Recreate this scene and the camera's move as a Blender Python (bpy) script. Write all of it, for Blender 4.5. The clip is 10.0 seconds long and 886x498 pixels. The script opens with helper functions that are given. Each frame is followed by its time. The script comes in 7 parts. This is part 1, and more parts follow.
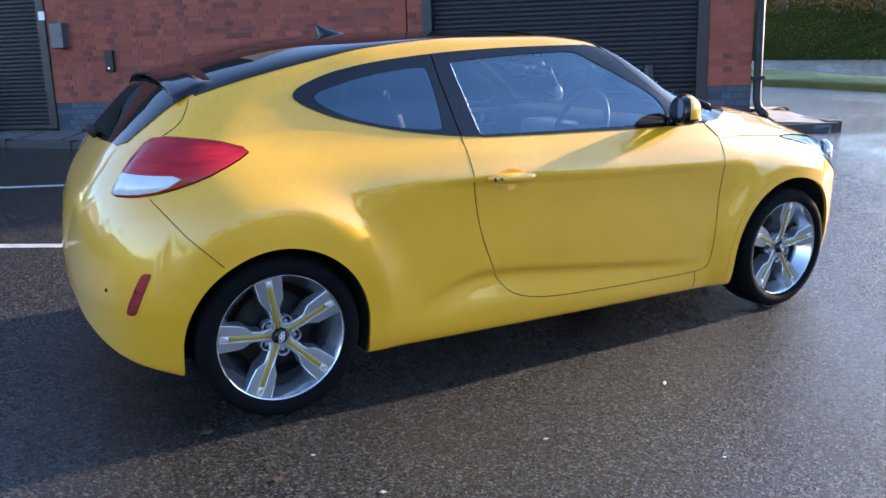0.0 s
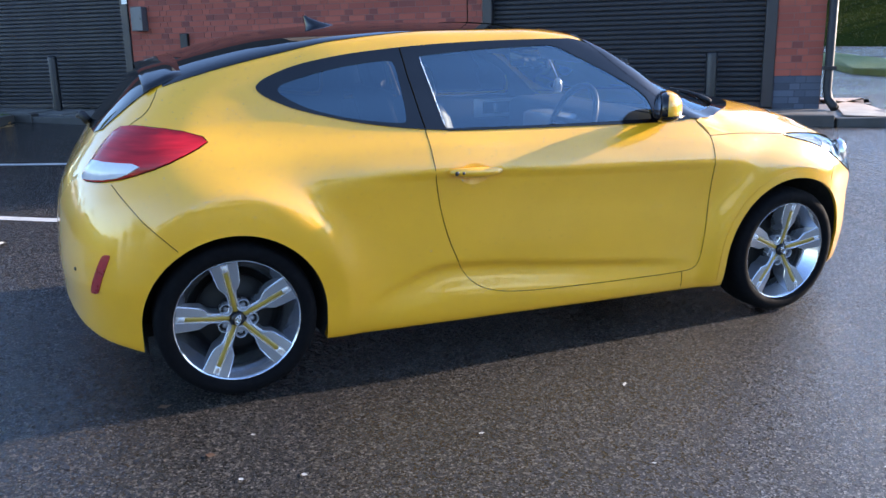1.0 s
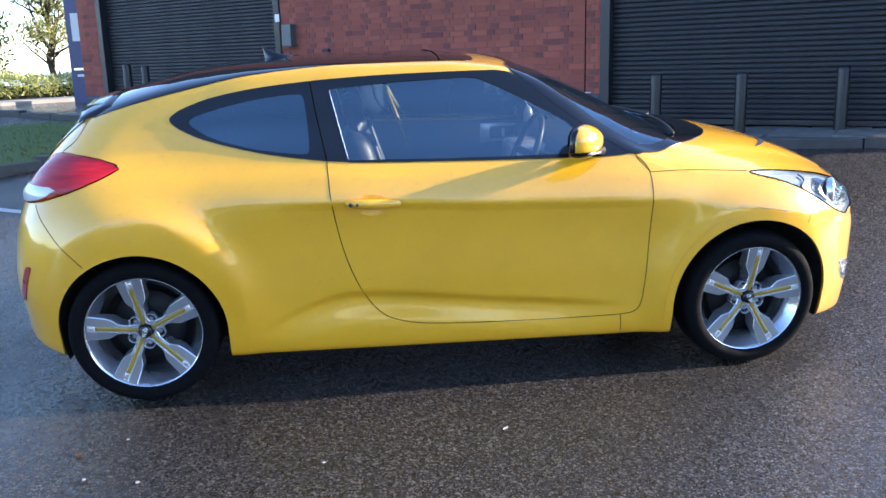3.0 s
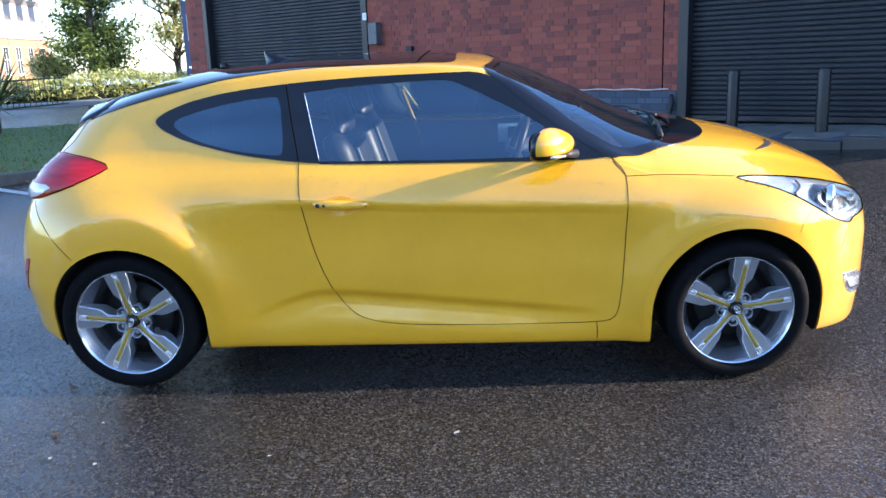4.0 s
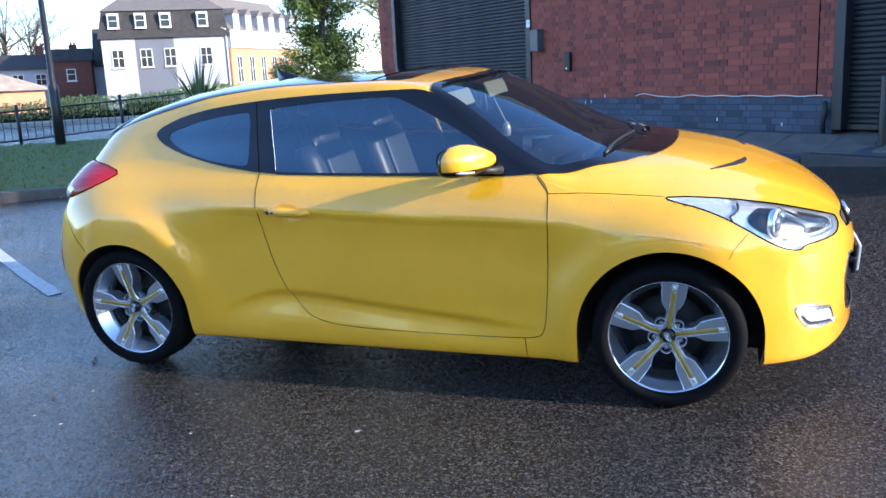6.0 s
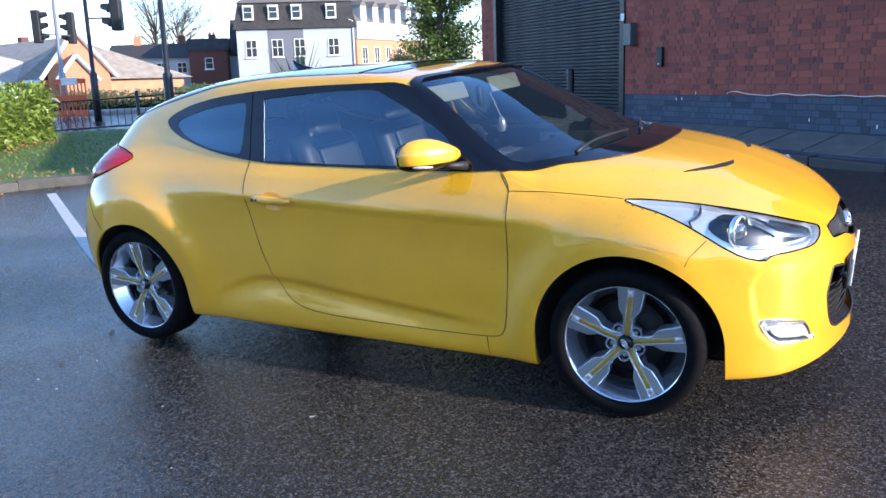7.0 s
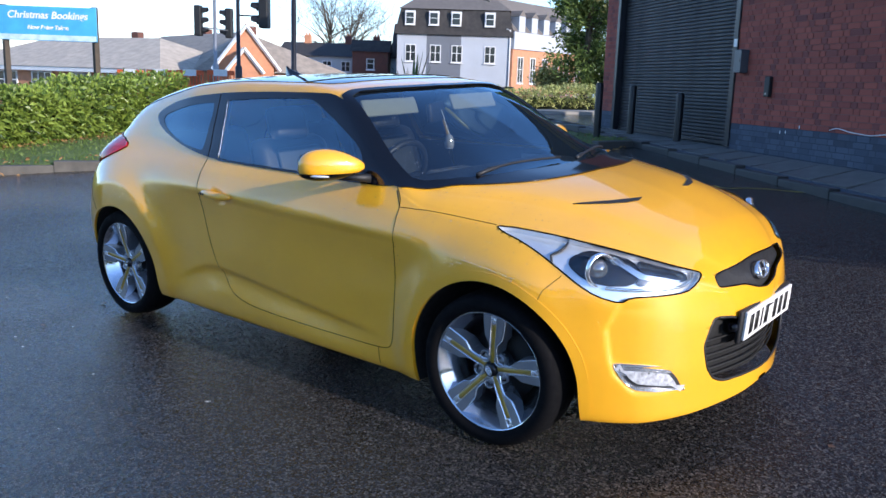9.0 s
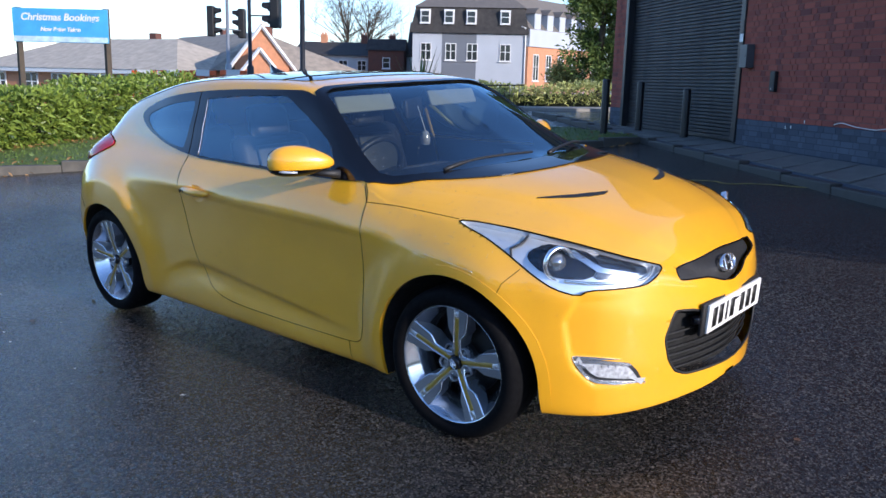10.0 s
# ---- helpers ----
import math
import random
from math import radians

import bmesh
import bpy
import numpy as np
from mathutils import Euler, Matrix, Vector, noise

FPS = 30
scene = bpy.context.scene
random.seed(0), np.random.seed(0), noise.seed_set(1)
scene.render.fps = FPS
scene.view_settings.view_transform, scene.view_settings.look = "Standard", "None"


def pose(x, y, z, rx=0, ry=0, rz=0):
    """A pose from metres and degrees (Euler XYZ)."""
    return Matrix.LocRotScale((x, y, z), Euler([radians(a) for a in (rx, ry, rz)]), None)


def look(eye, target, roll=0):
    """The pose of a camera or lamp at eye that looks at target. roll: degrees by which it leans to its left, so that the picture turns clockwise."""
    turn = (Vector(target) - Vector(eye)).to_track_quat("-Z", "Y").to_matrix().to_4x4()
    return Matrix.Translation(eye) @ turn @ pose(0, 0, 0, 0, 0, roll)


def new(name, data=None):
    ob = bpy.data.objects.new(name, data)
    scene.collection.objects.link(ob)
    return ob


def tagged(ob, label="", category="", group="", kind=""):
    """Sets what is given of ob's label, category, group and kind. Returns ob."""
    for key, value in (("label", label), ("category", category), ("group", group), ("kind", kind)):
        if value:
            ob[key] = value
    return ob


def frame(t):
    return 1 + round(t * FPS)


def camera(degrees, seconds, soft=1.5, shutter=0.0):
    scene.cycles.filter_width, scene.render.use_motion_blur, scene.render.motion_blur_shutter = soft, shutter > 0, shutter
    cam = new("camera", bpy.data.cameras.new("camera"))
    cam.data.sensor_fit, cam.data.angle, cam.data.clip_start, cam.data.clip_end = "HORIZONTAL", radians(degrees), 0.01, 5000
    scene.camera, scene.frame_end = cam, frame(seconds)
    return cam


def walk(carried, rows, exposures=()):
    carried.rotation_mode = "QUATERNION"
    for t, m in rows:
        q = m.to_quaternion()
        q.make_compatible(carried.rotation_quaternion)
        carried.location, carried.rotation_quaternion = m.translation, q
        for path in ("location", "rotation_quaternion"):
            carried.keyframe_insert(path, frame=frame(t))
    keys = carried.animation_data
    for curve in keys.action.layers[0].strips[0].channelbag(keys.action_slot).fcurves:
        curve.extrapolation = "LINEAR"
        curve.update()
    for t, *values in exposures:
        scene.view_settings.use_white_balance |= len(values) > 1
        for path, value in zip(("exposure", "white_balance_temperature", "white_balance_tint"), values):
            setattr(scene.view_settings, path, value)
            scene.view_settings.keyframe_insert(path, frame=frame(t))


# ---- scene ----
# seconds, eye, target, roll
cam = camera(56.10, 10.0)
PATH = [
    (0, (-0.832, -3.762, 1.213), (0.078, -2.032, 0.793), -1.79),
    (0.5, (-0.606, -3.834, 1.221), (0.210, -2.064, 0.771), -2.13),
    (1, (-0.348, -4.021, 1.246), (0.346, -2.201, 0.791), -1.22),
    (1.5, (-0.093, -4.074, 1.236), (0.489, -2.215, 0.784), -0.71),
    (2, (0.226, -4.128, 1.278), (0.695, -2.238, 0.819), -0.99),
    (2.5, (0.558, -4.272, 1.314), (0.906, -2.350, 0.884), -0.92),
    (4, (1.560, -4.354, 1.346), (1.469, -2.404, 0.909), -2.00),
    (4.5, (1.848, -4.307, 1.350), (1.634, -2.365, 0.921), -0.68),
    (5, (2.213, -4.306, 1.353), (1.851, -2.382, 0.945), -1.47),
    (5.5, (2.542, -4.299, 1.366), (2.043, -2.405, 0.961), -2.44),
    (7, (3.518, -3.971, 1.337), (2.591, -2.248, 0.924), -1.91),
    (7.5, (3.761, -3.800, 1.343), (2.744, -2.127, 0.933), -1.00),
    (8, (4.066, -3.692, 1.353), (2.943, -2.088, 0.948), -0.27),
    (8.5, (4.306, -3.583, 1.352), (3.101, -2.039, 0.947), -0.12),
    (9, (4.467, -3.415, 1.369), (3.229, -1.894, 0.978), 1.92),
    (9.5, (4.597, -3.334, 1.365), (3.323, -1.840, 0.985), 2.36),
    (10, (4.656, -3.295, 1.364), (3.381, -1.805, 0.968), 1.43),
]
walk(cam, [(t, look(eye, target, roll)) for t, eye, target, roll in PATH],
     [(0, 2.13, 7050, 19), (2.5, 2.33, 6850, 19), (5, 2.18, 6450, 18), (7, 1.84, 6200, 17), (8.5, 1.41, 6150, 17), (10, 1.10, 6200, 18)])

from mathutils.bvhtree import BVHTree
from mathutils.geometry import tessellate_polygon

# ---- world, sun, exposure ----
SLOPE = radians(3.0)                     # the car park falls towards the camera
SUN_AZ, SUN_EL = radians(0.3), radians(18.5)   # from straight ahead of the car

world = bpy.data.worlds.new("world")
scene.world = world
world.use_nodes = True
wn = world.node_tree.nodes
sky = wn.new("ShaderNodeTexSky")
sky.sky_type = "NISHITA"
sky.sun_disc = False
sky.sun_elevation = SUN_EL
sky.sun_rotation = radians(90.0) - SUN_AZ
sky.air_density, sky.dust_density, sky.ozone_density = 1.0, 0.3, 4.5
wn["Background"].inputs["Strength"].default_value = 0.15
world.node_tree.links.new(sky.outputs["Color"], wn["Background"].inputs["Color"])

sun_data = bpy.data.lights.new("sun", "SUN")
sun_data.energy, sun_data.angle, sun_data.color = 2.7, radians(0.6), (1.0, 0.92, 0.80)
sun = new("sun", sun_data)
sun_way = Vector((math.cos(SUN_AZ) * math.cos(SUN_EL), math.sin(SUN_AZ) * math.cos(SUN_EL), math.sin(SUN_EL)))
sun.matrix_world = look(sun_way * 60, (0, 0, 0))


# ---- materials ----
class Mat:
    """A small node-material writer."""

    def __init__(self, name):
        self.m = bpy.data.materials.new(name)
        self.m.use_nodes = True
        self.t = self.m.node_tree
        self.b = self.t.nodes["Principled BSDF"]

    def node(self, kind, **kw):
        n = self.t.nodes.new(kind)
        for k, v in kw.items():
            n.inputs[k].default_value = v
        return n

    def link(self, a, b):
        self.t.links.new(a, b)

    def coords(self, kind="Object"):
        return self.t.nodes.new("ShaderNodeTexCoord").outputs[kind]

    def noise(self, scale, detail=4.0, rough=0.55, kind="Object", stretch=None):
        n = self.node("ShaderNodeTexNoise", Scale=scale, Detail=detail, Roughness=rough)
        src = self.coords(kind)
        if stretch:
            mp = self.t.nodes.new("ShaderNodeMapping")
            mp.inputs["Scale"].default_value = stretch
            self.link(src, mp.inputs["Vector"])
            src = mp.outputs["Vector"]
        self.link(src, n.inputs["Vector"])
        return n.outputs["Fac"]

    def ramp(self, fac, stops):
        r = self.t.nodes.new("ShaderNodeValToRGB")
        while len(r.color_ramp.elements) < len(stops):
            r.color_ramp.elements.new(0.5)
        for e, (p, c) in zip(r.color_ramp.elements, stops):
            e.position, e.color = p, (*c, 1) if len(c) == 3 else c
        self.link(fac, r.inputs["Fac"])
        return r.outputs["Color"]

    def mix(self, fac, a, b, blend="MIX"):
        n = self.t.nodes.new("ShaderNodeMix")
        n.data_type, n.blend_type = "RGBA", blend
        for sock, v in ((n.inputs[0], fac), (n.inputs[6], a), (n.inputs[7], b)):
            if isinstance(v, (int, float)):
                sock.default_value = v
            elif isinstance(v, tuple):
                sock.default_value = (*v, 1)
            else:
                self.link(v, sock)
        return n.outputs[2]

    def bump(self, height, strength=0.3, distance=0.01, after=None):
        n = self.node("ShaderNodeBump", Strength=strength, Distance=distance)
        self.link(height, n.inputs["Height"])
        if after:
            self.link(after, n.inputs["Normal"])
        return n.outputs["Normal"]

    def set(self, **kw):
        for k, v in kw.items():
            sock = self.b.inputs[k.replace("_", " ")]
            if isinstance(v, tuple):
                sock.default_value = (*v, 1)
            elif isinstance(v, (int, float)):
                sock.default_value = v
            else:
                self.link(v, sock)
        return self.m


def plain(name, colour, rough=0.5, metal=0.0, vary=0.12, scale=30.0, bump=0.0, coat=0.0):
    """A paint or plastic with slight variation of tone and gloss."""
    m = Mat(name)
    n = m.noise(scale)
    dark = tuple(c * (1 - vary) for c in colour)
    m.set(Base_Color=m.ramp(n, [(0.3, dark), (0.7, colour)]), Roughness=m.ramp(n, [(0.3, (rough * 0.85,) * 3), (0.7, (min(1, rough * 1.15),) * 3)]), Metallic=metal, Coat_Weight=coat)
    if bump:
        m.set(Normal=m.bump(m.noise(scale * 6), bump, 0.004))
    return m.m


def paint_yellow():
    m = Mat("yellow_paint")
    film = m.noise(1.7, 5, 0.6)
    base = m.ramp(film, [(0.3, (0.78, 0.368, 0.010)), (0.7, (0.88, 0.420, 0.012))])
    drops = m.node("ShaderNodeTexVoronoi", Scale=170.0, Randomness=1.0)
    m.link(m.coords(), drops.inputs["Vector"])
    bead = m.ramp(drops.outputs["Distance"], [(0.0, (1, 1, 1)), (0.22, (0, 0, 0))])
    patch = m.ramp(m.noise(3.3, 3), [(0.50, (0, 0, 0)), (0.68, (1, 1, 1))])
    few = m.mix(1.0, bead, patch, "MULTIPLY")
    return m.set(Base_Color=base, Roughness=0.32, Coat_Weight=1.0, Coat_IOR=1.6, Coat_Roughness=m.ramp(film, [(0.3, (0.02,) * 3), (0.75, (0.06,) * 3)]), Normal=m.bump(few, 0.35, 0.004))


def asphalt():
    m = Mat("wet_asphalt")
    stones = m.node("ShaderNodeTexVoronoi", Scale=98.0, Randomness=1.0)
    m.link(m.coords(), stones.inputs["Vector"])
    chips = m.node("ShaderNodeTexVoronoi", Scale=205.0, Randomness=1.0)
    m.link(m.coords(), chips.inputs["Vector"])
    grain = m.noise(140, 4, 0.75)
    damp = m.noise(0.5, 6, 0.62)
    patch = m.noise(0.17, 3, 0.5)
    def one(v):
        n = m.node("ShaderNodeSeparateColor")
        m.link(v.outputs["Color"], n.inputs[0])
        return n.outputs[0]
    tone = m.ramp(one(stones), [(0.15, (0.0015, 0.0016, 0.0016)), (0.50, (0.0066, 0.0057, 0.0051)), (0.80, (0.0260, 0.0221, 0.0191)), (0.98, (0.2172, 0.1878, 0.1563))])
    tone = m.mix(0.5, tone, m.ramp(one(chips), [(0.20, (0.0015, 0.0016, 0.0016)), (0.65, (0.0087, 0.0077, 0.0066)), (0.87, (0.0398, 0.0347, 0.0297)), (0.98, (0.3982, 0.3535, 0.3047))]))
    tone = m.mix(m.ramp(damp, [(0.40, (0, 0, 0)), (0.72, (0.4, 0.4, 0.4))]), tone, (0.0077, 0.0070, 0.0074))
    tone = m.mix(m.ramp(patch, [(0.45, (0, 0, 0)), (0.7, (0.3, 0.3, 0.3))]), tone, (0.0169, 0.0125, 0.0097))
    h = m.mix(0.40, stones.outputs["Distance"], grain)
    h = m.mix(0.45, h, chips.outputs["Distance"])
    film = m.ramp(damp, [(0.30, (0.5,) * 3), (0.60, (1.0,) * 3)])
    # each wet stone has a facet of its own
    tilt = m.node("ShaderNodeVectorMath")
    tilt.operation = "MULTIPLY_ADD"
    m.link(stones.outputs["Color"], tilt.inputs[0])
    tilt.inputs[1].default_value, tilt.inputs[2].default_value = (0.44, 0.44, 0.0), (-0.22, -0.22, 0.0)
    facet = m.node("ShaderNodeVectorMath")
    m.link(m.bump(h, 0.30, 0.010), facet.inputs[0])
    m.link(tilt.outputs[0], facet.inputs[1])
    return m.set(Base_Color=tone, Roughness=0.62, Specular_IOR_Level=0.13, Normal=m.bump(h, 1.0, 0.020),
                 Coat_Weight=film, Coat_Roughness=0.085, Coat_IOR=1.50, Coat_Normal=facet.outputs[0])


YELLOW = paint_yellow()
ASPHALT = asphalt()
BLACK_GLOSS = plain("black_gloss", (0.004, 0.0045, 0.007), 0.07)
BLACK_TRIM = plain("black_trim", (0.012, 0.012, 0.013), 0.55, bump=0.1, scale=60)
RUBBER = plain("tyre_rubber", (0.0035, 0.0036, 0.0045), 0.85, bump=0.15, scale=40)
RUBBER.node_tree.nodes["Principled BSDF"].inputs["Specular IOR Level"].default_value = 0.12
DARK = plain("dark_cavity", (0.004, 0.004, 0.004), 0.9)
SEAM = plain("panel_gap", (0.006, 0.005, 0.003), 0.85)
SEAM.node_tree.nodes["Principled BSDF"].inputs["Specular IOR Level"].default_value = 0.0
CHROME = plain("chrome", (0.85, 0.86, 0.88), 0.14, 0.92, 0.05)
ALLOY = plain("machined_alloy", (0.80, 0.81, 0.83), 0.22, 0.8, 0.03, 8)
SPOKE_GREY = plain("spoke_grey", (0.27, 0.275, 0.29), 0.36, 0.45, 0.05, 8)
SPOKE_WALL = plain("spoke_wall", (0.45, 0.47, 0.51), 0.28, 0.8, 0.04, 8)
BARREL = plain("barrel_alloy", (0.58, 0.60, 0.64), 0.13, 0.95, 0.0, 3)
STEEL = plain("brake_steel", (0.030, 0.028, 0.027), 0.6, 0.5, 0.3, 30)
INSERT = plain("yellow_insert", (0.36, 0.23, 0.03), 0.35)
SEAT = plain("grey_leather", (0.018, 0.020, 0.024), 0.45, bump=0.2, scale=25)
SEAT_PALE = plain("pale_leather", (0.034, 0.040, 0.043), 0.45, bump=0.2, scale=25)
VISOR = plain("pale_visor_cloth", (0.30, 0.33, 0.30), 0.8, bump=0.1, scale=40)
DASH = plain("dashboard_plastic", (0.018, 0.019, 0.022), 0.6, bump=0.2, scale=50)
SILVER = plain("silver_plastic", (0.80, 0.82, 0.86), 0.16, 0.6, 0.04, 6)
WHITE = plain("white_plastic", (0.75, 0.75, 0.73), 0.4)
BLACK_INK = plain("black_ink", (0.01, 0.01, 0.01), 0.5)


def glass(name, tint, gloss_rough=0.0, ior=1.5, haze=0.0):
    """A thin pane: tinted straight-through light, a haze of dirt, rain and painted sky veil, and a Fresnel reflection.
    """
    m = bpy.data.materials.new(name)
    m.use_nodes = True
    t = m.node_tree
    t.nodes.remove(t.nodes["Principled BSDF"])
    out = t.nodes["Material Output"]
    tr, gl, mx, fr = (t.nodes.new(k) for k in ("ShaderNodeBsdfTransparent", "ShaderNodeBsdfGlossy", "ShaderNodeMixShader", "ShaderNodeFresnel"))
    tr.inputs["Color"].default_value = (*tint, 1)
    gl.inputs["Color"].default_value = (0.56, 0.82, 1.0, 1)      # the blue of mirrored sky, put into the gloss tint
    gl.inputs["Roughness"].default_value = gloss_rough
    fr.inputs["IOR"].default_value = ior
    df, film = t.nodes.new("ShaderNodeBsdfDiffuse"), t.nodes.new("ShaderNodeMixShader")
    # bluish diffuse stands partly for sky veiling the pane
    df.inputs["Color"].default_value = (0.42, 0.55, 0.72, 1)
    film.inputs[0].default_value = haze
    t.links.new(tr.outputs[0], film.inputs[1])
    t.links.new(df.outputs[0], film.inputs[2])
    t.links.new(fr.outputs[0], mx.inputs[0])
    t.links.new(film.outputs[0], mx.inputs[1])
    t.links.new(gl.outputs[0], mx.inputs[2])
    t.links.new(mx.outputs[0], out.inputs["Surface"])
    return m


GLASS = glass("side_glass", (0.52, 0.60, 0.62), ior=2.25, haze=0.008)
SCREEN_GLASS = glass("screen_glass", (0.36, 0.42, 0.43), ior=1.95, haze=0.012)
GLASS_DARK = glass("privacy_glass", (0.10, 0.11, 0.13), ior=2.25, haze=0.0)
GLASS_CLEAR = glass("clear_lens", (0.93, 0.95, 0.96), ior=1.45)
ROOF_GLASS = plain("roof_glass", (0.003, 0.004, 0.006), 0.03, vary=0.0)


# ---- building helpers ----
def part(name, bm, material, parent=None, label="", smooth=True):
    """Links a bmesh as one mesh object, under a thing or a part."""
    me = bpy.data.meshes.new(name)
    bm.normal_update()
    bm.to_mesh(me)
    bm.free()
    if smooth:
        me.shade_smooth()
    if material:
        for one in material if isinstance(material, (list, tuple)) else (material,):
            me.materials.append(one)
    ob = new(name, me)
    if parent:
        ob.parent = parent
    if label:
        tagged(ob, label)
    return ob


def thing(name, label, category, at=None, group="", kind=""):
    ob = new(name)
    ob.empty_display_size = 0.2
    if at is not None:
        ob.matrix_world = at
    return tagged(ob, label, category, group, kind)


def box(bm, x0, x1, y0, y1, z0, z1, bevel=0.0, m=None):
    """Adds a box, bevelled where asked, to bm."""
    r = bmesh.ops.create_cube(bm, size=1.0)
    vs = r["verts"]
    for v in vs:
        v.co = Vector(((x0 + x1) / 2 + v.co.x * (x1 - x0), (y0 + y1) / 2 + v.co.y * (y1 - y0), (z0 + z1) / 2 + v.co.z * (z1 - z0)))
    if bevel:
        es = list({e for v in vs for e in v.link_edges})
        r = bmesh.ops.bevel(bm, geom=es, offset=bevel, segments=2, affect="EDGES", profile=0.5)
        vs = list({v for f in r["faces"] for v in f.verts} | {v for v in vs if v.is_valid})
    if m is not None:
        bmesh.ops.transform(bm, matrix=m, verts=vs)
    return vs


def boxed(*args, **kw):
    bm = bmesh.new()
    box(bm, *args, **kw)
    return bm


def tube(bm, pts, radius, sides=6, cap=True, closed=False):
    """Sweeps a round section along points; radius may be one number or one per point."""
    pts = [Vector(p) for p in pts]
    n = len(pts)
    rs = radius if isinstance(radius, (list, tuple)) else [radius] * n
    rings = []
    up = None
    for i, p in enumerate(pts):
        a = pts[i - 1] if (i or closed) else pts[i]
        b = pts[(i + 1) % n] if (i < n - 1 or closed) else pts[i]
        d = (b - a).normalized()
        if up is None:
            up = Vector((0, 0, 1)) if abs(d.z) < 0.9 else Vector((1, 0, 0))
        side = d.cross(up).normalized()
        up = side.cross(d).normalized()
        rings.append([bm.verts.new(p + (side * math.cos(q) + up * math.sin(q)) * rs[i]) for q in (2 * math.pi * k / sides for k in range(sides))])
    for i in range(n if closed else n - 1):
        r, s = rings[i], rings[(i + 1) % n]
        for k in range(sides):
            bm.faces.new((r[k], r[(k + 1) % sides], s[(k + 1) % sides], s[k]))
    if cap and not closed:
        bm.faces.new(rings[0][::-1])
        bm.faces.new(rings[-1])
    return bm


def lathe(bm, prof, m=None, steps=48):
    """Turns a profile of (radius, height) about z, closed into a ring surface."""
    rings = []
    for r, h in prof:
        rings.append([bm.verts.new((r * math.cos(a), r * math.sin(a), h)) for a in (2 * math.pi * k / steps for k in range(steps))])
    for p, q in zip(rings, rings[1:]):
        for k in range(steps):
            bm.faces.new((p[k], p[(k + 1) % steps], q[(k + 1) % steps], q[k]))
    if m is not None:
        bmesh.ops.transform(bm, matrix=m, verts=[v for r in rings for v in r])
    return bm


def pchip(xs, ys, q):
    """Monotone cubic interpolation."""
    xs, ys, q = (np.asarray(a, float) for a in (xs, ys, q))
    h, d = np.diff(xs), np.diff(ys) / np.diff(xs)
    m = np.zeros_like(ys)
    m[0], m[-1] = d[0], d[-1]
    for i in range(1, len(xs) - 1):
        if d[i - 1] * d[i] > 0:
            w1, w2 = 2 * h[i] + h[i - 1], h[i] + 2 * h[i - 1]
            m[i] = (w1 + w2) / (w1 / d[i - 1] + w2 / d[i])
    i = np.clip(np.searchsorted(xs, q) - 1, 0, len(xs) - 2)
    t = np.clip((q - xs[i]) / h[i], 0, 1)
    return (2 * t**3 - 3 * t**2 + 1) * ys[i] + (t**3 - 2 * t**2 + t) * h[i] * m[i] + (-2 * t**3 + 3 * t**2) * ys[i + 1] + (t**3 - t**2) * h[i] * m[i + 1]


def keyed(pairs, q):
    return pchip([p[0] for p in pairs], [p[1] for p in pairs], q)


# ---- the car's outer surface, in the car's own frame: x ahead from the rear axle, y to its left ----
XR, XF, W = -0.652, 3.475, 0.892
AXLE_Z = 0.313
ARCHES = ((0.0, 0.348), (2.656, 0.371))        # the wheel openings: middle and radius
Z_SILL = [(XR, .44), (-.62, .34), (-.53, .265), (-.40, .225), (-.3, .20), (.35, .18), (2.3, .172), (2.98, .182), (3.2, .178), (3.33, .185), (3.42, .198), (3.455, .205), (XF, .218)]
Z_MID = [(XR, .55), (-.635, .68), (-.60, .78), (-.53, .90), (-.455, 1.01), (-.36, 1.115), (-.25, 1.215), (-.16, 1.255), (0, 1.305), (.25, 1.36), (.5, 1.385), (.9, 1.40), (1.3, 1.398), (1.55, 1.38), (1.72, 1.345), (2.0, 1.235), (2.3, 1.09), (2.42, 1.045), (2.6, 1.02), (2.87, .968), (3.137, .874), (3.3, .785), (3.4, .705), (3.44, .65), (XF, .53)]
Z_SHOULDER = [(XR, .49), (-.6, .66), (-.4, .79), (-.2, .82), (.3, .835), (.9, .83), (1.4, .805), (2.2, .78), (2.65, .74), (2.95, .68), (3.2, .60), (3.4, .52), (XF, .47)]
Z_BELT = [(XR, .51), (-.6, .74), (-.5, .86), (-.3, .96), (0, .995), (.5, 1.0), (.9, .995), (2.1, .962), (2.3, .905), (2.64, .872), (2.95, .832), (3.15, .775), (3.3, .72), (3.4, .645), (3.44, .59), (XF, .49)]
K_BELT = [(XR, .85), (-.4, .86), (-.2, .85), (0, .84), (.9, .90), (2.1, .90), (2.3, .925), (2.64, .905), (2.95, .905), (3.3, .87), (XF, .8)]
Z_RAIL = [(XR, .53), (-.6, .765), (-.5, .92), (-.35, 1.06), (-.2, 1.165), (-.08, 1.215), (.25, 1.30), (.5, 1.345), (.9, 1.372), (1.3, 1.372), (1.55, 1.35), (1.7, 1.29), (1.85, 1.19), (2.0, 1.085), (2.15, 1.0), (2.3, .965), (2.45, .958), (2.64, .945), (2.95, .895), (3.15, .83), (3.3, .755), (3.4, .68), (3.44, .625), (XF, .51)]
K_RAIL = [(XR, .6), (-.5, .62), (-.3, .64), (-.1, .655), (.25, .665), (.5, .672), (.9, .67), (1.55, .67), (1.7, .70), (1.85, .75), (2.0, .79), (2.15, .83), (2.3, .83), (2.45, .79), (2.64, .70), (2.95, .62), (3.3, .6), (XF, .5)]
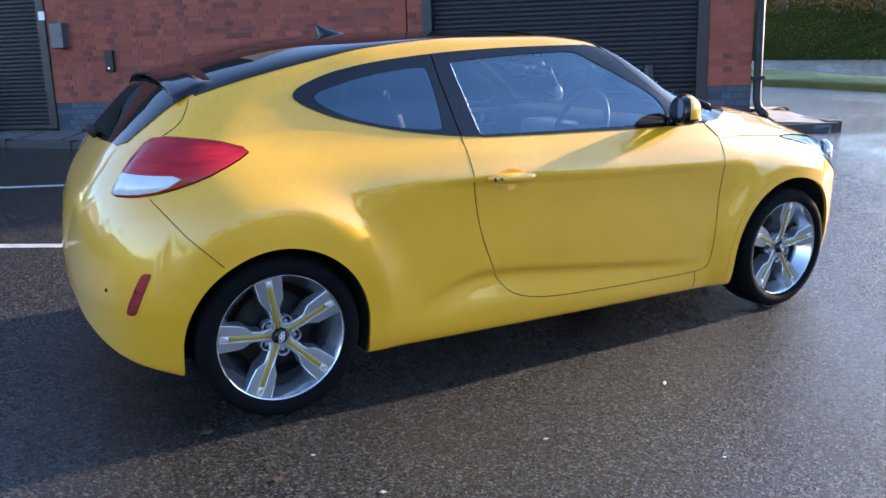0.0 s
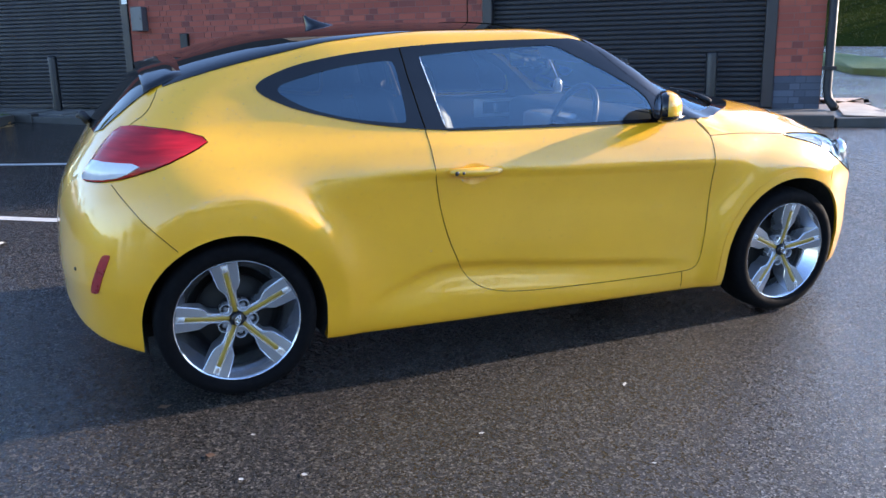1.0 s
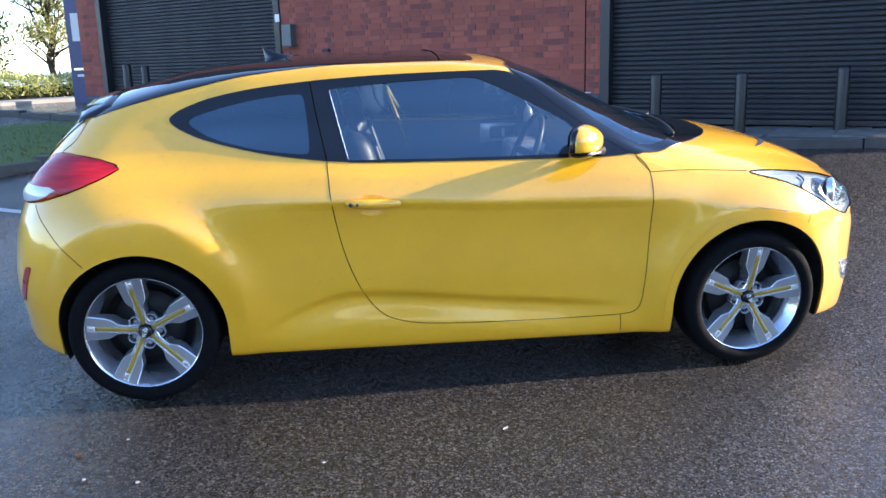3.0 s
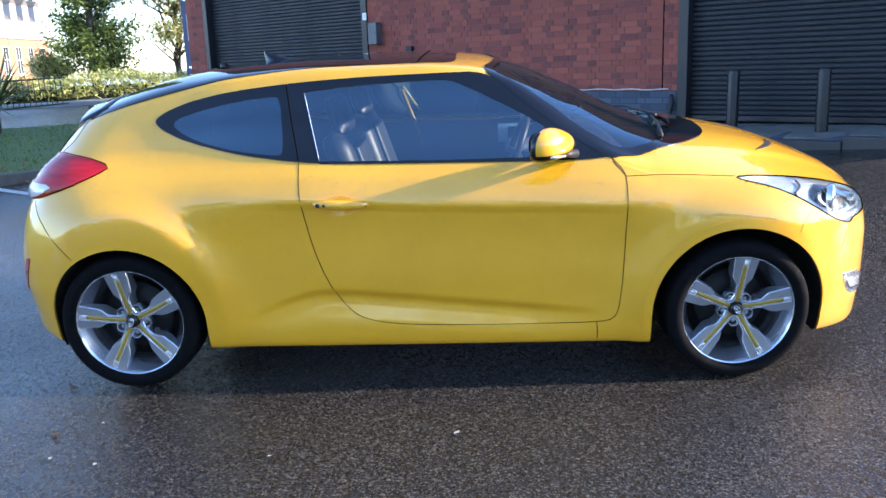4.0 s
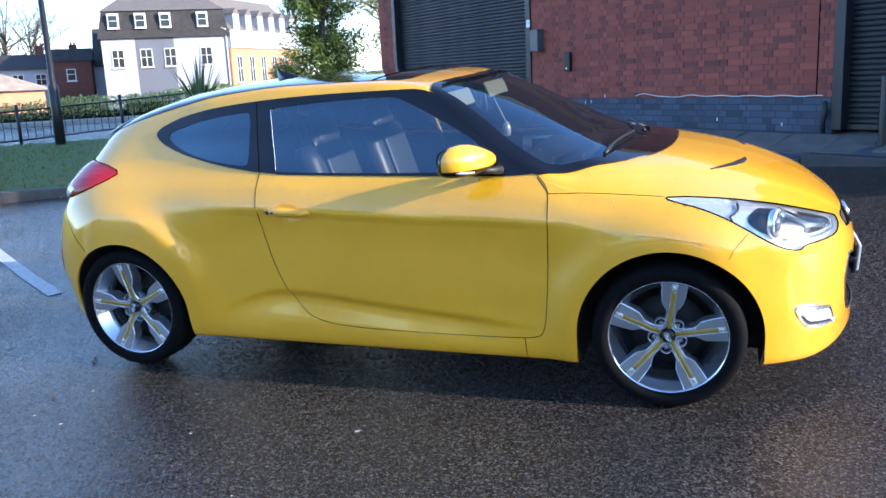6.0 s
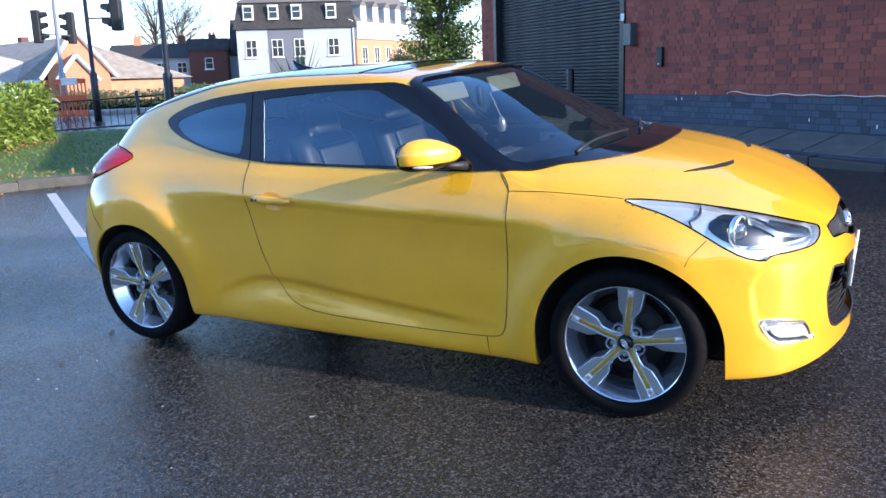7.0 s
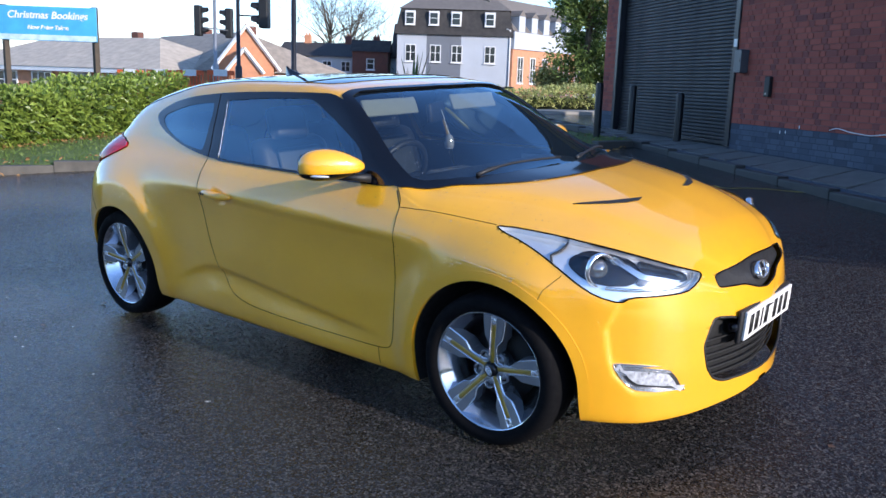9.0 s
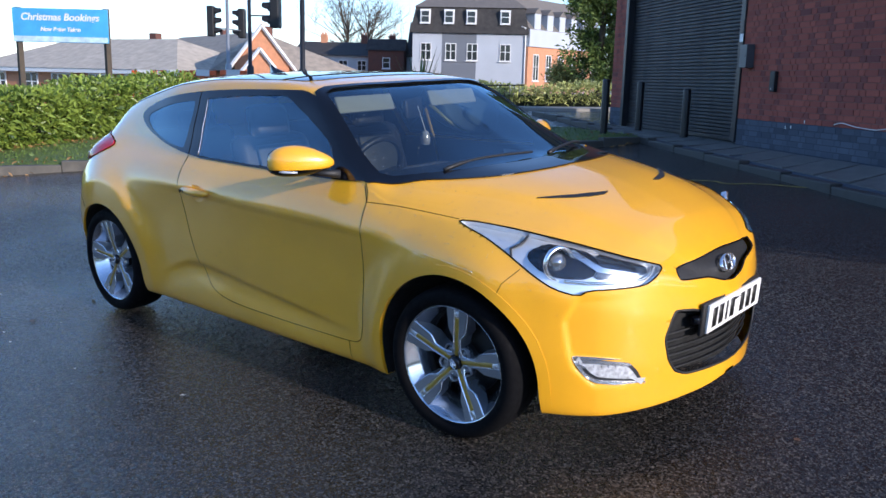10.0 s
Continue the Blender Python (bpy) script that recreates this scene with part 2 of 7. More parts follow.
K_LOW = [(XR, .9), (-.4, .95), (-.2, .97), (.4, .975), (2.3, .975), (2.7, .98), (XF, .95)]
K_WAIST = [(XR, 1.0), (XF, 1.0)]


def plan_width(x, tail=5.0, bow=0.50):
    """Half the width of the car in plan; the tail's corners are squarer low down."""
    x = np.asarray(x, float)
    f = np.clip((x - 2.62) / (XF - 2.62), 0, 1)
    r = np.clip(-x / -XR, 0, 1)
    return W * (1 - f**2.8) ** 0.57 * (1 - r**tail) ** bow


def section_grid(n=9):
    """Rows of points of the right half, from the sill up to the middle of the roof."""
    t = np.linspace(0, 1, 330)
    xs = XR + (XF - XR) * (0.5 - 0.5 * np.cos(np.pi * (0.012 + 0.976 * t)))
    xs = 0.45 * xs + 0.55 * (XR + 0.002 + (XF - XR - 0.004) * t)
    w = plan_width(xs)
    zs, zc, z4, z5, z6 = (keyed(k, xs) for k in (Z_SILL, Z_MID, Z_SHOULDER, Z_BELT, Z_RAIL))
    high = plan_width(xs, 3.0, 0.556)
    w4 = 0.4 * w + 0.6 * high
    y5, y6 = high * keyed(K_BELT, xs), high * keyed(K_RAIL, xs)
    span = z4 - zs
    ctrl = [
        (w * 0.80, zs + 0.012), (w * keyed(K_LOW, xs) * 0.965, zs), (w * keyed(K_LOW, xs) * 1.005, zs + span * 0.17),
        (w * keyed(K_WAIST, xs), zs + span * 0.58), (w4, z4), ((w4 + y5) / 2 + 0.012, z4 + (z5 - z4) * 0.55), (y5, z5),
        ((y5 + y6) / 2 + 0.012, (z5 + z6) / 2), (y6, z6), (y6 * 0.86, z6 + (zc - z6) * 0.42), (y6 * 0.5, z6 + (zc - z6) * 0.86), (y6 * 0, zc)]
    seg = [3, 8, 18, 16, 8, 8, 12, 14, 6, 8, 10]
    rows = []
    for i in range(len(xs)):
        ys, zz = [c[0][i] for c in ctrl], [c[1][i] for c in ctrl]
        s = np.r_[0, np.cumsum(np.maximum(np.hypot(np.diff(ys), np.diff(zz)), 1e-4))]
        q = np.concatenate([s[k] + (s[k + 1] - s[k]) * np.arange(seg[k]) / seg[k] for k in range(len(seg))] + [[s[-1]]])
        rows.append(np.stack([np.full(len(q), xs[i]), -pchip(s, ys, q), pchip(s, zz, q)], 1))
    return np.array(rows)


def smooth(a, b, v):
    t = np.clip((v - a) / (b - a), 0, 1)
    return t * t * (3 - 2 * t)


def sculpt(g):
    """Haunches, and the creases of the door and the bumper."""
    x, y, z = g[..., 0], g[..., 1], g[..., 2]
    # the shoulder line fades out over both haunches
    soft = np.maximum(1 - smooth(0.22, 0.58, x), smooth(2.25, 2.5, x) * (1 - smooth(2.9, 3.1, x)))[:, 24:66]
    for _ in range(60):
        mid = y[:, 24:66]
        y[:, 24:66] = mid + 0.5 * soft * ((y[:, 23:65] + y[:, 25:67]) / 2 - mid)
    side = smooth(0.55, 0.75, -y)
    zs, z4 = keyed(Z_SILL, x), keyed(Z_SHOULDER, x)
    v = (z - zs) / (z4 - zs)
    rear, front = np.hypot(x * 1.13, z - AXLE_Z), np.hypot((x - 2.65) * 1.06, z - AXLE_Z)
    # flanks drawn in between the two haunches
    waist = (1 - smooth(0.66, 1.02, v)) * smooth(0.02, 0.40, v)
    y += side * 0.022 * waist * smooth(0.47, 0.70, rear) * smooth(0.43, 0.58, front) * smooth(-0.05, 0.25, x) * (1 - smooth(2.4, 2.65, x))
    # flared wheel openings: an upright lip, then a shoulder that falls away
    y -= side * 0.019 * (1 - smooth(0.425, 0.56, front)) * (1 - smooth(2.85, 3.05, x))
    # one soft swell over each wheel
    soft = side * smooth(0.34, 0.42, z) * np.maximum(smooth(-0.45, -0.25, x) * (1 - smooth(0.50, 0.80, x)), smooth(2.05, 2.3, x) * (1 - smooth(2.85, 3.05, x))) * (1 - smooth(0.92, 0.97, z))
    for _ in range(16):
        mean = (y[:-2, 1:-1] + y[2:, 1:-1] + y[1:-1, :-2] + y[1:-1, 2:]) / 4
        y[1:-1, 1:-1] += 0.6 * soft[1:-1, 1:-1] * (mean - y[1:-1, 1:-1])
    # the rear haunch: a proud face round the wheel, a crisp shoulder, then a slope that eases out
    r = np.linspace(0.0, 1.0, 401)
    fall = np.cumsum(smooth(0.482, 0.508, r) * (1 - smooth(0.508, 0.63, r)))
    y -= side * 0.027 * (1 - np.interp(rear, r, fall / fall[-1])) * smooth(-0.42, -0.12, x) * (0.35 + 0.65 * smooth(0.35, 0.62, z))
    soft = side * smooth(0.15, 0.25, x) * (1 - smooth(0.55, 0.75, x)) * smooth(0.40, 0.55, z) * (1 - smooth(0.90, 0.95, z))
    for _ in range(4):
        mean = (y[:-2, 1:-1] + y[2:, 1:-1] + y[1:-1, :-2] + y[1:-1, 2:]) / 4
        y[1:-1, 1:-1] += 0.6 * soft[1:-1, 1:-1] * (mean - y[1:-1, 1:-1])
    line = np.interp(x, [0.55, 0.60, 0.70, 0.80, 0.86, 0.93, 1.1, 1.4, 1.73, 2.15], [0.310, 0.332, 0.372, 0.403, 0.411, 0.411, 0.399, 0.366, 0.333, 0.295])
    d = z - line
    y += side * 0.020 * smooth(0.42, 0.95, x) * (1 - smooth(1.75, 2.16, x)) * smooth(-0.036, -0.004, -d) * (1 - smooth(0.0, 0.13, -d))
    y += side * 0.010 * smooth(0.45, 0.8, x) * (1 - smooth(2.0, 2.35, x)) * (1 - smooth(-0.02, 0.004, z - z4)) * smooth(-0.22, -0.06, z - z4)
    # the bumper: a face set back inside a crease, and a lip that recedes
    u = 0.66 * x + 0.75 * y
    edge = np.interp(z, [0.30, 0.34, 0.385, 0.45, 0.56, 0.66], [1.585, 1.545, 1.500, 1.480, 1.462, 1.512])
    back = 0.011 * smooth(2.95, 3.05, x) * smooth(0.0, 0.018, u - edge) * (1 - smooth(0.05, 0.30, u - edge)) * smooth(0.29, 0.33, z) * (1 - smooth(0.63, 0.67, z))
    x -= back * 0.75
    y += back * 0.66
    x -= 0.006 * smooth(3.25, 3.45, x) * (1 - smooth(0.24, 0.40, z))
    x[...] = np.where(x > 3.2, 3.2 + (x - 3.2) * 0.85, x)        # a blunter nose
    return g


GRID = sculpt(section_grid())
NX, NV = GRID.shape[:2]


def shell(keep=None):
    """The whole skin, both halves, as a bmesh; keep(centre, normal) picks faces."""
    bm = bmesh.new()
    ids = {}

    def vert(i, j, s):
        if j == NV - 1:
            s = 1
        if (i, j, s) not in ids:
            x, y, z = GRID[i, j]
            ids[i, j, s] = bm.verts.new((x, y * s, z))
        return ids[i, j, s]

    for s in (1, -1):
        for i in range(NX - 1):
            for j in range(NV - 1):
                f = (vert(i, j, s), vert(i + 1, j, s), vert(i + 1, j + 1, s), vert(i, j + 1, s))
                bm.faces.new(f if s == 1 else f[::-1])
    for i in (0, NX - 1):
        for j in range(NV - 1):
            ring = [vert(i, j, 1), vert(i, j + 1, 1)] + ([vert(i, j + 1, -1)] if j < NV - 2 else []) + [vert(i, j, -1)]
            bm.faces.new(ring if i == 0 else ring[::-1])
    return bm


skin = shell()
bmesh.ops.triangulate(skin, faces=skin.faces)
bmesh.ops.recalc_face_normals(skin, faces=skin.faces)
TREE = BVHTree.FromBMesh(skin)


def on_skin(origin, way):
    p, n, _, _ = TREE.ray_cast(Vector(origin), Vector(way).normalized())
    if p is None:
        p, n, _, _ = TREE.find_nearest(Vector(origin))
    return p, n


def rounded(loop, times=2):
    """Cuts the corners of a closed loop."""
    for _ in range(times):
        out = []
        for a, b in zip(loop, loop[1:] + loop[:1]):
            a, b = Vector(a), Vector(b)
            out += [tuple(a * 0.78 + b * 0.22), tuple(a * 0.22 + b * 0.78)]
        loop = out
    return loop


# ways of looking at the skin: (sideways axis, outward axis)
SIDE = (Vector((1, 0, 0)), Vector((0, -1, 0)))
FRONT = (Vector((0, 1, 0)), Vector((1, 0, 0)))
CORNER = (Vector((0.66, 0.75, 0)).normalized(), Vector((0.75, -0.66, 0)).normalized())
TAIL = (Vector((0.62, -0.78, 0)).normalized(), Vector((-0.78, -0.62, 0)).normalized())
TOP = (Vector((1, 0, 0)), Vector((0, 0, 1)))


def drape(view, loops, lift=0.003, thick=0.004, cell=0.03):
    """A sheet laid on the skin: loops (outline, then holes) in the view's plane, lifted off the skin."""
    ex, out = view
    ey = out.cross(ex)
    if view is not TOP:
        ey = Vector((0, 0, 1))
    pts = [Vector((p[0], p[1], 0)) for lp in loops for p in lp]
    tris = tessellate_polygon([[Vector((p[0], p[1], 0)) for p in lp] for lp in loops])
    bm = bmesh.new()
    vs = [bm.verts.new(p) for p in pts]
    for t in tris:
        try:
            bm.faces.new([vs[k] for k in t])
        except ValueError:
            pass
    for axis in (0, 1):
        lo, hi = min(p[axis] for p in pts), max(p[axis] for p in pts)
        n = int((hi - lo) / cell)
        for k in range(1, n + 1):
            co = Vector((0, 0, 0))
            co[axis] = lo + (hi - lo) * k / (n + 1)
            no = Vector((0, 0, 0))
            no[axis] = 1
            bmesh.ops.bisect_plane(bm, geom=bm.verts[:] + bm.edges[:] + bm.faces[:], plane_co=co, plane_no=no)
    bmesh.ops.remove_doubles(bm, verts=bm.verts, dist=1e-5)
    lifted = {}
    for v in bm.verts:
        o = ex * v.co.x + ey * v.co.y
        p, n = on_skin(o + out * 6, -out)
        if n.dot(out) < 0:
            n = -n
        lifted[v] = (p + n * lift, n)
    for v, (p, n) in lifted.items():
        v.co = p
    bm.normal_update()
    flips = [f for f in bm.faces if f.normal.dot(out) < 0]
    bmesh.ops.reverse_faces(bm, faces=flips)
    if thick:
        edge = [e for e in bm.edges if len(e.link_faces) == 1]
        low = {}
        for v, (p, n) in lifted.items():
            if any(len(e.link_faces) == 1 for e in v.link_edges):
                low[v] = bm.verts.new(p - n * thick)
        # the turned-down edge has its own points, so that the sheet stays smooth to its rim
        rim = {v: bm.verts.new(v.co) for v in low}
        for e in edge:
            a, b = e.verts
            bm.faces.new((rim[a], rim[b], low[b], low[a]))
    return bm


def mirrored(bm):
    """The same sheet on the car's other side."""
    two = bm.copy()
    for v in two.verts:
        v.co.y = -v.co.y
    bmesh.ops.reverse_faces(two, faces=two.faces)
    return two


def seam(bm, view, line, radius=0.0017, lift=0.0, step=0.02):
    """A dark panel gap: a thin cord half sunk in the skin, along a line in the view's plane."""
    ex, out = view
    ey = Vector((0, 0, 1)) if view is not TOP else out.cross(ex)
    pts = []
    for a, b in zip(line, line[1:]):
        n = max(1, int(math.dist(a, b) / step))
        for k in range(n + (b is line[-1])):
            u, w = a[0] + (b[0] - a[0]) * k / n, a[1] + (b[1] - a[1]) * k / n
            p, nn = on_skin(ex * u + ey * w + out * 6, -out)
            if view is TOP or abs(p.z - w) < 0.02:
                pts.append(p + nn * lift)
    return tube(bm, pts, radius, 5)


def soft_line(line, times=2):
    for _ in range(times):
        out = [line[0]]
        for a, b in zip(line, line[1:]):
            out += [tuple(Vector(a) * 0.75 + Vector(b) * 0.25), tuple(Vector(a) * 0.25 + Vector(b) * 0.75)]
        line = out + [line[-1]]
    return line


def inside(p, loop):
    x, y = p
    hit = False
    for (x0, y0), (x1, y1) in zip(loop, loop[1:] + loop[:1]):
        if (y0 > y) != (y1 > y) and x < (x1 - x0) * (y - y0) / (y1 - y0) + x0:
            hit = not hit
    return hit


def arch_way(dx, z):
    """How far a place on the flank is from a wheel's middle: round above the axle, upright below."""
    return math.hypot(dx, z - AXLE_Z) if z > AXLE_Z else abs(dx)


def tight(loop):
    """A loop whose corners are to be rounded only close to the corner."""
    out = []
    for a, b in zip(loop, loop[1:] + loop[:1]):
        a, b = Vector(a), Vector(b)
        out += [tuple(a.lerp(b, .12)), tuple(a.lerp(b, .88))]
    return out


def corner_uv(x, y, z):
    return (CORNER[0].x * x + CORNER[0].y * y, z)


def tail_uv(x, y, z):
    return (TAIL[0].x * x + TAIL[0].y * y, z)


# outlines, side view (x, z)
DLO = rounded([(.143, 1.172), (.185, 1.207), (.31, 1.254), (.5, 1.291), (.8, 1.320), (1.1, 1.333), (1.4, 1.338), (1.60, 1.337), (1.83, 1.195), (2.02, 1.065), (2.125, .982), (2.0, .972), (1.72, .974), (.98, .984), (.76, .999), (.53, 1.030), (.30, 1.085), (.185, 1.135)], 2)
DOOR_GLASS = rounded([(.819, 1.250), (.812, 1.276), (.835, 1.281), (1.1, 1.302), (1.36, 1.311), (1.43, 1.311), (1.475, 1.299), (1.53, 1.272), (1.628, 1.226), (1.818, 1.128), (1.868, 1.082), (1.885, 1.05), (1.891, 1.01), (1.892, .990), (1.86, .989), (1.4, .988), (.910, .996), (.880, .998), (.874, 1.022)], 2)
QUARTER_GLASS = rounded([(.205, 1.168), (.36, 1.216), (.5, 1.246), (.68, 1.266), (.712, 1.255), (.730, 1.032), (.70, 1.022), (.5, 1.046), (.32, 1.095)], 2)
DOOR = [(.795, 1.0), (.805, .83), (.85, .60), (.925, .42), (.98, .35), (1.04, .31), (1.19, .278), (1.6, .268), (1.85, .266), (2.06, .272), (2.126, .283), (2.148, .33), (2.16, .45), (2.168, .60), (2.176, .89), (2.16, .935), (2.11, .982)]
HEADLIGHT = rounded([corner_uv(*p) for p in [(2.628, -.795, .882), (2.72, -.768, .881), (2.873, -.73, .866), (3.03, -.668, .836), (3.169, -.577, .793), (3.285, -.472, .747), (3.322, -.42, .728), (3.325, -.48, .700), (3.305, -.53, .676), (3.25, -.625, .675), (3.17, -.713, .677), (3.148, -.745, .657), (3.075, -.795, .682), (3.01, -.82, .722), (2.94, -.832, .768), (2.87, -.832, .806), (2.78, -.825, .842), (2.68, -.815, .866)]], 1)
TAILLIGHT = rounded([tail_uv(*p) for p in [(-.03, -.748, .998), (-.16, -.712, 1.034), (-.29, -.63, 1.046), (-.355, -.56, 1.035), (-.435, -.553, .952), (-.484, -.572, .877), (-.50, -.58, .845), (-.437, -.695, .853), (-.338, -.783, .878), (-.226, -.812, .914), (-.097, -.78, .962)]], 1)
TAIL_CLEAR = rounded([tail_uv(*p) for p in [(-.262, -.786, .924), (-.40, -.675, .926), (-.470, -.573, .922), (-.497, -.58, .850), (-.437, -.695, .857), (-.352, -.778, .877)]], 1)
SCREEN_TOP = [(1.580, .600), (1.637, .31)]
SCREEN_SIDE = [(1.70, .662), (1.83, .708), (2.0, .758)]
SCREEN_FOOT = [(2.112, .800), (2.21, .758), (2.30, .708), (2.40, .635), (2.482, .556), (2.56, .46), (2.605, .36), (2.632, .2)]


def both_ways(top, mid_top, side, foot, mid_foot):
    """A loop seen from above, the same on both sides of the car's middle."""
    near = lambda pts: [(x, -y) for x, y in pts]
    return top + [(mid_top, 0)] + near(top[::-1]) + near(side) + near(foot) + [(mid_foot, 0)] + foot[::-1] + side[::-1]


WINDSCREEN = both_ways(SCREEN_TOP, 1.652, SCREEN_SIDE, SCREEN_FOOT, 2.640)
WINDSCREEN_GLASS = both_ways([(1.616, .578), (1.668, .29)], 1.684, [(1.75, .618), (1.90, .668), (2.05, .712)], [(2.17, .735), (2.33, .640), (2.43, .46), (2.49, .21)], 2.505)
WINDSCREEN, WINDSCREEN_GLASS = rounded(WINDSCREEN, 1), rounded(WINDSCREEN_GLASS, 1)
ROOF_SIDE = [(-.205, .556), (-.10, .588), (.10, .598), (.45, .604), (.75, .592), (1.0, .570), (1.36, .543), (1.435, .525), (1.468, .44), (1.465, .20)]
ROOF_PANEL = rounded([(x, -y) for x, y in ROOF_SIDE] + [(1.462, 0)] + ROOF_SIDE[::-1], 1)
REAR_GLASS = rounded([(-.205, -.54), (-.33, -.50), (-.44, -.44), (-.465, -.2), (-.47, 0), (-.465, .2), (-.44, .44), (-.33, .50), (-.205, .54)], 1)
HOOD_EDGE = [(2.172, -.842), (2.405, -.815), (2.63, -.79)]
GRILLE = rounded(tight([(-.352, .711), (-.13, .725), (0, .730), (.13, .725), (.352, .711), (.358, .668), (.18, .652), (.085, .622), (0, .610), (-.085, .622), (-.18, .652), (-.358, .668)]), 1)
LOWER_GRILLE = rounded(tight([(-.405, .562), (-.30, .547), (-.25, .530), (.25, .530), (.30, .547), (.405, .562), (.447, .46), (.425, .37), (.385, .318), (.32, .290), (0, .274), (-.32, .290), (-.385, .318), (-.425, .37), (-.447, .46)]), 1)
FOG = rounded(tight([corner_uv(*p) for p in [(3.128, -.762, .432), (3.20, -.69, .425), (3.282, -.582, .403), (3.298, -.545, .36), (3.312, -.502, .291), (3.26, -.60, .302), (3.19, -.69, .320), (3.162, -.727, .353)]]), 1)
CUP = rounded([(.897, .82), (.92, .853), (.975, .867), (1.03, .853), (1.053, .82), (1.035, .788), (.975, .770), (.915, .788)], 2)
REFLECTOR = rounded(tight([tail_uv(*p) for p in [(-.425, -.827, .609), (-.455, -.802, .607), (-.512, -.732, .448), (-.484, -.772, .450)]]), 1)


def snap(v, view, loop, far):
    """Moves a cut's edge point on to an outline."""
    ex, out = view
    s = -1 if (v.co.y > 0 and not far) else 1
    q = Vector((v.co.x, v.co.y * s, v.co.z))
    u = Vector((ex.dot(q), q.z))
    best = None
    for a, b in zip(loop, loop[1:] + loop[:1]):
        a, b = Vector(a), Vector(b)
        t = min(1, max(0, (u - a).dot(b - a) / max(1e-9, (b - a).length_squared)))
        p = a.lerp(b, t)
        if best is None or (p - u).length < best[0]:
            best = ((p - u).length, p)
    if best[0] < 0.028:
        p, _ = on_skin(ex * best[1].x + Vector((0, 0, best[1].y)) + out * 6, -out)
        if (p - q).length < 0.09:
            v.co = Vector((p.x, p.y * s, p.z))


def snap_top(v, loop):
    """The same, seen from above."""
    u = v.co.xy
    best = None
    for a, b in zip(loop, loop[1:] + loop[:1]):
        a, b = Vector(a), Vector(b)
        t = min(1, max(0, (u - a).dot(b - a) / max(1e-9, (b - a).length_squared)))
        p = a.lerp(b, t)
        if best is None or (p - u).length < best[0]:
            best = ((p - u).length, p)
    if best[0] < 0.035:
        p, _ = on_skin((best[1].x, best[1].y, 4), (0, 0, -1))
        v.co = p


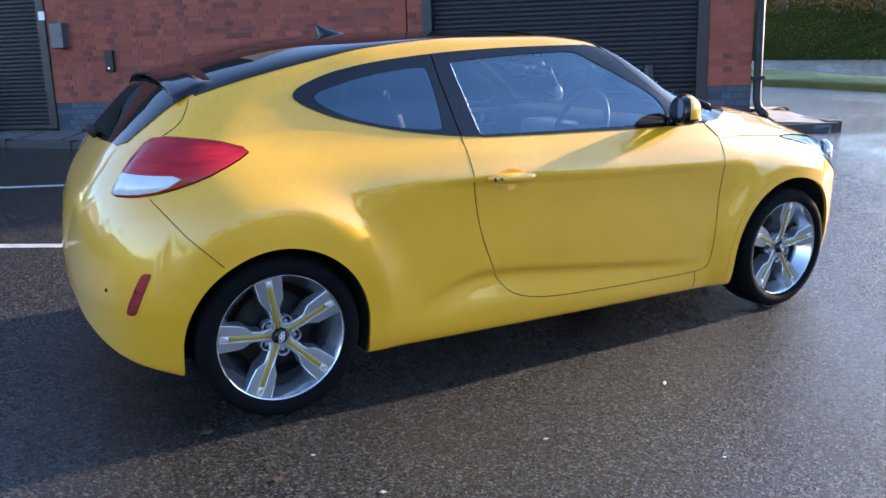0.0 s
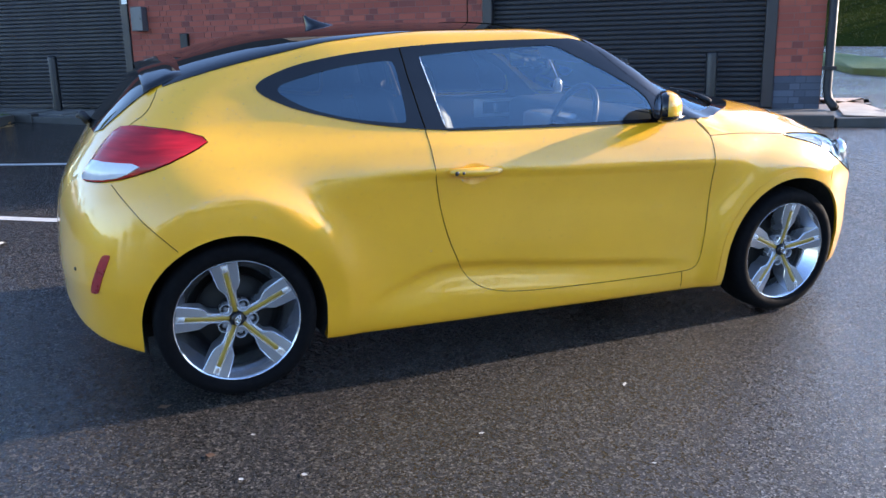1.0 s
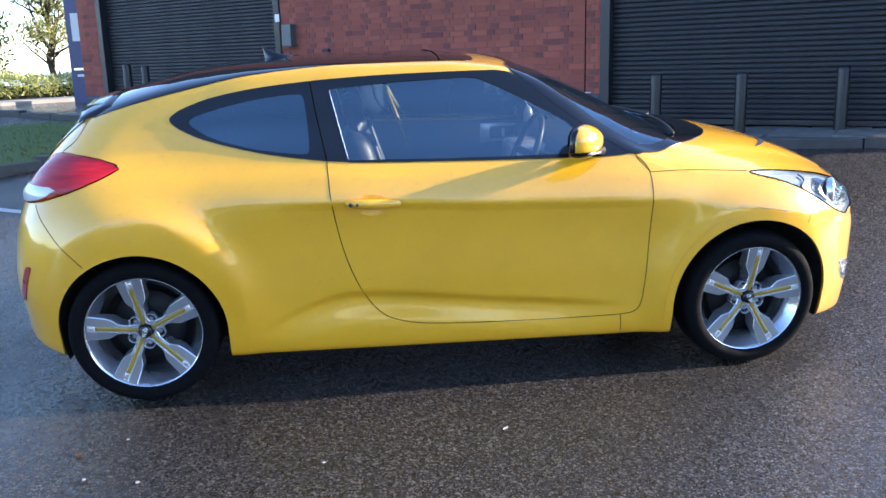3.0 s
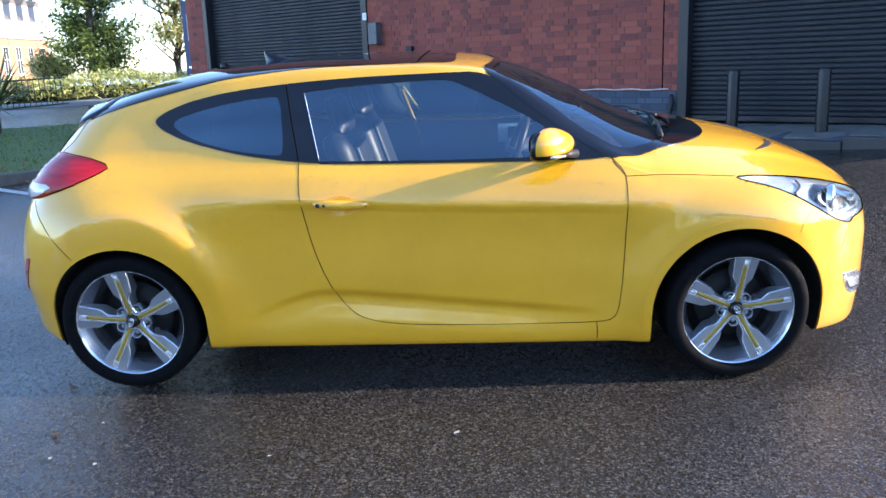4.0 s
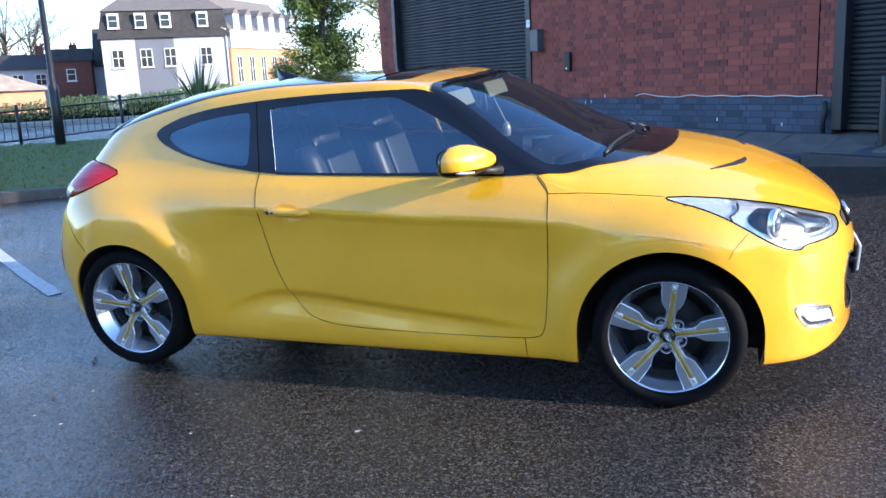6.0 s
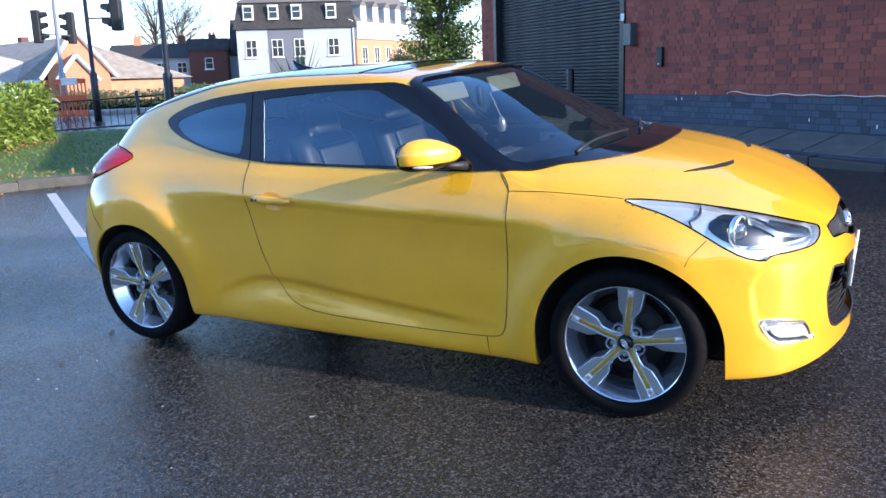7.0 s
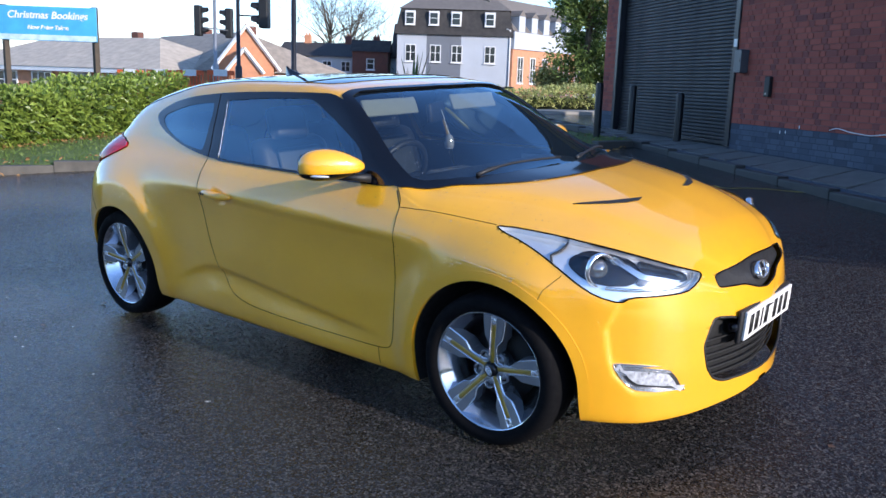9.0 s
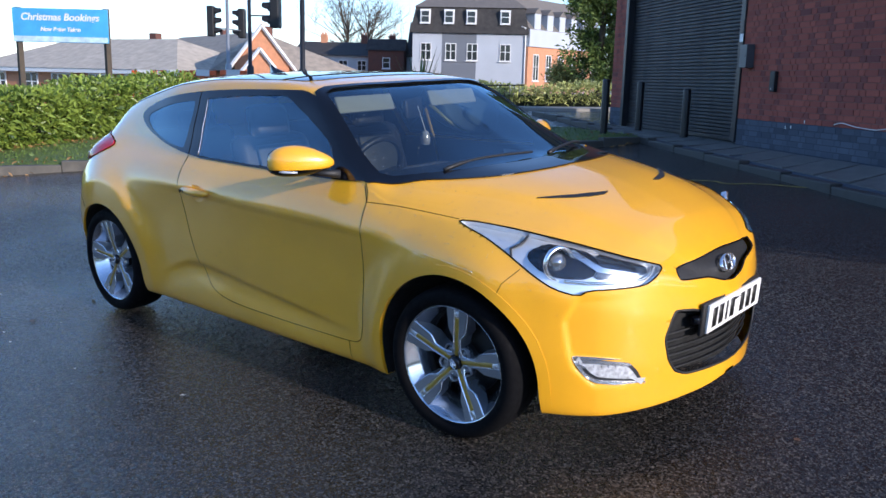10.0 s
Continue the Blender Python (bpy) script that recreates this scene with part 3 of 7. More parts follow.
def car_shell(car):
    """The painted skin, with its openings, parted into panels."""
    groups = {}
    skin.faces.ensure_lookup_table()
    skin.verts.index_update()
    door = DOOR + [(1.4, 1.0)]
    drop = []
    for f in skin.faces:
        c = f.calc_center_median()
        x, y, z = c.x, -abs(c.y), c.z
        n = f.normal
        where = "body"
        if any(arch_way(x - ax, z) < ar for ax, ar in ARCHES):
            if y < -0.5:
                drop.append(f)
                continue
        if y < -0.5 and (inside((x, z), DOOR_IN) or inside((x, z), QUARTER_IN)):
            drop.append(f)
            continue
        if n.z > 0.15 and z > 0.95 and inside((x, c.y), SCREEN_IN):
            drop.append(f)
            continue
        if x > 2.5 and z > 0.6 and inside(corner_uv(x, y, z), LIGHT_IN):
            drop.append(f)
            continue
        if y < -0.6 and inside((x, z), CUP):
            drop.append(f)
            continue
        if x > 3.2 and (inside((c.y, z), LOWER_IN) or inside((c.y, z), GRILLE_IN)):
            drop.append(f)
            continue
        if 0.78 < x < 2.19 and y < -0.6 and z < 1.05 and inside((x, z), door):
            where = "door" if c.y < 0 else "door_far"
        elif x > 2.13 and n.z > 0.3 and y > -0.5 - 0.33 * min(1, max(0, (3.0 - x) / 0.5)) and z > 0.70:
            where = "hood"
        elif x > 2.9 and (z < 0.70 or x > 3.2):
            where = "front_bumper"
        elif x < -0.30 and z < 0.84:
            where = "rear_bumper"
        groups.setdefault(where, []).append(f)
    hole = {v.index for f in drop for v in f.verts}
    labels = {"door": "yellow passenger door", "door_far": "yellow door", "hood": "yellow bonnet with two vents"}
    for where, faces in groups.items():
        bm = bmesh.new()
        seen = {}
        for f in faces:
            vs = []
            for v in f.verts:
                if v.index not in seen:
                    seen[v.index] = bm.verts.new(v.co)
                vs.append(seen[v.index])
            bm.faces.new(vs)
        cut = [v for i, v in seen.items() if i in hole]
        # clean wheel openings: move the cut's edge on to the circle
        for v in cut:
            if abs(v.co.y) > 0.5:
                for ax, ar in ARCHES:
                    dx, dz = v.co.x - ax, v.co.z - AXLE_Z
                    r = arch_way(dx, v.co.z)
                    if abs(r - ar) < 0.03:
                        if dz < 0:
                            v.co.x = ax + math.copysign(ar, dx)
                        else:
                            v.co.x, v.co.z = ax + dx * ar / r, AXLE_Z + dz * ar / r
                        if v.co.z > 0.2:
                            p, _ = on_skin((v.co.x, math.copysign(3, v.co.y), v.co.z), (0, -v.co.y, 0))
                            v.co.y = p.y
        for v in cut:
            if v.is_boundary and abs(v.co.y) > 0.5 and 0.1 < v.co.x < 2.1 and v.co.z > 0.95:
                snap(v, SIDE, DOOR_OUT, False)
                snap(v, SIDE, QUARTER_OUT, False)
            if v.is_boundary and 1.55 < v.co.x < 2.6 and v.co.z > 0.9:
                snap_top(v, SCREEN_OUT)
            if v.is_boundary and v.co.x > 2.5:
                for view, loop, far in ((CORNER, HEADLIGHT, False), (FRONT, LOWER_GRILLE, True), (FRONT, GRILLE, True), (SIDE, CUP, False)):
                    snap(v, view, loop, far)
            elif v.is_boundary:
                snap(v, SIDE, CUP, False)
        # turned-in edge of the wheel openings
        for e in [e for e in bm.edges if e.is_boundary]:
            a, b = e.verts
            for ax, ar in ARCHES:
                if all(abs(arch_way(v.co.x - ax, v.co.z) - ar) < 0.002 and abs(v.co.y) > 0.5 for v in (a, b)):
                    s = math.copysign(1, a.co.y)
                    c, d = (bm.verts.new(v.co - Vector((0, s * 0.014, 0))) for v in (a, b))
                    bm.faces.new((bm.verts.new(a.co), bm.verts.new(b.co), d, c))
        part("door" if where == "door_far" else where, bm, YELLOW, car, labels.get(where, ""))
    skin.free()


def shrunk(loop, by):
    c = Vector((sum(p[0] for p in loop), sum(p[1] for p in loop))) / len(loop)
    out = []
    n = len(loop)
    area = sum(loop[i][0] * loop[(i + 1) % n][1] - loop[(i + 1) % n][0] * loop[i][1] for i in range(n))
    for i in range(n):
        a, b = Vector(loop[i - 1]), Vector(loop[(i + 1) % n])
        d = (b - a).normalized()
        nrm = Vector((-d.y, d.x)) if area > 0 else Vector((d.y, -d.x))
        out.append(tuple(Vector(loop[i]) + nrm * by))
    return out


DOOR_IN, QUARTER_IN, SCREEN_IN = shrunk(DOOR_GLASS, -0.008), shrunk(QUARTER_GLASS, -0.008), shrunk(WINDSCREEN_GLASS, -0.02)
DOOR_OUT, QUARTER_OUT, SCREEN_OUT = DOOR_IN, QUARTER_IN, SCREEN_IN
LIGHT_IN, LOWER_IN, GRILLE_IN = HEADLIGHT, LOWER_GRILLE, GRILLE

CAR = thing("car", "bright yellow two-door coupe, wet with rain, parked on asphalt", "car", pose(0, 0, 0, 3.0))
car_shell(CAR)


def both(name, bm, material, parent, label="", far=True):
    """A part on the near side, and its twin on the far side."""
    two = mirrored(bm) if far else None
    ob = part(name, bm, material, parent, label)
    if far:
        part(name, two, material, parent, label)
    return ob


# turned flange round the front wheel opening
ax, ar = ARCHES[1]
lip = [(math.cos(radians(a)), math.sin(radians(a))) for a in range(0, 181, 6)]
ring = lambda r: [(ax + r, .205)] + [(ax + x * r, AXLE_Z + z * r) for x, z in lip] + [(ax - r, .205)]
both("arch_lip", drape(SIDE, [ring(ar + .040) + ring(ar + .0015)[::-1]], 0.0022, 0.004, 0.018), YELLOW, CAR)

# glazing
both("window_surround", drape(SIDE, [DLO, DOOR_GLASS, QUARTER_GLASS], 0.0045, 0.008, 0.015), BLACK_GLOSS, CAR, "glossy black window surround and pillars")
both("door_window", drape(SIDE, [shrunk(DOOR_GLASS, -0.01)], 0.001, 0.0, 0.02), GLASS, CAR, "tinted door window with raindrops")
both("quarter_window", drape(SIDE, [shrunk(QUARTER_GLASS, -0.01)], 0.002, 0.0, 0.02), GLASS_DARK, CAR, "dark privacy glass")
part("windscreen_border", drape(TOP, [WINDSCREEN, WINDSCREEN_GLASS], 0.006, 0.009, 0.015), BLACK_GLOSS, CAR, "black windscreen edge and cowl")
part("windscreen", drape(TOP, [shrunk(WINDSCREEN_GLASS, -0.015)], -0.006, 0.0, 0.025), SCREEN_GLASS, CAR, "clear raked windscreen")
part("roof_panel", drape(TOP, [ROOF_PANEL], 0.003, 0.006, 0.04), ROOF_GLASS, CAR, "black panoramic glass roof")
part("rear_window", drape(TOP, [REAR_GLASS], 0.004, 0.006, 0.05), ROOF_GLASS, CAR, "dark rear hatch glass")
for pane in [o for o in CAR.children if o.name.split(".")[0] in ("door_window", "quarter_window", "windscreen")]:
    pane.visible_shadow = False

# dark lining inside the cabin's sides
LINING = [(.46, .45), (.40, .62), (.22, .74), (.08, .76), (.08, 1.15), (.20, 1.235), (.5, 1.315), (.9, 1.345), (1.4, 1.348), (1.58, 1.335), (1.83, 1.19), (2.10, .985), (2.10, .45)]
both("side_lining", drape(SIDE, [LINING, shrunk(DOOR_GLASS, -0.012), shrunk(QUARTER_GLASS, -0.012)], -0.034, 0.0, 0.05), DASH, CAR, "dark cabin side trim")

# window chrome edge at the rear of the door glass
bm = bmesh.new()
seam(bm, SIDE, [(.817, 1.274), (.884, 1.000)], 0.0019, 0.004)
both("window_strip", bm, ALLOY, CAR, "bright strip")
bm = bmesh.new()
seam(bm, SIDE, [(.738, 1.31), (.755, 1.2), (.795, 1.0)], 0.003, 0.004)
both("window_gap", bm, SEAM, CAR)

# panel gaps
bm = bmesh.new()
seam(bm, SIDE, soft_line(DOOR))
both("door_gap", bm, SEAM, CAR)
bm = bmesh.new()
seam(bm, TOP, [(2.12, -.80)] + HOOD_EDGE)
both("bonnet_gap", bm, SEAM, CAR)
bm = bmesh.new()
seam(bm, SIDE, [(2.952, .745), (2.90, .690), (2.872, .622)], 0.0013)
both("front_bumper_gap", bm, SEAM, CAR)
bm = bmesh.new()
seam(bm, SIDE, [(-.40, .852), (-.306, .727), (-.20, .62)])
both("rear_bumper_gap", bm, SEAM, CAR)
bm = bmesh.new()
seam(bm, SIDE, soft_line([(-.205, 1.168), (-.222, 1.135), (-.25, 1.09), (-.315, 1.046)]))
both("hatch_gap", bm, SEAM, CAR)
bm = bmesh.new()
seam(bm, SIDE, [(2.055, .272), (2.058, .225), (2.06, .175)])
both("sill_gap", bm, SEAM, CAR)
bm = bmesh.new()
seam(bm, TOP, [(1.30, -.555), (1.31, -.3), (1.315, 0), (1.31, .3), (1.30, .555)], 0.0025, 0.004)
part("roof_gap", bm, SEAM, CAR)


def headlight(car, flip):
    """Chrome-lined lamp with a projector, behind a clear cover."""
    def put(name, bm, mat, parent, label=""):
        if flip:
            m = mirrored(bm)
            bm.free()
            bm = m
        return part(name, bm, mat, parent, label)
    lamp = put("headlight", drape(CORNER, [HEADLIGHT], -0.024, 0.0, 0.02), SILVER, car, "swept-back headlight with chrome reflector and projector")
    # rim wall from the skin down into the bowl
    bm = bmesh.new()
    n = len(HEADLIGHT)
    tops, lows = [], []
    for u, w in HEADLIGHT:
        p, nn = on_skin(CORNER[0] * u + Vector((0, 0, w)) + CORNER[1] * 6, -CORNER[1])
        tops.append(bm.verts.new(p + nn * 0.001))
        lows.append(bm.verts.new(p - nn * 0.026))
    for i in range(n):
        bm.faces.new((tops[i], tops[(i + 1) % n], lows[(i + 1) % n], lows[i]))
    put("bezel", bm, SILVER, lamp, "silver lamp edge")
    bm = bmesh.new()
    seam(bm, CORNER, HEADLIGHT + HEADLIGHT[:1], 0.0032, 0.0)
    put("headlight_gap", bm, SEAM, lamp)
    hollow = rounded([corner_uv(*p) for p in [(2.955, -.785, .818), (2.985, -.72, .842), (3.05, -.668, .830), (3.125, -.612, .804), (3.160, -.625, .765), (3.168, -.69, .716), (3.09, -.765, .718), (3.02, -.80, .740), (2.965, -.815, .785)]], 1)
    put("housing", drape(CORNER, [hollow], -0.020, 0.0, 0.02), plain("lamp_housing", (0.022, 0.024, 0.030), 0.25, 0.4), lamp, "dark grey inner housing")
    bm = bmesh.new()
    seam(bm, CORNER, [corner_uv(*p) for p in [(2.915, -.73, .858), (2.90, -.77, .835), (2.885, -.81, .815), (2.90, -.825, .79)]], 0.005, -0.016)
    put("divider", bm, BLACK_TRIM, lamp)
    bm = bmesh.new()
    seam(bm, CORNER, soft_line([corner_uv(*p) for p in [(3.10, -.765, .712), (3.17, -.70, .702), (3.24, -.62, .696), (3.292, -.53, .697), (3.306, -.485, .715), (3.303, -.455, .738)]]), 0.0065, -0.014)
    put("light_strip", bm, CHROME, lamp, "bright running-light strip")
    upper = rounded([corner_uv(*p) for p in [(3.130, -.608, .804), (3.20, -.55, .778), (3.285, -.474, .745), (3.295, -.49, .716), (3.24, -.60, .710), (3.172, -.685, .716), (3.165, -.64, .755)]], 1)
    put("reflector", drape(CORNER, [upper], -0.016, 0.002), plain("lamp_reflector", (0.24, 0.25, 0.27), 0.14, 0.85, 0.75, 38), lamp, "grey inner reflector")
    fin = [corner_uv(*p) for p in [(3.07, -.66, .815), (3.16, -.62, .755), (3.27, -.52, .722), (3.27, -.53, .712), (3.15, -.64, .74), (3.05, -.68, .81)]]
    put("fin", drape(CORNER, [fin], -0.012, 0.006), CHROME, lamp, "chrome divider")
    p, nn = on_skin(CORNER[0] * corner_uv(3.065, -.755, .775)[0] + Vector((0, 0, .765)) + CORNER[1] * 6, -CORNER[1])
    face = look(p - CORNER[1] * 0.036, p + Vector((0.9, -0.35, 0.0)))
    turn = face @ pose(0, 0, 0, 180, 0, 0)
    put("projector_ring", lathe(bmesh.new(), [(0.058, 0.0), (0.067, 0.018), (0.061, 0.032), (0.050, 0.018), (0.047, 0.0)], turn, 32), CHROME, lamp, "chrome ring")
    bm = lathe(bmesh.new(), [(0.0005, 0.036), (0.018, 0.033), (0.030, 0.024), (0.036, 0.010), (0.037, 0.0)], turn, 28)
    put("projector_lens", bm, GLASS_BALL, lamp, "glass projector lens")
    cover = put("cover", drape(CORNER, [HEADLIGHT], -0.001, 0.0, 0.04), GLASS_CLEAR, lamp, "clear cover")
    cover.visible_shadow = False


GLASS_BALL = plain("lens_glass", (0.30, 0.32, 0.35), 0.04, 0.8, 0.3, 60)
headlight(CAR, False)
headlight(CAR, True)


def lamp_red():
    m = Mat("red_lens")
    stripes = m.noise(9, 3, stretch=(0.6, 0.6, 6.0))
    return m.set(Base_Color=m.ramp(stripes, [(0.3, (0.30, 0.003, 0.008)), (0.75, (0.62, 0.010, 0.018))]), Roughness=0.15, Coat_Weight=0.0)


RED = lamp_red()
# near-white base colour carries the sun's brightness on the fog lens
FOG_LENS = plain("fog_lens", (0.82, 0.84, 0.88), 0.15, 0.25, 0.6, 55, coat=1.0)
CLEAR_WHITE = plain("pale_lens", (0.62, 0.64, 0.68), 0.12, coat=0.8)
def tail_lens(loop, lift, thick):
    """A lens that swells outwards from the lamp's edge."""
    bm = drape(TAIL, [loop], lift, thick, 0.02)
    for v in bm.verts:
        u = Vector(tail_uv(*v.co))
        far = 1.0
        for a, b in zip(TAILLIGHT, TAILLIGHT[1:] + TAILLIGHT[:1]):
            a, b = Vector(a), Vector(b)
            t = min(1, max(0, (u - a).dot(b - a) / max(1e-9, (b - a).length_squared)))
            far = min(far, (u - a.lerp(b, t)).length)
        t = min(1, far / 0.07)
        v.co += TAIL[1] * 0.032 * t * (2 - t)
    return bm


TAILLAMP = both("tail_light", tail_lens(TAILLIGHT, 0.006, 0.012), RED, CAR, "red tail light with a clear lower band")
for lamp in [o for o in CAR.children if o.name.startswith("tail_light")]:
    clear = tail_lens(TAIL_CLEAR, 0.0095, 0.006)
    if lamp is not TAILLAMP:
        two = mirrored(clear)
        clear.free()
        clear = two
    part("clear_band", clear, CLEAR_WHITE, lamp, "clear reversing-light band")
bm = bmesh.new()
seam(bm, TAIL, TAILLIGHT + TAILLIGHT[:1], 0.004)
both("tail_light_gap", bm, SEAM, CAR)
both("reflector", drape(TAIL, [REFLECTOR], 0.004, 0.006), plain("red_reflector", (0.42, 0.012, 0.02), 0.3, vary=0.4, scale=40, coat=0.5), CAR, "red bumper reflector")
both("tow_cap", lathe(bmesh.new(), [(0.0005, 0.004), (0.007, 0.002), (0.0075, 0.0)], look(on_skin((-.56, -3, .52), (0, 1, 0))[0], (-1.2, -1.4, .52)) @ pose(0, 0, 0, 180), 12), BLACK_TRIM, CAR, far=False)

# front: grilles, plate, badge, fog lights
part("grille", drape(FRONT, [GRILLE], -0.022, 0.0), BLACK_TRIM, CAR, "black upper grille")
bm = bmesh.new()
seam(bm, FRONT, GRILLE + GRILLE[:1], 0.0035, 0.0)
part("grille_edge", bm, BLACK_GLOSS, CAR, "gloss black edge")
GR = part("lower_grille", drape(FRONT, [LOWER_GRILLE], -0.05, 0.0), DARK, CAR, "black lower grille with bars")
bm = bmesh.new()
seam(bm, FRONT, LOWER_GRILLE + LOWER_GRILLE[:1], 0.006, -0.002)
part("surround", bm, BLACK_TRIM, GR)
for zz, half in ((0.31, .36), (0.34, .39), (0.37, .415), (0.40, .425), (0.43, .435), (0.46, .44)):
    bm = bmesh.new()
    seam(bm, FRONT, [(-half, zz), (-.2, zz), (.2, zz), (half, zz)], 0.004, -0.034)
    part("bar", bm, BLACK_INK, GR)
bm = bmesh.new()
box(bm, 3.370, 3.410, -.30, .30, 0.485, 0.515, 0.008)
part("cross_bar", bm, BLACK_GLOSS, GR)
PLATE_AT = pose(3.424, 0.01, 0.50, 0, 4, 0)
PLATE = part("number_plate", boxed(-.006, .006, -.262, .262, -.058, .058, bevel=0.003), WHITE, CAR, "white number plate with black characters as bars", smooth=False)
PLATE.matrix_local = PLATE_AT
for k, yy in enumerate((-.205, -.145, -.090, -.035, .065, .130, .195)):
    bm = boxed(.0062, .0072, yy - .021 if k != 2 else yy - .009, yy + .021 if k != 2 else yy + .009, -.040, .040)
    part("character_bar", bm, BLACK_INK, PLATE)
PLATE_BACK = part("plate_holder", boxed(-.024, -.0065, -.288, .275, -.068, .066, bevel=0.006), BLACK_TRIM, CAR)
PLATE_BACK.matrix_local = PLATE_AT


def badge_mesh(sx, sy, thick=0.012):
    bm = bmesh.new()
    lathe(bm, [(0.80, 0.0), (0.86, thick), (0.97, thick), (1.0, 0.0)], None, 40)
    for v in bm.verts:
        v.co.x, v.co.y = v.co.x * sx, v.co.y * sy
    # a plain slanted figure inside the oval
    for s in (-1, 1):
        box(bm, s * sx * 0.40 - sx * 0.11, s * sx * 0.40 + sx * 0.11, -sy * 0.66, sy * 0.66, 0, thick, 0.002, Matrix.Shear("XZ", 4, (0, 0)))
    box(bm, -sx * 0.35, sx * 0.35, -sy * 0.12, sy * 0.12, 0, thick, 0.002)
    bmesh.ops.transform(bm, matrix=Matrix(((1, 0.22, 0, 0), (0, 1, 0, 0), (0, 0, 1, 0), (0, 0, 0, 1))), verts=bm.verts)
    return bm


bp, bn = on_skin((6, 0, .668), (-1, 0, 0))
bm = badge_mesh(0.068, 0.036)
ob = part("badge", bm, CHROME, CAR, "oval chrome badge")
ob.matrix_local = Matrix.Translation(bp + Vector((-0.012, 0, 0.004))) @ pose(0, 0, 0, 90, 0, 90) @ pose(0, 0, 0, -22, 0, 0)

both("fog_light_bezel", drape(CORNER, [FOG, shrunk(FOG, 0.014)], 0.005, 0.01), CHROME, CAR, "chrome fog light surround")
both("fog_light", drape(CORNER, [shrunk(FOG, 0.012)], 0.001, 0.004), plain("fog_housing", (0.07, 0.075, 0.085), 0.2, 0.6), CAR, "fog light in a dark housing")
for lamp in [o for o in CAR.children if o.name.split(".")[0] == "fog_light"]:
    lens = drape(CORNER, [shrunk(FOG, 0.027)], 0.005, 0.004, 0.015)
    far = lamp.name != "fog_light"
    if far:
        two = mirrored(lens)
        lens.free()
        lens = two
    part("fog_lens", lens, FOG_LENS, lamp, "ribbed fog lens, whitened to carry sun glare")

# bonnet vents
for s in (1, -1):
    crescent = [(2.800, -.515 * s), (2.845, -.470 * s), (2.897, -.400 * s), (2.934, -.325 * s), (2.950, -.245 * s), (2.941, -.198 * s), (2.924, -.27 * s), (2.891, -.365 * s), (2.845, -.445 * s)]
    if s < 0:
        crescent = crescent[::-1]
    part("bonnet_vent", drape(TOP, [crescent], 0.004, 0.008, 0.02), BLACK_TRIM, CAR, "black crescent bonnet vent")

# roof spoiler, aerial, wiper
def spoiler():
    """A thin blade across the head of the hatch glass, its rear edge turned up."""
    bm = bmesh.new()
    rows = []
    for k in range(25):
        y = -0.545 + 1.09 * k / 24
        e = 1 - abs(y / 0.545) ** 5
        prof = []
        for x, up in ((-.11, .004), (-.17, .012), (-.225, .014 + .006 * e), (-.250 - .012 * e, .022 + .012 * e), (-.252 - .012 * e, .016 + .012 * e), (-.22, .010), (-.17, -.002), (-.11, -.006)):
            p, _ = on_skin((x, y, 4), (0, 0, -1))
            prof.append(bm.verts.new((x, y, p.z + up)))
        rows.append(prof)
    n = len(rows[0])
    for p, q in zip(rows, rows[1:]):
        for j in range(n):
            bm.faces.new((p[j], q[j], q[(j + 1) % n], p[(j + 1) % n]))
    bm.faces.new(rows[0])
    bm.faces.new(rows[-1][::-1])
    bmesh.ops.recalc_face_normals(bm, faces=bm.faces)
    return bm


part("roof_spoiler", spoiler(), BLACK_GLOSS, CAR, "black roof spoiler")


def aerial():
    """A shark fin."""
    bm = bmesh.new()
    n = 12
    rings = []
    for k in range(n + 1):
        t = k / n
        back, front = 0.0 - 0.012 * t, 0.165 * (1 - t) ** 1.6 + 0.004
        half = 0.026 * (1 - t) ** 1.3 + 0.003
        rings.append([bm.verts.new((x, y, 0.052 * t)) for x, y in ((back, half * .6), ((back + front) * .4, half), (front, half * .15), (front, -half * .15), ((back + front) * .4, -half), (back, -half * .6))])
    for a, b in zip(rings, rings[1:]):
        for j in range(6):
            bm.faces.new((a[j], a[(j + 1) % 6], b[(j + 1) % 6], b[j]))
    bm.faces.new(rings[-1])
    bmesh.ops.recalc_face_normals(bm, faces=bm.faces)
    return bm


ap, _ = on_skin((.50, 0, 4), (0, 0, -1))
ob = part("aerial", aerial(), BLACK_GLOSS, CAR, "black shark-fin aerial")
ob.location = ap + Vector((0.0, 0, 0.002))
for x0, y0, x1, y1 in ((2.365, -.57, 2.43, -.02), (2.47, .06, 2.33, .55)):
    bm = bmesh.new()
    pts = []
    for k in range(13):
        t = k / 12
        p, nn = on_skin((x0 + (x1 - x0) * t, y0 + (y1 - y0) * t, 4), (0, 0, -1))
        pts.append(p + nn * (0.011 + 0.006 * math.sin(math.pi * t)))
    tube(bm, pts, [0.010] * 3 + [0.006] * 10, 6)
    part("wiper", bm, BLACK_TRIM, CAR, "black windscreen wiper")
bm = bmesh.new()
tube(bm, [(-.475, -.02, 1.0), (-.50, .0, 1.03), (-.52, .02, 1.02)], [0.02, 0.018, 0.01], 8)
part("rear_wiper_pivot", bm, BLACK_TRIM, CAR)


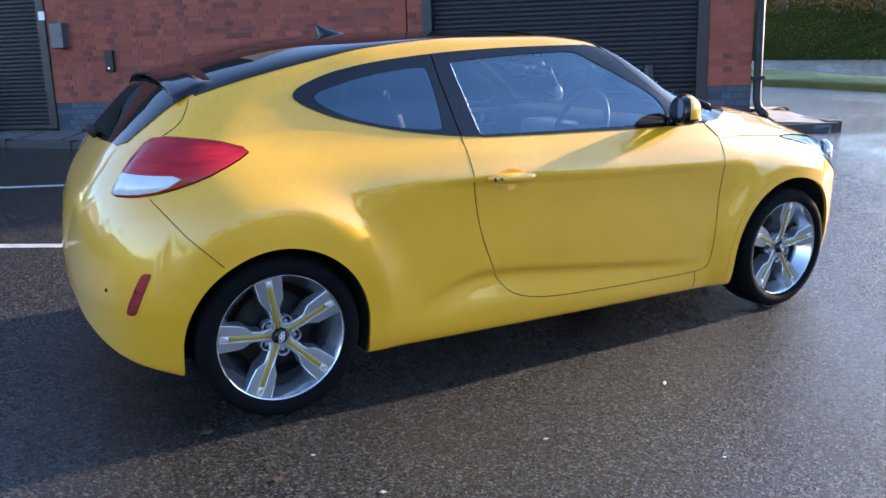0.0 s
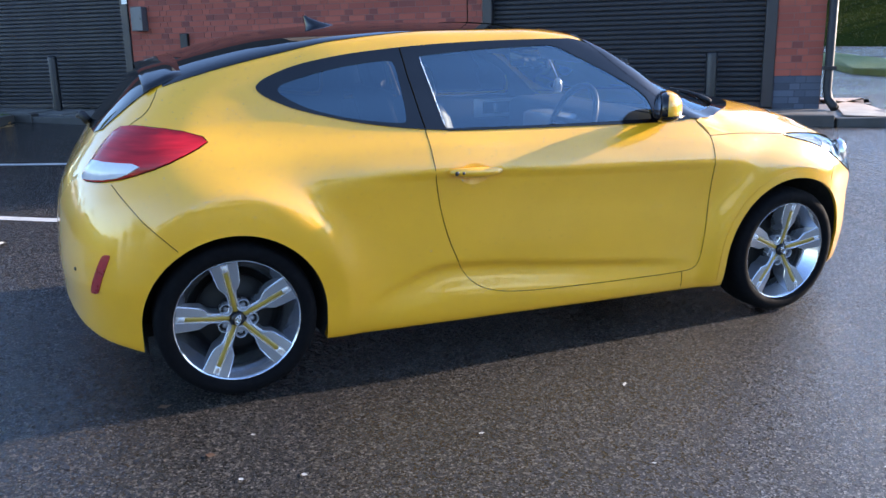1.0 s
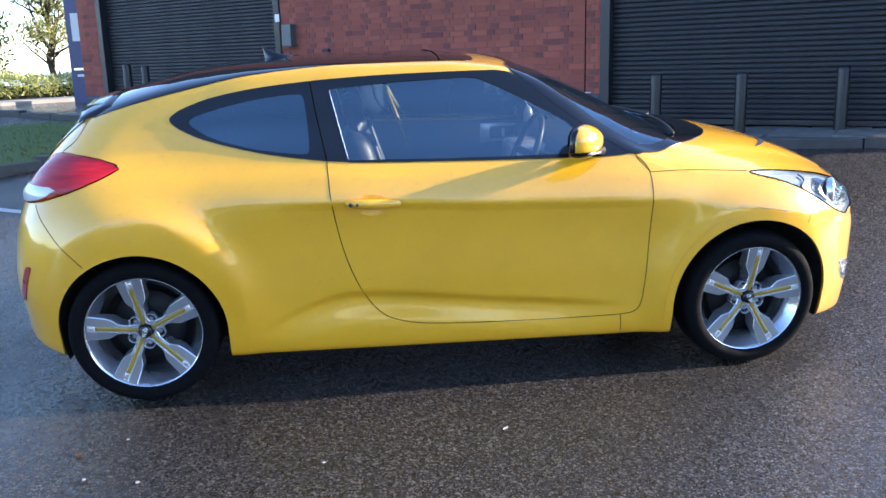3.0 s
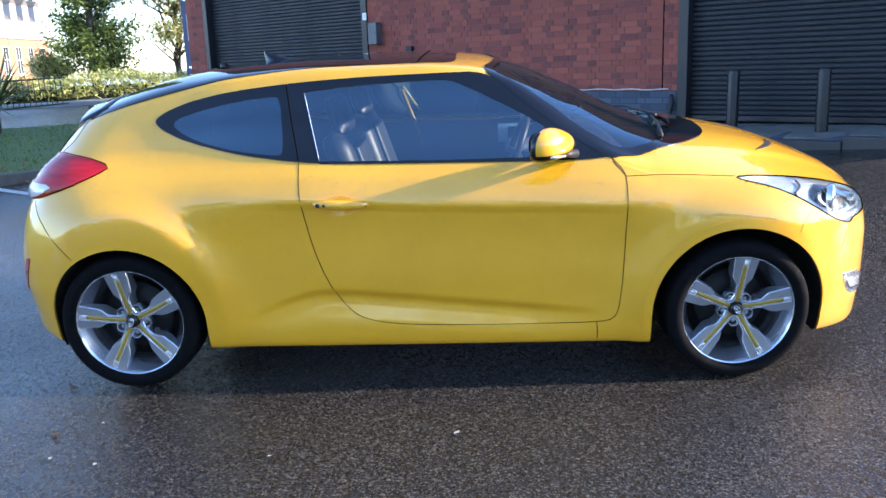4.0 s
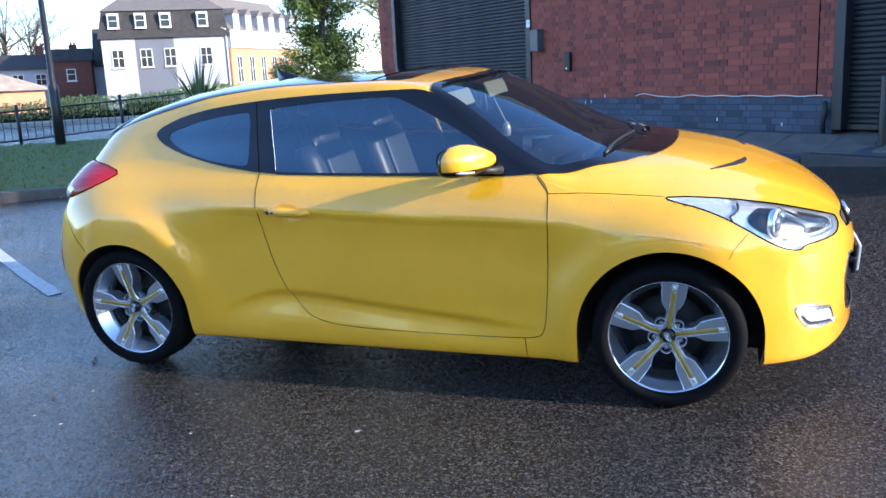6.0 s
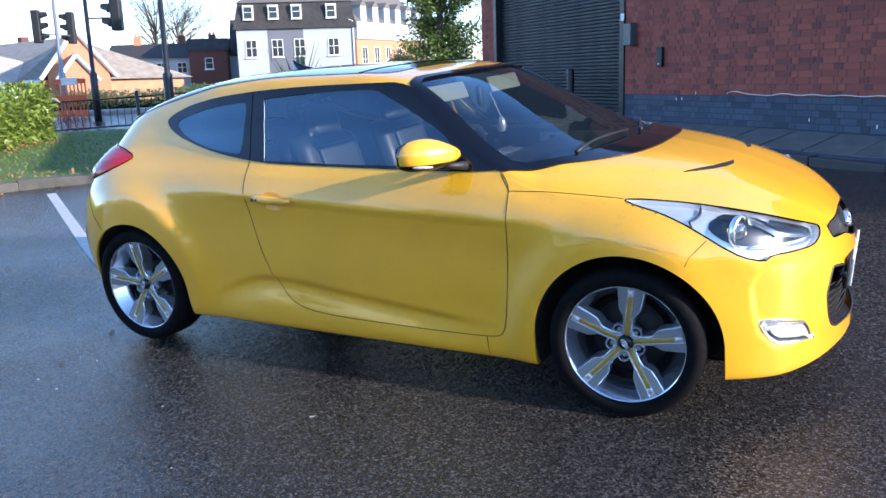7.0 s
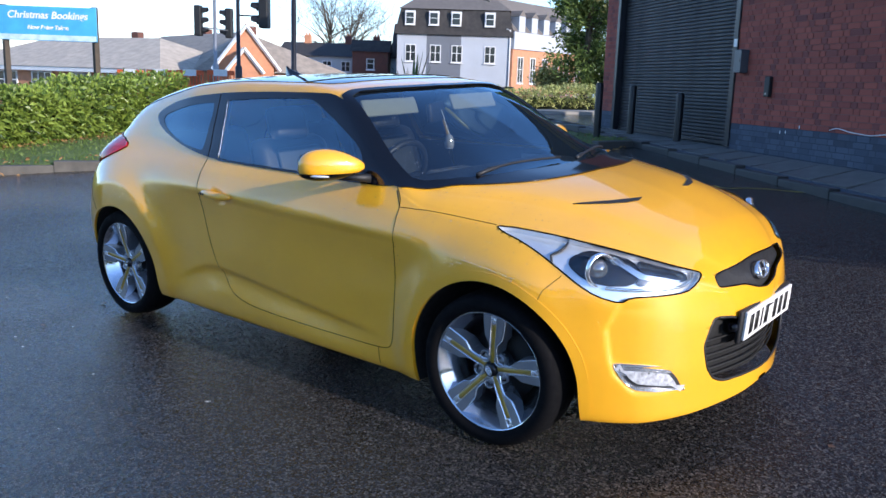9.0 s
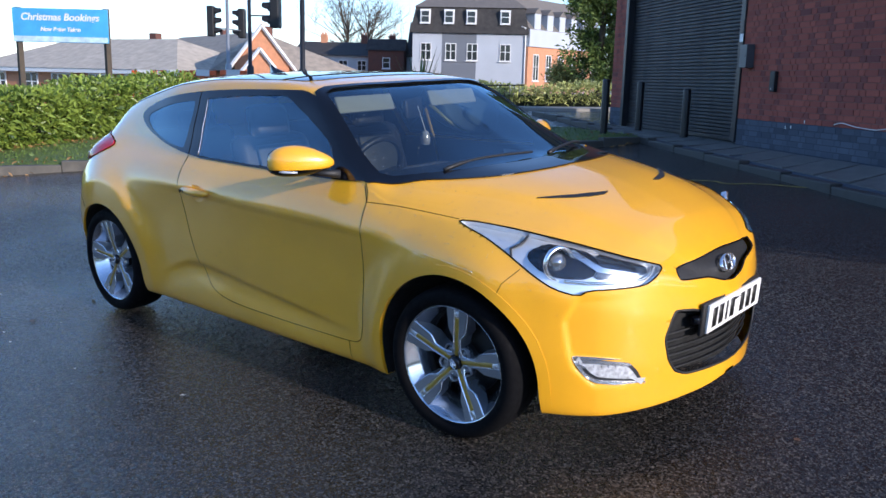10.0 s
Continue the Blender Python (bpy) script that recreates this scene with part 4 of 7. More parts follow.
def door_handle():
    """A pull bar over a scooped cup, with its lock."""
    bm = bmesh.new()
    pts, rad = [], []
    for k in range(13):
        t = k / 12
        x = 0.862 + 0.228 * t
        p, nn = on_skin((x, -3, .834 - 0.006 * t), (0, 1, 0))
        pts.append(p + nn * (0.008 + 0.014 * math.sin(math.pi * min(1, max(0, t))) ** 0.5))
        rad.append(0.0085 + 0.0125 * math.sin(math.pi * t) ** 0.6)
    tube(bm, pts, rad, 8)
    return bm


near_handle = both("door_handle", door_handle(), YELLOW, CAR, "yellow pull handle")
def handle_cup():
    bm = drape(SIDE, [CUP], 0.0, 0.0, 0.012)
    for v in bm.verts:
        e = 1 - min(1, math.hypot((v.co.x - .975) / .076, (v.co.z - .819) / .047))
        v.co.y += 0.007 * min(1, e * 1.6)
    return bm


both("handle_cup", handle_cup(), YELLOW, CAR, "scooped cup behind the handle")
for x, r, far in ((.885, .0085, .0325), (.912, .006, .037)):
    p, nn = on_skin((x, -3, .833), (0, 1, 0))
    bm = lathe(bmesh.new(), [(0.0004, 0.003), (r, 0.002), (r * 1.1, 0)], Matrix.Translation(p + nn * far) @ pose(0, 0, 0, 90), 14)
    part("lock", bm, BLACK_TRIM, near_handle, "dark lock")


def mirror(car, s):
    """A door mirror: cap, dark base, signal strip, glass and foot. s is -1 on the right."""
    def form(fn, name, mat, parent, label=""):
        bm = bmesh.new()
        bmesh.ops.create_uvsphere(bm, u_segments=32, v_segments=20, radius=1)
        for v in bm.verts:
            v.co = fn(v.co)
        if s > 0:
            for v in bm.verts:
                v.co.y = -v.co.y
            bmesh.ops.reverse_faces(bm, faces=bm.faces)
        bm.normal_update()
        for f in bm.faces:
            f.material_index = 1 if f.normal.x < -0.15 else 0
        return part(name, bm, [mat, BLACK_GLOSS], parent, label)

    def cap(c):
        e = lambda q, k: math.copysign(abs(q) ** k, q)
        y = e(c.y, 0.8) * (0.140 if c.y > 0 else 0.100)
        thin = 1 - 0.50 * max(0, y / 0.140) ** 1.6
        x = max(e(c.x, 0.85) * (0.070 if c.x > 0 else 0.075), -0.050)
        z = e(c.z, 0.72) * (0.080 if c.z > 0 else 0.052) * thin * (1 - 0.25 * max(0, x / 0.085))
        return Vector((1.850 + x + 0.50 * y, -0.945 + y, 1.050 + z))

    def base(c):
        p = cap(c)
        z = min(p.z, 1.034)
        return Vector((1.86 + (p.x - 1.86) * 1.02, -0.945 + (p.y + 0.945) * 1.02, z - 0.003))

    m = form(cap, "door_mirror", YELLOW, car, "yellow door mirror with black base")
    form(base, "mirror_base", BLACK_GLOSS, m, "black lower shell")
    bm = bmesh.new()
    pts = [(1.80, s * 1.038, 1.028), (1.86, s * 1.022, 1.024), (1.905, s * 0.985, 1.022)]
    tube(bm, pts, [0.004, 0.007, 0.004], 6)
    part("signal_strip", bm, SILVER, m, "pale side-signal strip")
    bm = bmesh.new()
    bmesh.ops.create_circle(bm, cap_ends=True, segments=28, radius=1)
    for v in bm.verts:
        e = lambda q, k: math.copysign(abs(q) ** k, q)
        yy = e(v.co.x, .7) * 0.080
        v.co = Vector((1.800 + 0.55 * yy, s * (0.945 - yy), 1.072 + e(v.co.y, .7) * 0.044))
    part("mirror_glass", bm, CHROME, m, "mirror glass", smooth=False)
    bm = bmesh.new()
    tube(bm, [(1.88, s * 0.90, 1.016), (1.93, s * 0.85, 1.006), (1.965, s * 0.80, 1.0)], [0.018, 0.015, 0.020], 10)
    part("mirror_foot", bm, BLACK_TRIM, m, "black foot")


mirror(CAR, -1)
mirror(CAR, 1)
for ob in [o for o in CAR.children if o.name.startswith("door_mirror")][1:]:
    ob.location = (-0.03, 0, -0.025)          # folded a little


def wheel(car, x, s, turn, steer=0.0, name="wheel"):
    """Alloy wheel of five wide spokes with yellow inserts. s is -1 on the right; built facing -y."""
    w = new(name)
    w.parent = car
    tagged(w, "five-spoke alloy wheel with yellow inserts")
    w.matrix_local = pose(x, s * 0.785, AXLE_Z, 0, 0, (0 if s < 0 else 180) + steer) @ pose(0, 0, 0, 90) @ pose(0, 0, 0, 0, 0, turn)
    # z of the lathe is the outward axis
    tyre = [(0.236, 0.085), (0.246, 0.098), (0.262, 0.107), (0.282, 0.106), (0.298, 0.098), (0.307, 0.080), (0.311, 0.05), (0.312, 0.0), (0.311, -0.06), (0.302, -0.095), (0.27, -0.105), (0.235, -0.085)]
    part("tyre", lathe(bmesh.new(), tyre, None, 72), RUBBER, w, "black low-profile tyre")
    rim = [(0.242, 0.091), (0.2410, 0.0935), (0.2397, 0.0935), (0.235, 0.084), (0.208, 0.042), (0.190, 0.008), (0.180, -0.04), (0.177, -0.085)]
    part("rim", lathe(bmesh.new(), rim, None, 72), BARREL, w, "machined silver rim")
    part("brake_disc", lathe(bmesh.new(), [(0.05, -0.03), (0.15, -0.03), (0.152, -0.045), (0.05, -0.05)], None, 40), STEEL, w, "dull brake disc")
    part("back_plate", lathe(bmesh.new(), [(0.0005, -0.075), (0.178, -0.075), (0.178, -0.08)], None, 40), DARK, w)
    for k in range(5):
        bm = bmesh.new()
        # half-width, front height and back height along the radius
        prof = [(0.030, 0.030, 0.060, 0.0), (0.062, 0.0200, 0.066, 0.0), (0.095, 0.0195, 0.072, -0.005), (0.112, 0.0225, 0.075, -0.005), (0.126, 0.033, 0.076, 0.0), (0.142, 0.043, 0.077, 0.005), (0.185, 0.049, 0.082, 0.025), (0.232, 0.053, 0.090, 0.06)]
        rows = []
        for r, hw, top, low in prof:
            mid = 0.0105 if r > 0.05 else 0.009
            rows.append([bm.verts.new((r, t, z)) for t, z in ((-hw, low), (-hw, top - 0.006), (-hw + 0.0035, top - 0.002), (-mid - .003, top), (-mid, top - 0.004), (mid, top - 0.004), (mid + .003, top), (hw - 0.0035, top - 0.002), (hw, top - 0.006), (hw, low))])
        mats = {0: 2, 1: 0, 2: 1, 3: 0, 4: 0, 5: 0, 6: 1, 7: 0, 8: 2, 9: 1}
        for a, b in zip(rows, rows[1:]):
            for j in range(10):
                f = bm.faces.new((a[j], b[j], b[(j + 1) % 10], a[(j + 1) % 10]))
                f.material_index = mats[j]
        bm.faces.new(rows[-1])
        bmesh.ops.recalc_face_normals(bm, faces=bm.faces)
        spoke = part("spoke", bm, [ALLOY, SPOKE_GREY, SPOKE_WALL], w, "wide grey and silver spoke", smooth=False)
        spoke.matrix_local = pose(0, 0, 0, 0, 0, 72 * k)
        bm = bmesh.new()
        rows = []
        for r, top in ((0.030, 0.0595), (0.062, 0.0650), (0.095, 0.0705), (0.14, 0.0755), (0.185, 0.0810), (0.198, 0.0830)):
            rows.append([bm.verts.new((r, t, top + h)) for t, h in ((-.0085, -.003), (-.007, .0), (.007, .0), (.0085, -.003))])
        for a, b in zip(rows, rows[1:]):
            for j in range(3):
                bm.faces.new((a[j], b[j], b[j + 1], a[j + 1]))
        bm.faces.new([rows[-1][j] for j in (0, 3, 2, 1)])
        bmesh.ops.recalc_face_normals(bm, faces=bm.faces)
        part("insert", bm, INSERT, spoke, "dull yellow insert")
        part("end_tab", boxed(.199, .222, -.008, .008, .080, .0885, bevel=.002), ALLOY, spoke, "bright end tab")
    part("hub", lathe(bmesh.new(), [(0.0005, 0.046), (0.066, 0.046), (0.072, 0.03), (0.076, 0.0)], None, 40), DARK, w)
    part("hub_cap", lathe(bmesh.new(), [(0.0005, 0.078), (0.020, 0.077), (0.027, 0.072), (0.029, 0.060)], None, 28), BLACK_GLOSS, w, "black hub cap")
    bm = badge_mesh(0.021, 0.011, 0.004)
    ob = part("cap_mark", bm, CHROME, w)
    ob.location.z = 0.078
    for k in range(5):
        a = radians(36 + 72 * k)
        ring = part("lug_well", lathe(bmesh.new(), [(0.0255, 0.030), (0.0247, 0.062), (0.0228, 0.0655), (0.0205, 0.061), (0.0188, 0.047)], None, 24), SPOKE_WALL, w, "bright rim of a lug well")
        ring.location = (0.057 * math.cos(a), 0.057 * math.sin(a), 0)
        part("lug_nut", lathe(bmesh.new(), [(0.0005, 0.058), (0.006, 0.0575), (0.0105, 0.052), (0.0115, 0.031)], None, 6), SPOKE_GREY, ring, "dark lug nut")
    return w


wheel(CAR, 2.65, -1, -61, 3.0)
wheel(CAR, 0.0, -1, -116)
wheel(CAR, 2.65, 1, 20, 3.0)
wheel(CAR, 0.0, 1, 50)

# wheel housings, underside and cabin
for ax, ar in ARCHES:
    for s in (-1, 1):
        bm = bmesh.new()
        arc = [(ax + (ar + 0.004) * math.cos(radians(a)), AXLE_Z + (ar + 0.004) * math.sin(radians(a))) for a in range(-20, 201, 10)]
        outer = [bm.verts.new((x, -s * (on_skin((x, -3, max(z, 0.24)), (0, 1, 0))[0].y + 0.012), z)) for x, z in arc]
        inner = [bm.verts.new((x, s * 0.60, z)) for x, z in arc]
        for i in range(len(arc) - 1):
            bm.faces.new((outer[i], outer[i + 1], inner[i + 1], inner[i]))
        bm.faces.new(inner)
        part("wheel_housing", bm, DARK, CAR)
bm = boxed(-.45, 3.2, -.62, .62, .20, .26, bevel=0.02)
part("underside", bm, DARK, CAR)
bm = boxed(.36, 2.28, -.76, .76, .195, .25, bevel=0.02)
part("floor_pan", bm, DARK, CAR)


def seat_part(bm, x0, x1, y0, y1, z0, z1, lean=0.0, r=0.05):
    box(bm, x0, x1, y0, y1, z0, z1, r)
    if lean:
        vs = list(bm.verts)
        for v in vs:
            v.co.x -= (v.co.z - z0) * lean
    return bm


TRIM = (1.68, 2.04, .825, .94)      # the grip panel of each door
for s in (-1, 1):
    y = s * 0.37
    seat = part("front_seat", seat_part(bmesh.new(), 1.02, 1.15, y - .25, y + .25, .52, 1.08, 0.32, 0.06), SEAT, CAR, "dark leather front seat")
    part("seat_cushion", seat_part(bmesh.new(), 1.02, 1.56, y - .25, y + .25, .38, .54, 0, 0.06), SEAT, seat)
    part("headrest", seat_part(bmesh.new(), .895, .985, y - .13, y + .13, 1.06, 1.24, 0.25, 0.045), SEAT, seat)
    part("seat_facing", seat_part(bmesh.new(), 1.135, 1.16, y - .15, y + .15, .56, 1.03, 0.32, 0.012), SEAT_PALE, seat, "pale leather facing")
    bench = part("rear_seat", seat_part(bmesh.new(), .30, .42, y - .26, y + .26, .55, 1.08, 0.35, 0.05), SEAT, CAR, "dark rear seat")
    part("headrest", seat_part(bmesh.new(), .20, .28, y - .12, y + .12, 1.06, 1.18, 0.2, 0.035), SEAT, bench)
    bm = boxed(.85, 2.1, min(s * .80, s * .775), max(s * .80, s * .775), .45, .97, bevel=0.01)
    trim = part("door_trim", bm, DASH, CAR, "dark inner door trim")
    grip = part("trim_panel", boxed(TRIM[0], TRIM[1], s * .768 - .006, s * .768 + .006, TRIM[2], TRIM[3], bevel=0.005), SILVER, trim, "pale grip panel")
    part("pull_recess", boxed(TRIM[0] + .06, TRIM[1] - .12, s * .760 - .004, s * .760 + .004, TRIM[2] + .025, TRIM[3] - .02, bevel=0.003), BLACK_TRIM, grip, "dark pull recess")
    part("pull", boxed(TRIM[0] + .13, TRIM[0] + .15, s * .754 - .006, s * .754 + .006, TRIM[2] + .03, TRIM[3] - .03, bevel=0.004), SILVER, grip)
DASHBOARD = part("dashboard", seat_part(bmesh.new(), 1.86, 2.26, -.70, .70, .70, .965, 0.0, 0.06), DASH, CAR, "black dashboard")
part("centre_console", boxed(1.70, 1.92, -.16, .16, .55, .94, bevel=0.03), SILVER, DASHBOARD, "silver console")
bm = bmesh.new()
ring = [Vector((1.72 + 0.07 * math.sin(a), -.36 + 0.185 * math.cos(a), .93 + 0.175 * math.sin(a))) for a in (2 * math.pi * k / 32 for k in range(32))]
tube(bm, ring, 0.016, 8, closed=True)
tube(bm, [(1.715, -.52, .93), (1.76, -.36, .92), (1.715, -.20, .93)], 0.018, 6)
tube(bm, [(1.76, -.36, .92), (1.90, -.36, .88)], 0.03, 8)
part("steering_wheel", bm, SEAT, CAR, "grey steering wheel")
bm = boxed(-.012, .015, -.125, .125, -.05, .05, bevel=0.012)
RVM = part("rear_view_mirror", bm, BLACK_TRIM, CAR, "rear-view mirror")
part("mirror_glass", boxed(-.0165, -.0125, -.115, .115, -.042, .042), CHROME, RVM)
RVM.matrix_local = pose(1.66, 0, 1.225, 0, -6, 24)
bm = bmesh.new()
tube(bm, [(1.74, -.05, 1.24), (1.80, -.06, 1.12)], 0.0025, 5)
part("cord", bm, WHITE, CAR)
bm = bmesh.new()
lathe(bm, [(0.0005, -.055), (0.022, -.05), (0.026, -.02), (0.018, .012), (0.008, .02), (0.0005, .024)], pose(1.80, -.06, 1.10), 14)
part("hanging_charm", bm, SILVER, CAR, "pale hanging ornament")
for s in (-1, 1):
    bm = boxed(-.008, .008, -.19, .19, -.085, .0, bevel=0.007)
    visor = part("sun_visor", bm, VISOR, CAR, "pale sun visor hanging behind the screen")
    visor.matrix_local = pose(1.630, s * .33, 1.305, 0, -24, 0)
bm = boxed(.52, 1.50, -.52, .52, 1.315, 1.325, bevel=0.003)
part("headlining", bm, DASH, CAR)
bm = bmesh.new()
tube(bm, [(1.116, .70, 1.161), (1.181, .70, .984), (1.23, .69, .84)], [.012, .012, .011], 4)
part("seat_belt", bm, INSERT, CAR, "tan seat belt")


def raindrops(count, pick, name, seed, size=1.0):
    """Beads of water standing on the skin."""
    rng = random.Random(seed)
    bead = bmesh.new()
    bmesh.ops.create_icosphere(bead, subdivisions=1, radius=1.0)
    bead.verts.ensure_lookup_table()
    shape, tris = [v.co.copy() for v in bead.verts], [[v.index for v in f.verts] for f in bead.faces]
    bead.free()
    verts, faces, done = [], [], 0
    while done < count:
        x, zz, a = rng.uniform(-0.3, 3.1), rng.uniform(0.45, 1.3), rng.random()
        p, n = on_skin((x, -3, zz), (0, 1, 0))
        if not pick(p, n, a):
            continue
        r = (0.0010 + 0.0018 * rng.random() ** 2) * size
        m = Matrix.Translation(p + n * 0.0004) @ n.to_track_quat("Z", "Y").to_matrix().to_4x4() @ Matrix.Diagonal((r, r, r * 0.75, 1))
        k = len(verts)
        verts += [m @ v for v in shape]
        faces += [[k + i for i in t] for t in tris]
        done += 1
    me = bpy.data.meshes.new(name)
    me.from_pydata(verts, [], faces)
    me.shade_smooth()
    me.materials.append(WATER)
    ob = new(name, me)
    ob.parent = CAR
    return tagged(ob, "small raindrops", kind="stuff")


def water():
    m = Mat("water_bead")
    return m.set(Base_Color=(0.9, 0.93, 0.95), Roughness=0.03, Transmission_Weight=0.75, IOR=1.33)


WATER = water()
raindrops(1500, lambda p, n, a: p.y < -0.5 and not inside((p.x, p.z), DLO) and a < 0.15 + 0.85 * min(1, max(0, (p.z - 0.6) / 0.3)) and math.hypot(p.x, p.z - AXLE_Z) > 0.36 and math.hypot(p.x - 2.65, p.z - AXLE_Z) > 0.36, "raindrops", 5)
raindrops(70, lambda p, n, a: inside((p.x, p.z), DLO), "window_raindrops", 6, 0.7)


# ---- ground ----
K = math.tan(SLOPE)


def ground_z(x, y):
    """Height of the ground: the car park rises towards the building, the road to the west falls away."""
    z = K * max(y, -12) if y < 12 else K * 12 + 0.02 * (min(y, 60) - 12)
    t = min(1, max(0, (-18 - x) / 14))
    a, b = min(1, max(0, (x - 2.6) / 3.6)), min(1, max(0, (y + 0.6) / 2.8))
    z += 0.33 * a * a * (3 - 2 * a) * b * b * (3 - 2 * b)        # a rise towards the building's corner
    return z - 1.8 * t * t * (3 - 2 * t)


def grass_mat():
    m = Mat("grass")
    n = m.noise(2.2, 5, 0.65)
    fine = m.noise(70, 3, 0.7)
    c = m.mix(0.5, m.ramp(n, [(0.3, (0.050, 0.100, 0.014)), (0.7, (0.12, 0.18, 0.028))]), m.ramp(fine, [(0.3, (0.04, 0.08, 0.012)), (0.7, (0.17, 0.21, 0.045))]))
    return m.set(Base_Color=c, Roughness=0.75, Normal=m.bump(fine, 0.8, 0.03))


def leaf_mat(name, a, b, gloss=0.45):
    m = Mat(name)
    isl = m.t.nodes.new("ShaderNodeNewGeometry").outputs["Random Per Island"]
    c = m.ramp(isl, [(0.0, a), (0.6, b), (1.0, tuple(min(1, v * 1.25) for v in b))])
    m.set(Base_Color=c, Roughness=gloss)
    tr = m.t.nodes.new("ShaderNodeBsdfTranslucent")
    mx = m.t.nodes.new("ShaderNodeMixShader")
    mx.inputs[0].default_value = 0.3
    m.link(c, tr.inputs["Color"])
    m.link(m.b.outputs[0], mx.inputs[1])
    m.link(tr.outputs[0], mx.inputs[2])
    m.link(mx.outputs[0], m.t.nodes["Material Output"].inputs["Surface"])
    return m.m


def brick_mat(name, low, high, odd):
    m = Mat(name)
    info = m.t.nodes.new("ShaderNodeObjectInfo").outputs["Random"]
    isl = m.t.nodes.new("ShaderNodeNewGeometry").outputs["Random Per Island"]
    add = m.node("ShaderNodeMath")
    add.operation = "ADD"
    m.link(info, add.inputs[0])
    m.link(isl, add.inputs[1])
    fr = m.node("ShaderNodeMath")
    fr.operation = "FRACT"
    m.link(add.outputs[0], fr.inputs[0])
    tone = m.ramp(fr.outputs[0], [(0.0, odd), (0.13, odd), (0.17, low), (0.75, high), (1.0, tuple(v * 1.15 for v in high))])
    n = m.noise(22, 5, 0.7)
    stain = m.noise(1.1, 4, 0.6)
    tone = m.mix(0.35, tone, m.mix(n, low, high))
    tone = m.mix(m.ramp(stain, [(0.45, (0, 0, 0)), (0.75, (0.30, 0.30, 0.30))]), tone, tuple(v * 0.6 for v in low))
    return m.set(Base_Color=tone, Roughness=0.88, Normal=m.bump(n, 0.4, 0.006))


GRASS = grass_mat()
BLADES = leaf_mat("grass_blades", (0.04, 0.09, 0.012), (0.15, 0.22, 0.04))
HEDGE_LEAF = leaf_mat("hedge_leaves", (0.035, 0.078, 0.012), (0.25, 0.33, 0.058), 0.35)
PALE_LEAF = leaf_mat("pale_shrub_leaves", (0.17, 0.17, 0.05), (0.46, 0.43, 0.14))
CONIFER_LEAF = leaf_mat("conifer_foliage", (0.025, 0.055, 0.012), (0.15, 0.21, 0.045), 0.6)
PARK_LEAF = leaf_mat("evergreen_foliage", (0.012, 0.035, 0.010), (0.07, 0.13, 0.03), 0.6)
SPIKE_LEAF = leaf_mat("spiky_leaves", (0.03, 0.06, 0.02), (0.10, 0.15, 0.05), 0.35)
BARK = plain("bark", (0.09, 0.07, 0.05), 0.9, vary=0.4, scale=12, bump=0.5)
BRICK_RED = brick_mat("red_brick", (0.27, 0.063, 0.043), (0.36, 0.088, 0.057), (0.23, 0.056, 0.042))
BRICK_DARK = brick_mat("burnt_brick", (0.175, 0.046, 0.038), (0.23, 0.061, 0.047), (0.15, 0.041, 0.037))
BRICK_BLUE = brick_mat("blue_brick", (0.050, 0.062, 0.085), (0.085, 0.105, 0.14), (0.04, 0.045, 0.06))
BRICK_ORANGE = plain("orange_brick", (0.58, 0.26, 0.14), 0.85, vary=0.25, scale=3, bump=0.2)
MORTAR = plain("mortar", (0.25, 0.105, 0.085), 0.95, vary=0.3, scale=6, bump=0.3)
MORTAR_DARK = plain("dark_mortar", (0.050, 0.062, 0.085), 0.95, vary=0.3, scale=6)
SHUTTER = plain("shutter_enamel", (0.0065, 0.0068, 0.0112), 0.58, 0.0, 0.6, 2.5)
FRAME = plain("dark_frame_enamel", (0.020, 0.020, 0.025), 0.42, 0.1, 0.3, 4)
BOLLARD = plain("black_bollard_paint", (0.012, 0.012, 0.014), 0.4, vary=0.4, scale=9)
STONE = plain("kerb_stone", (0.115, 0.105, 0.088), 0.75, vary=0.45, scale=7, bump=0.4)
# kerb stone again, with the building's shade put into its colour
SHADED_STONE = plain("shaded_kerb_stone", (0.060, 0.057, 0.052), 0.6, vary=0.5, scale=6, bump=0.4)
FLAG = plain("paving_flag", (0.165, 0.160, 0.145), 0.6, vary=0.55, scale=5, bump=0.3)
LINE = plain("worn_road_paint", (0.52, 0.52, 0.50), 0.6, vary=0.35, scale=14, bump=0.3)
YLINE = plain("worn_yellow_paint", (0.42, 0.30, 0.05), 0.6, vary=0.5, scale=14)
GALV = plain("grey_box_enamel", (0.10, 0.11, 0.12), 0.45, 0.3)
RENDER_WHITE = plain("white_render", (0.43, 0.46, 0.50), 0.85, vary=0.10, scale=0.7)
RENDER_GREY = plain("grey_render", (0.15, 0.165, 0.19), 0.85, vary=0.12, scale=0.7)
SLATE = plain("slate", (0.055, 0.050, 0.047), 0.8, vary=0.7, scale=2.2, bump=0.5)
SLATE_PALE = plain("weathered_slate", (0.17, 0.15, 0.13), 0.8, vary=0.3, scale=3, bump=0.4)
TILE = plain("brown_roof_tile", (0.36, 0.30, 0.235), 0.9, vary=0.40, scale=2.5, bump=0.4)
# sandy tiles of the front wing, paler to hold sunlight in their colour
TILE_SUNLIT = plain("sunlit_sandy_tile", (0.50, 0.43, 0.34), 0.9, vary=0.30, scale=2.5, bump=0.4)
BROWN_BRICK = plain("brown_brick", (0.15, 0.062, 0.045), 0.9, vary=0.3, scale=3)
DARK_PANE = plain("dark_pane", (0.02, 0.025, 0.03), 0.08)
WHITE_FRAME = plain("white_window_frame", (0.75, 0.75, 0.74), 0.5)
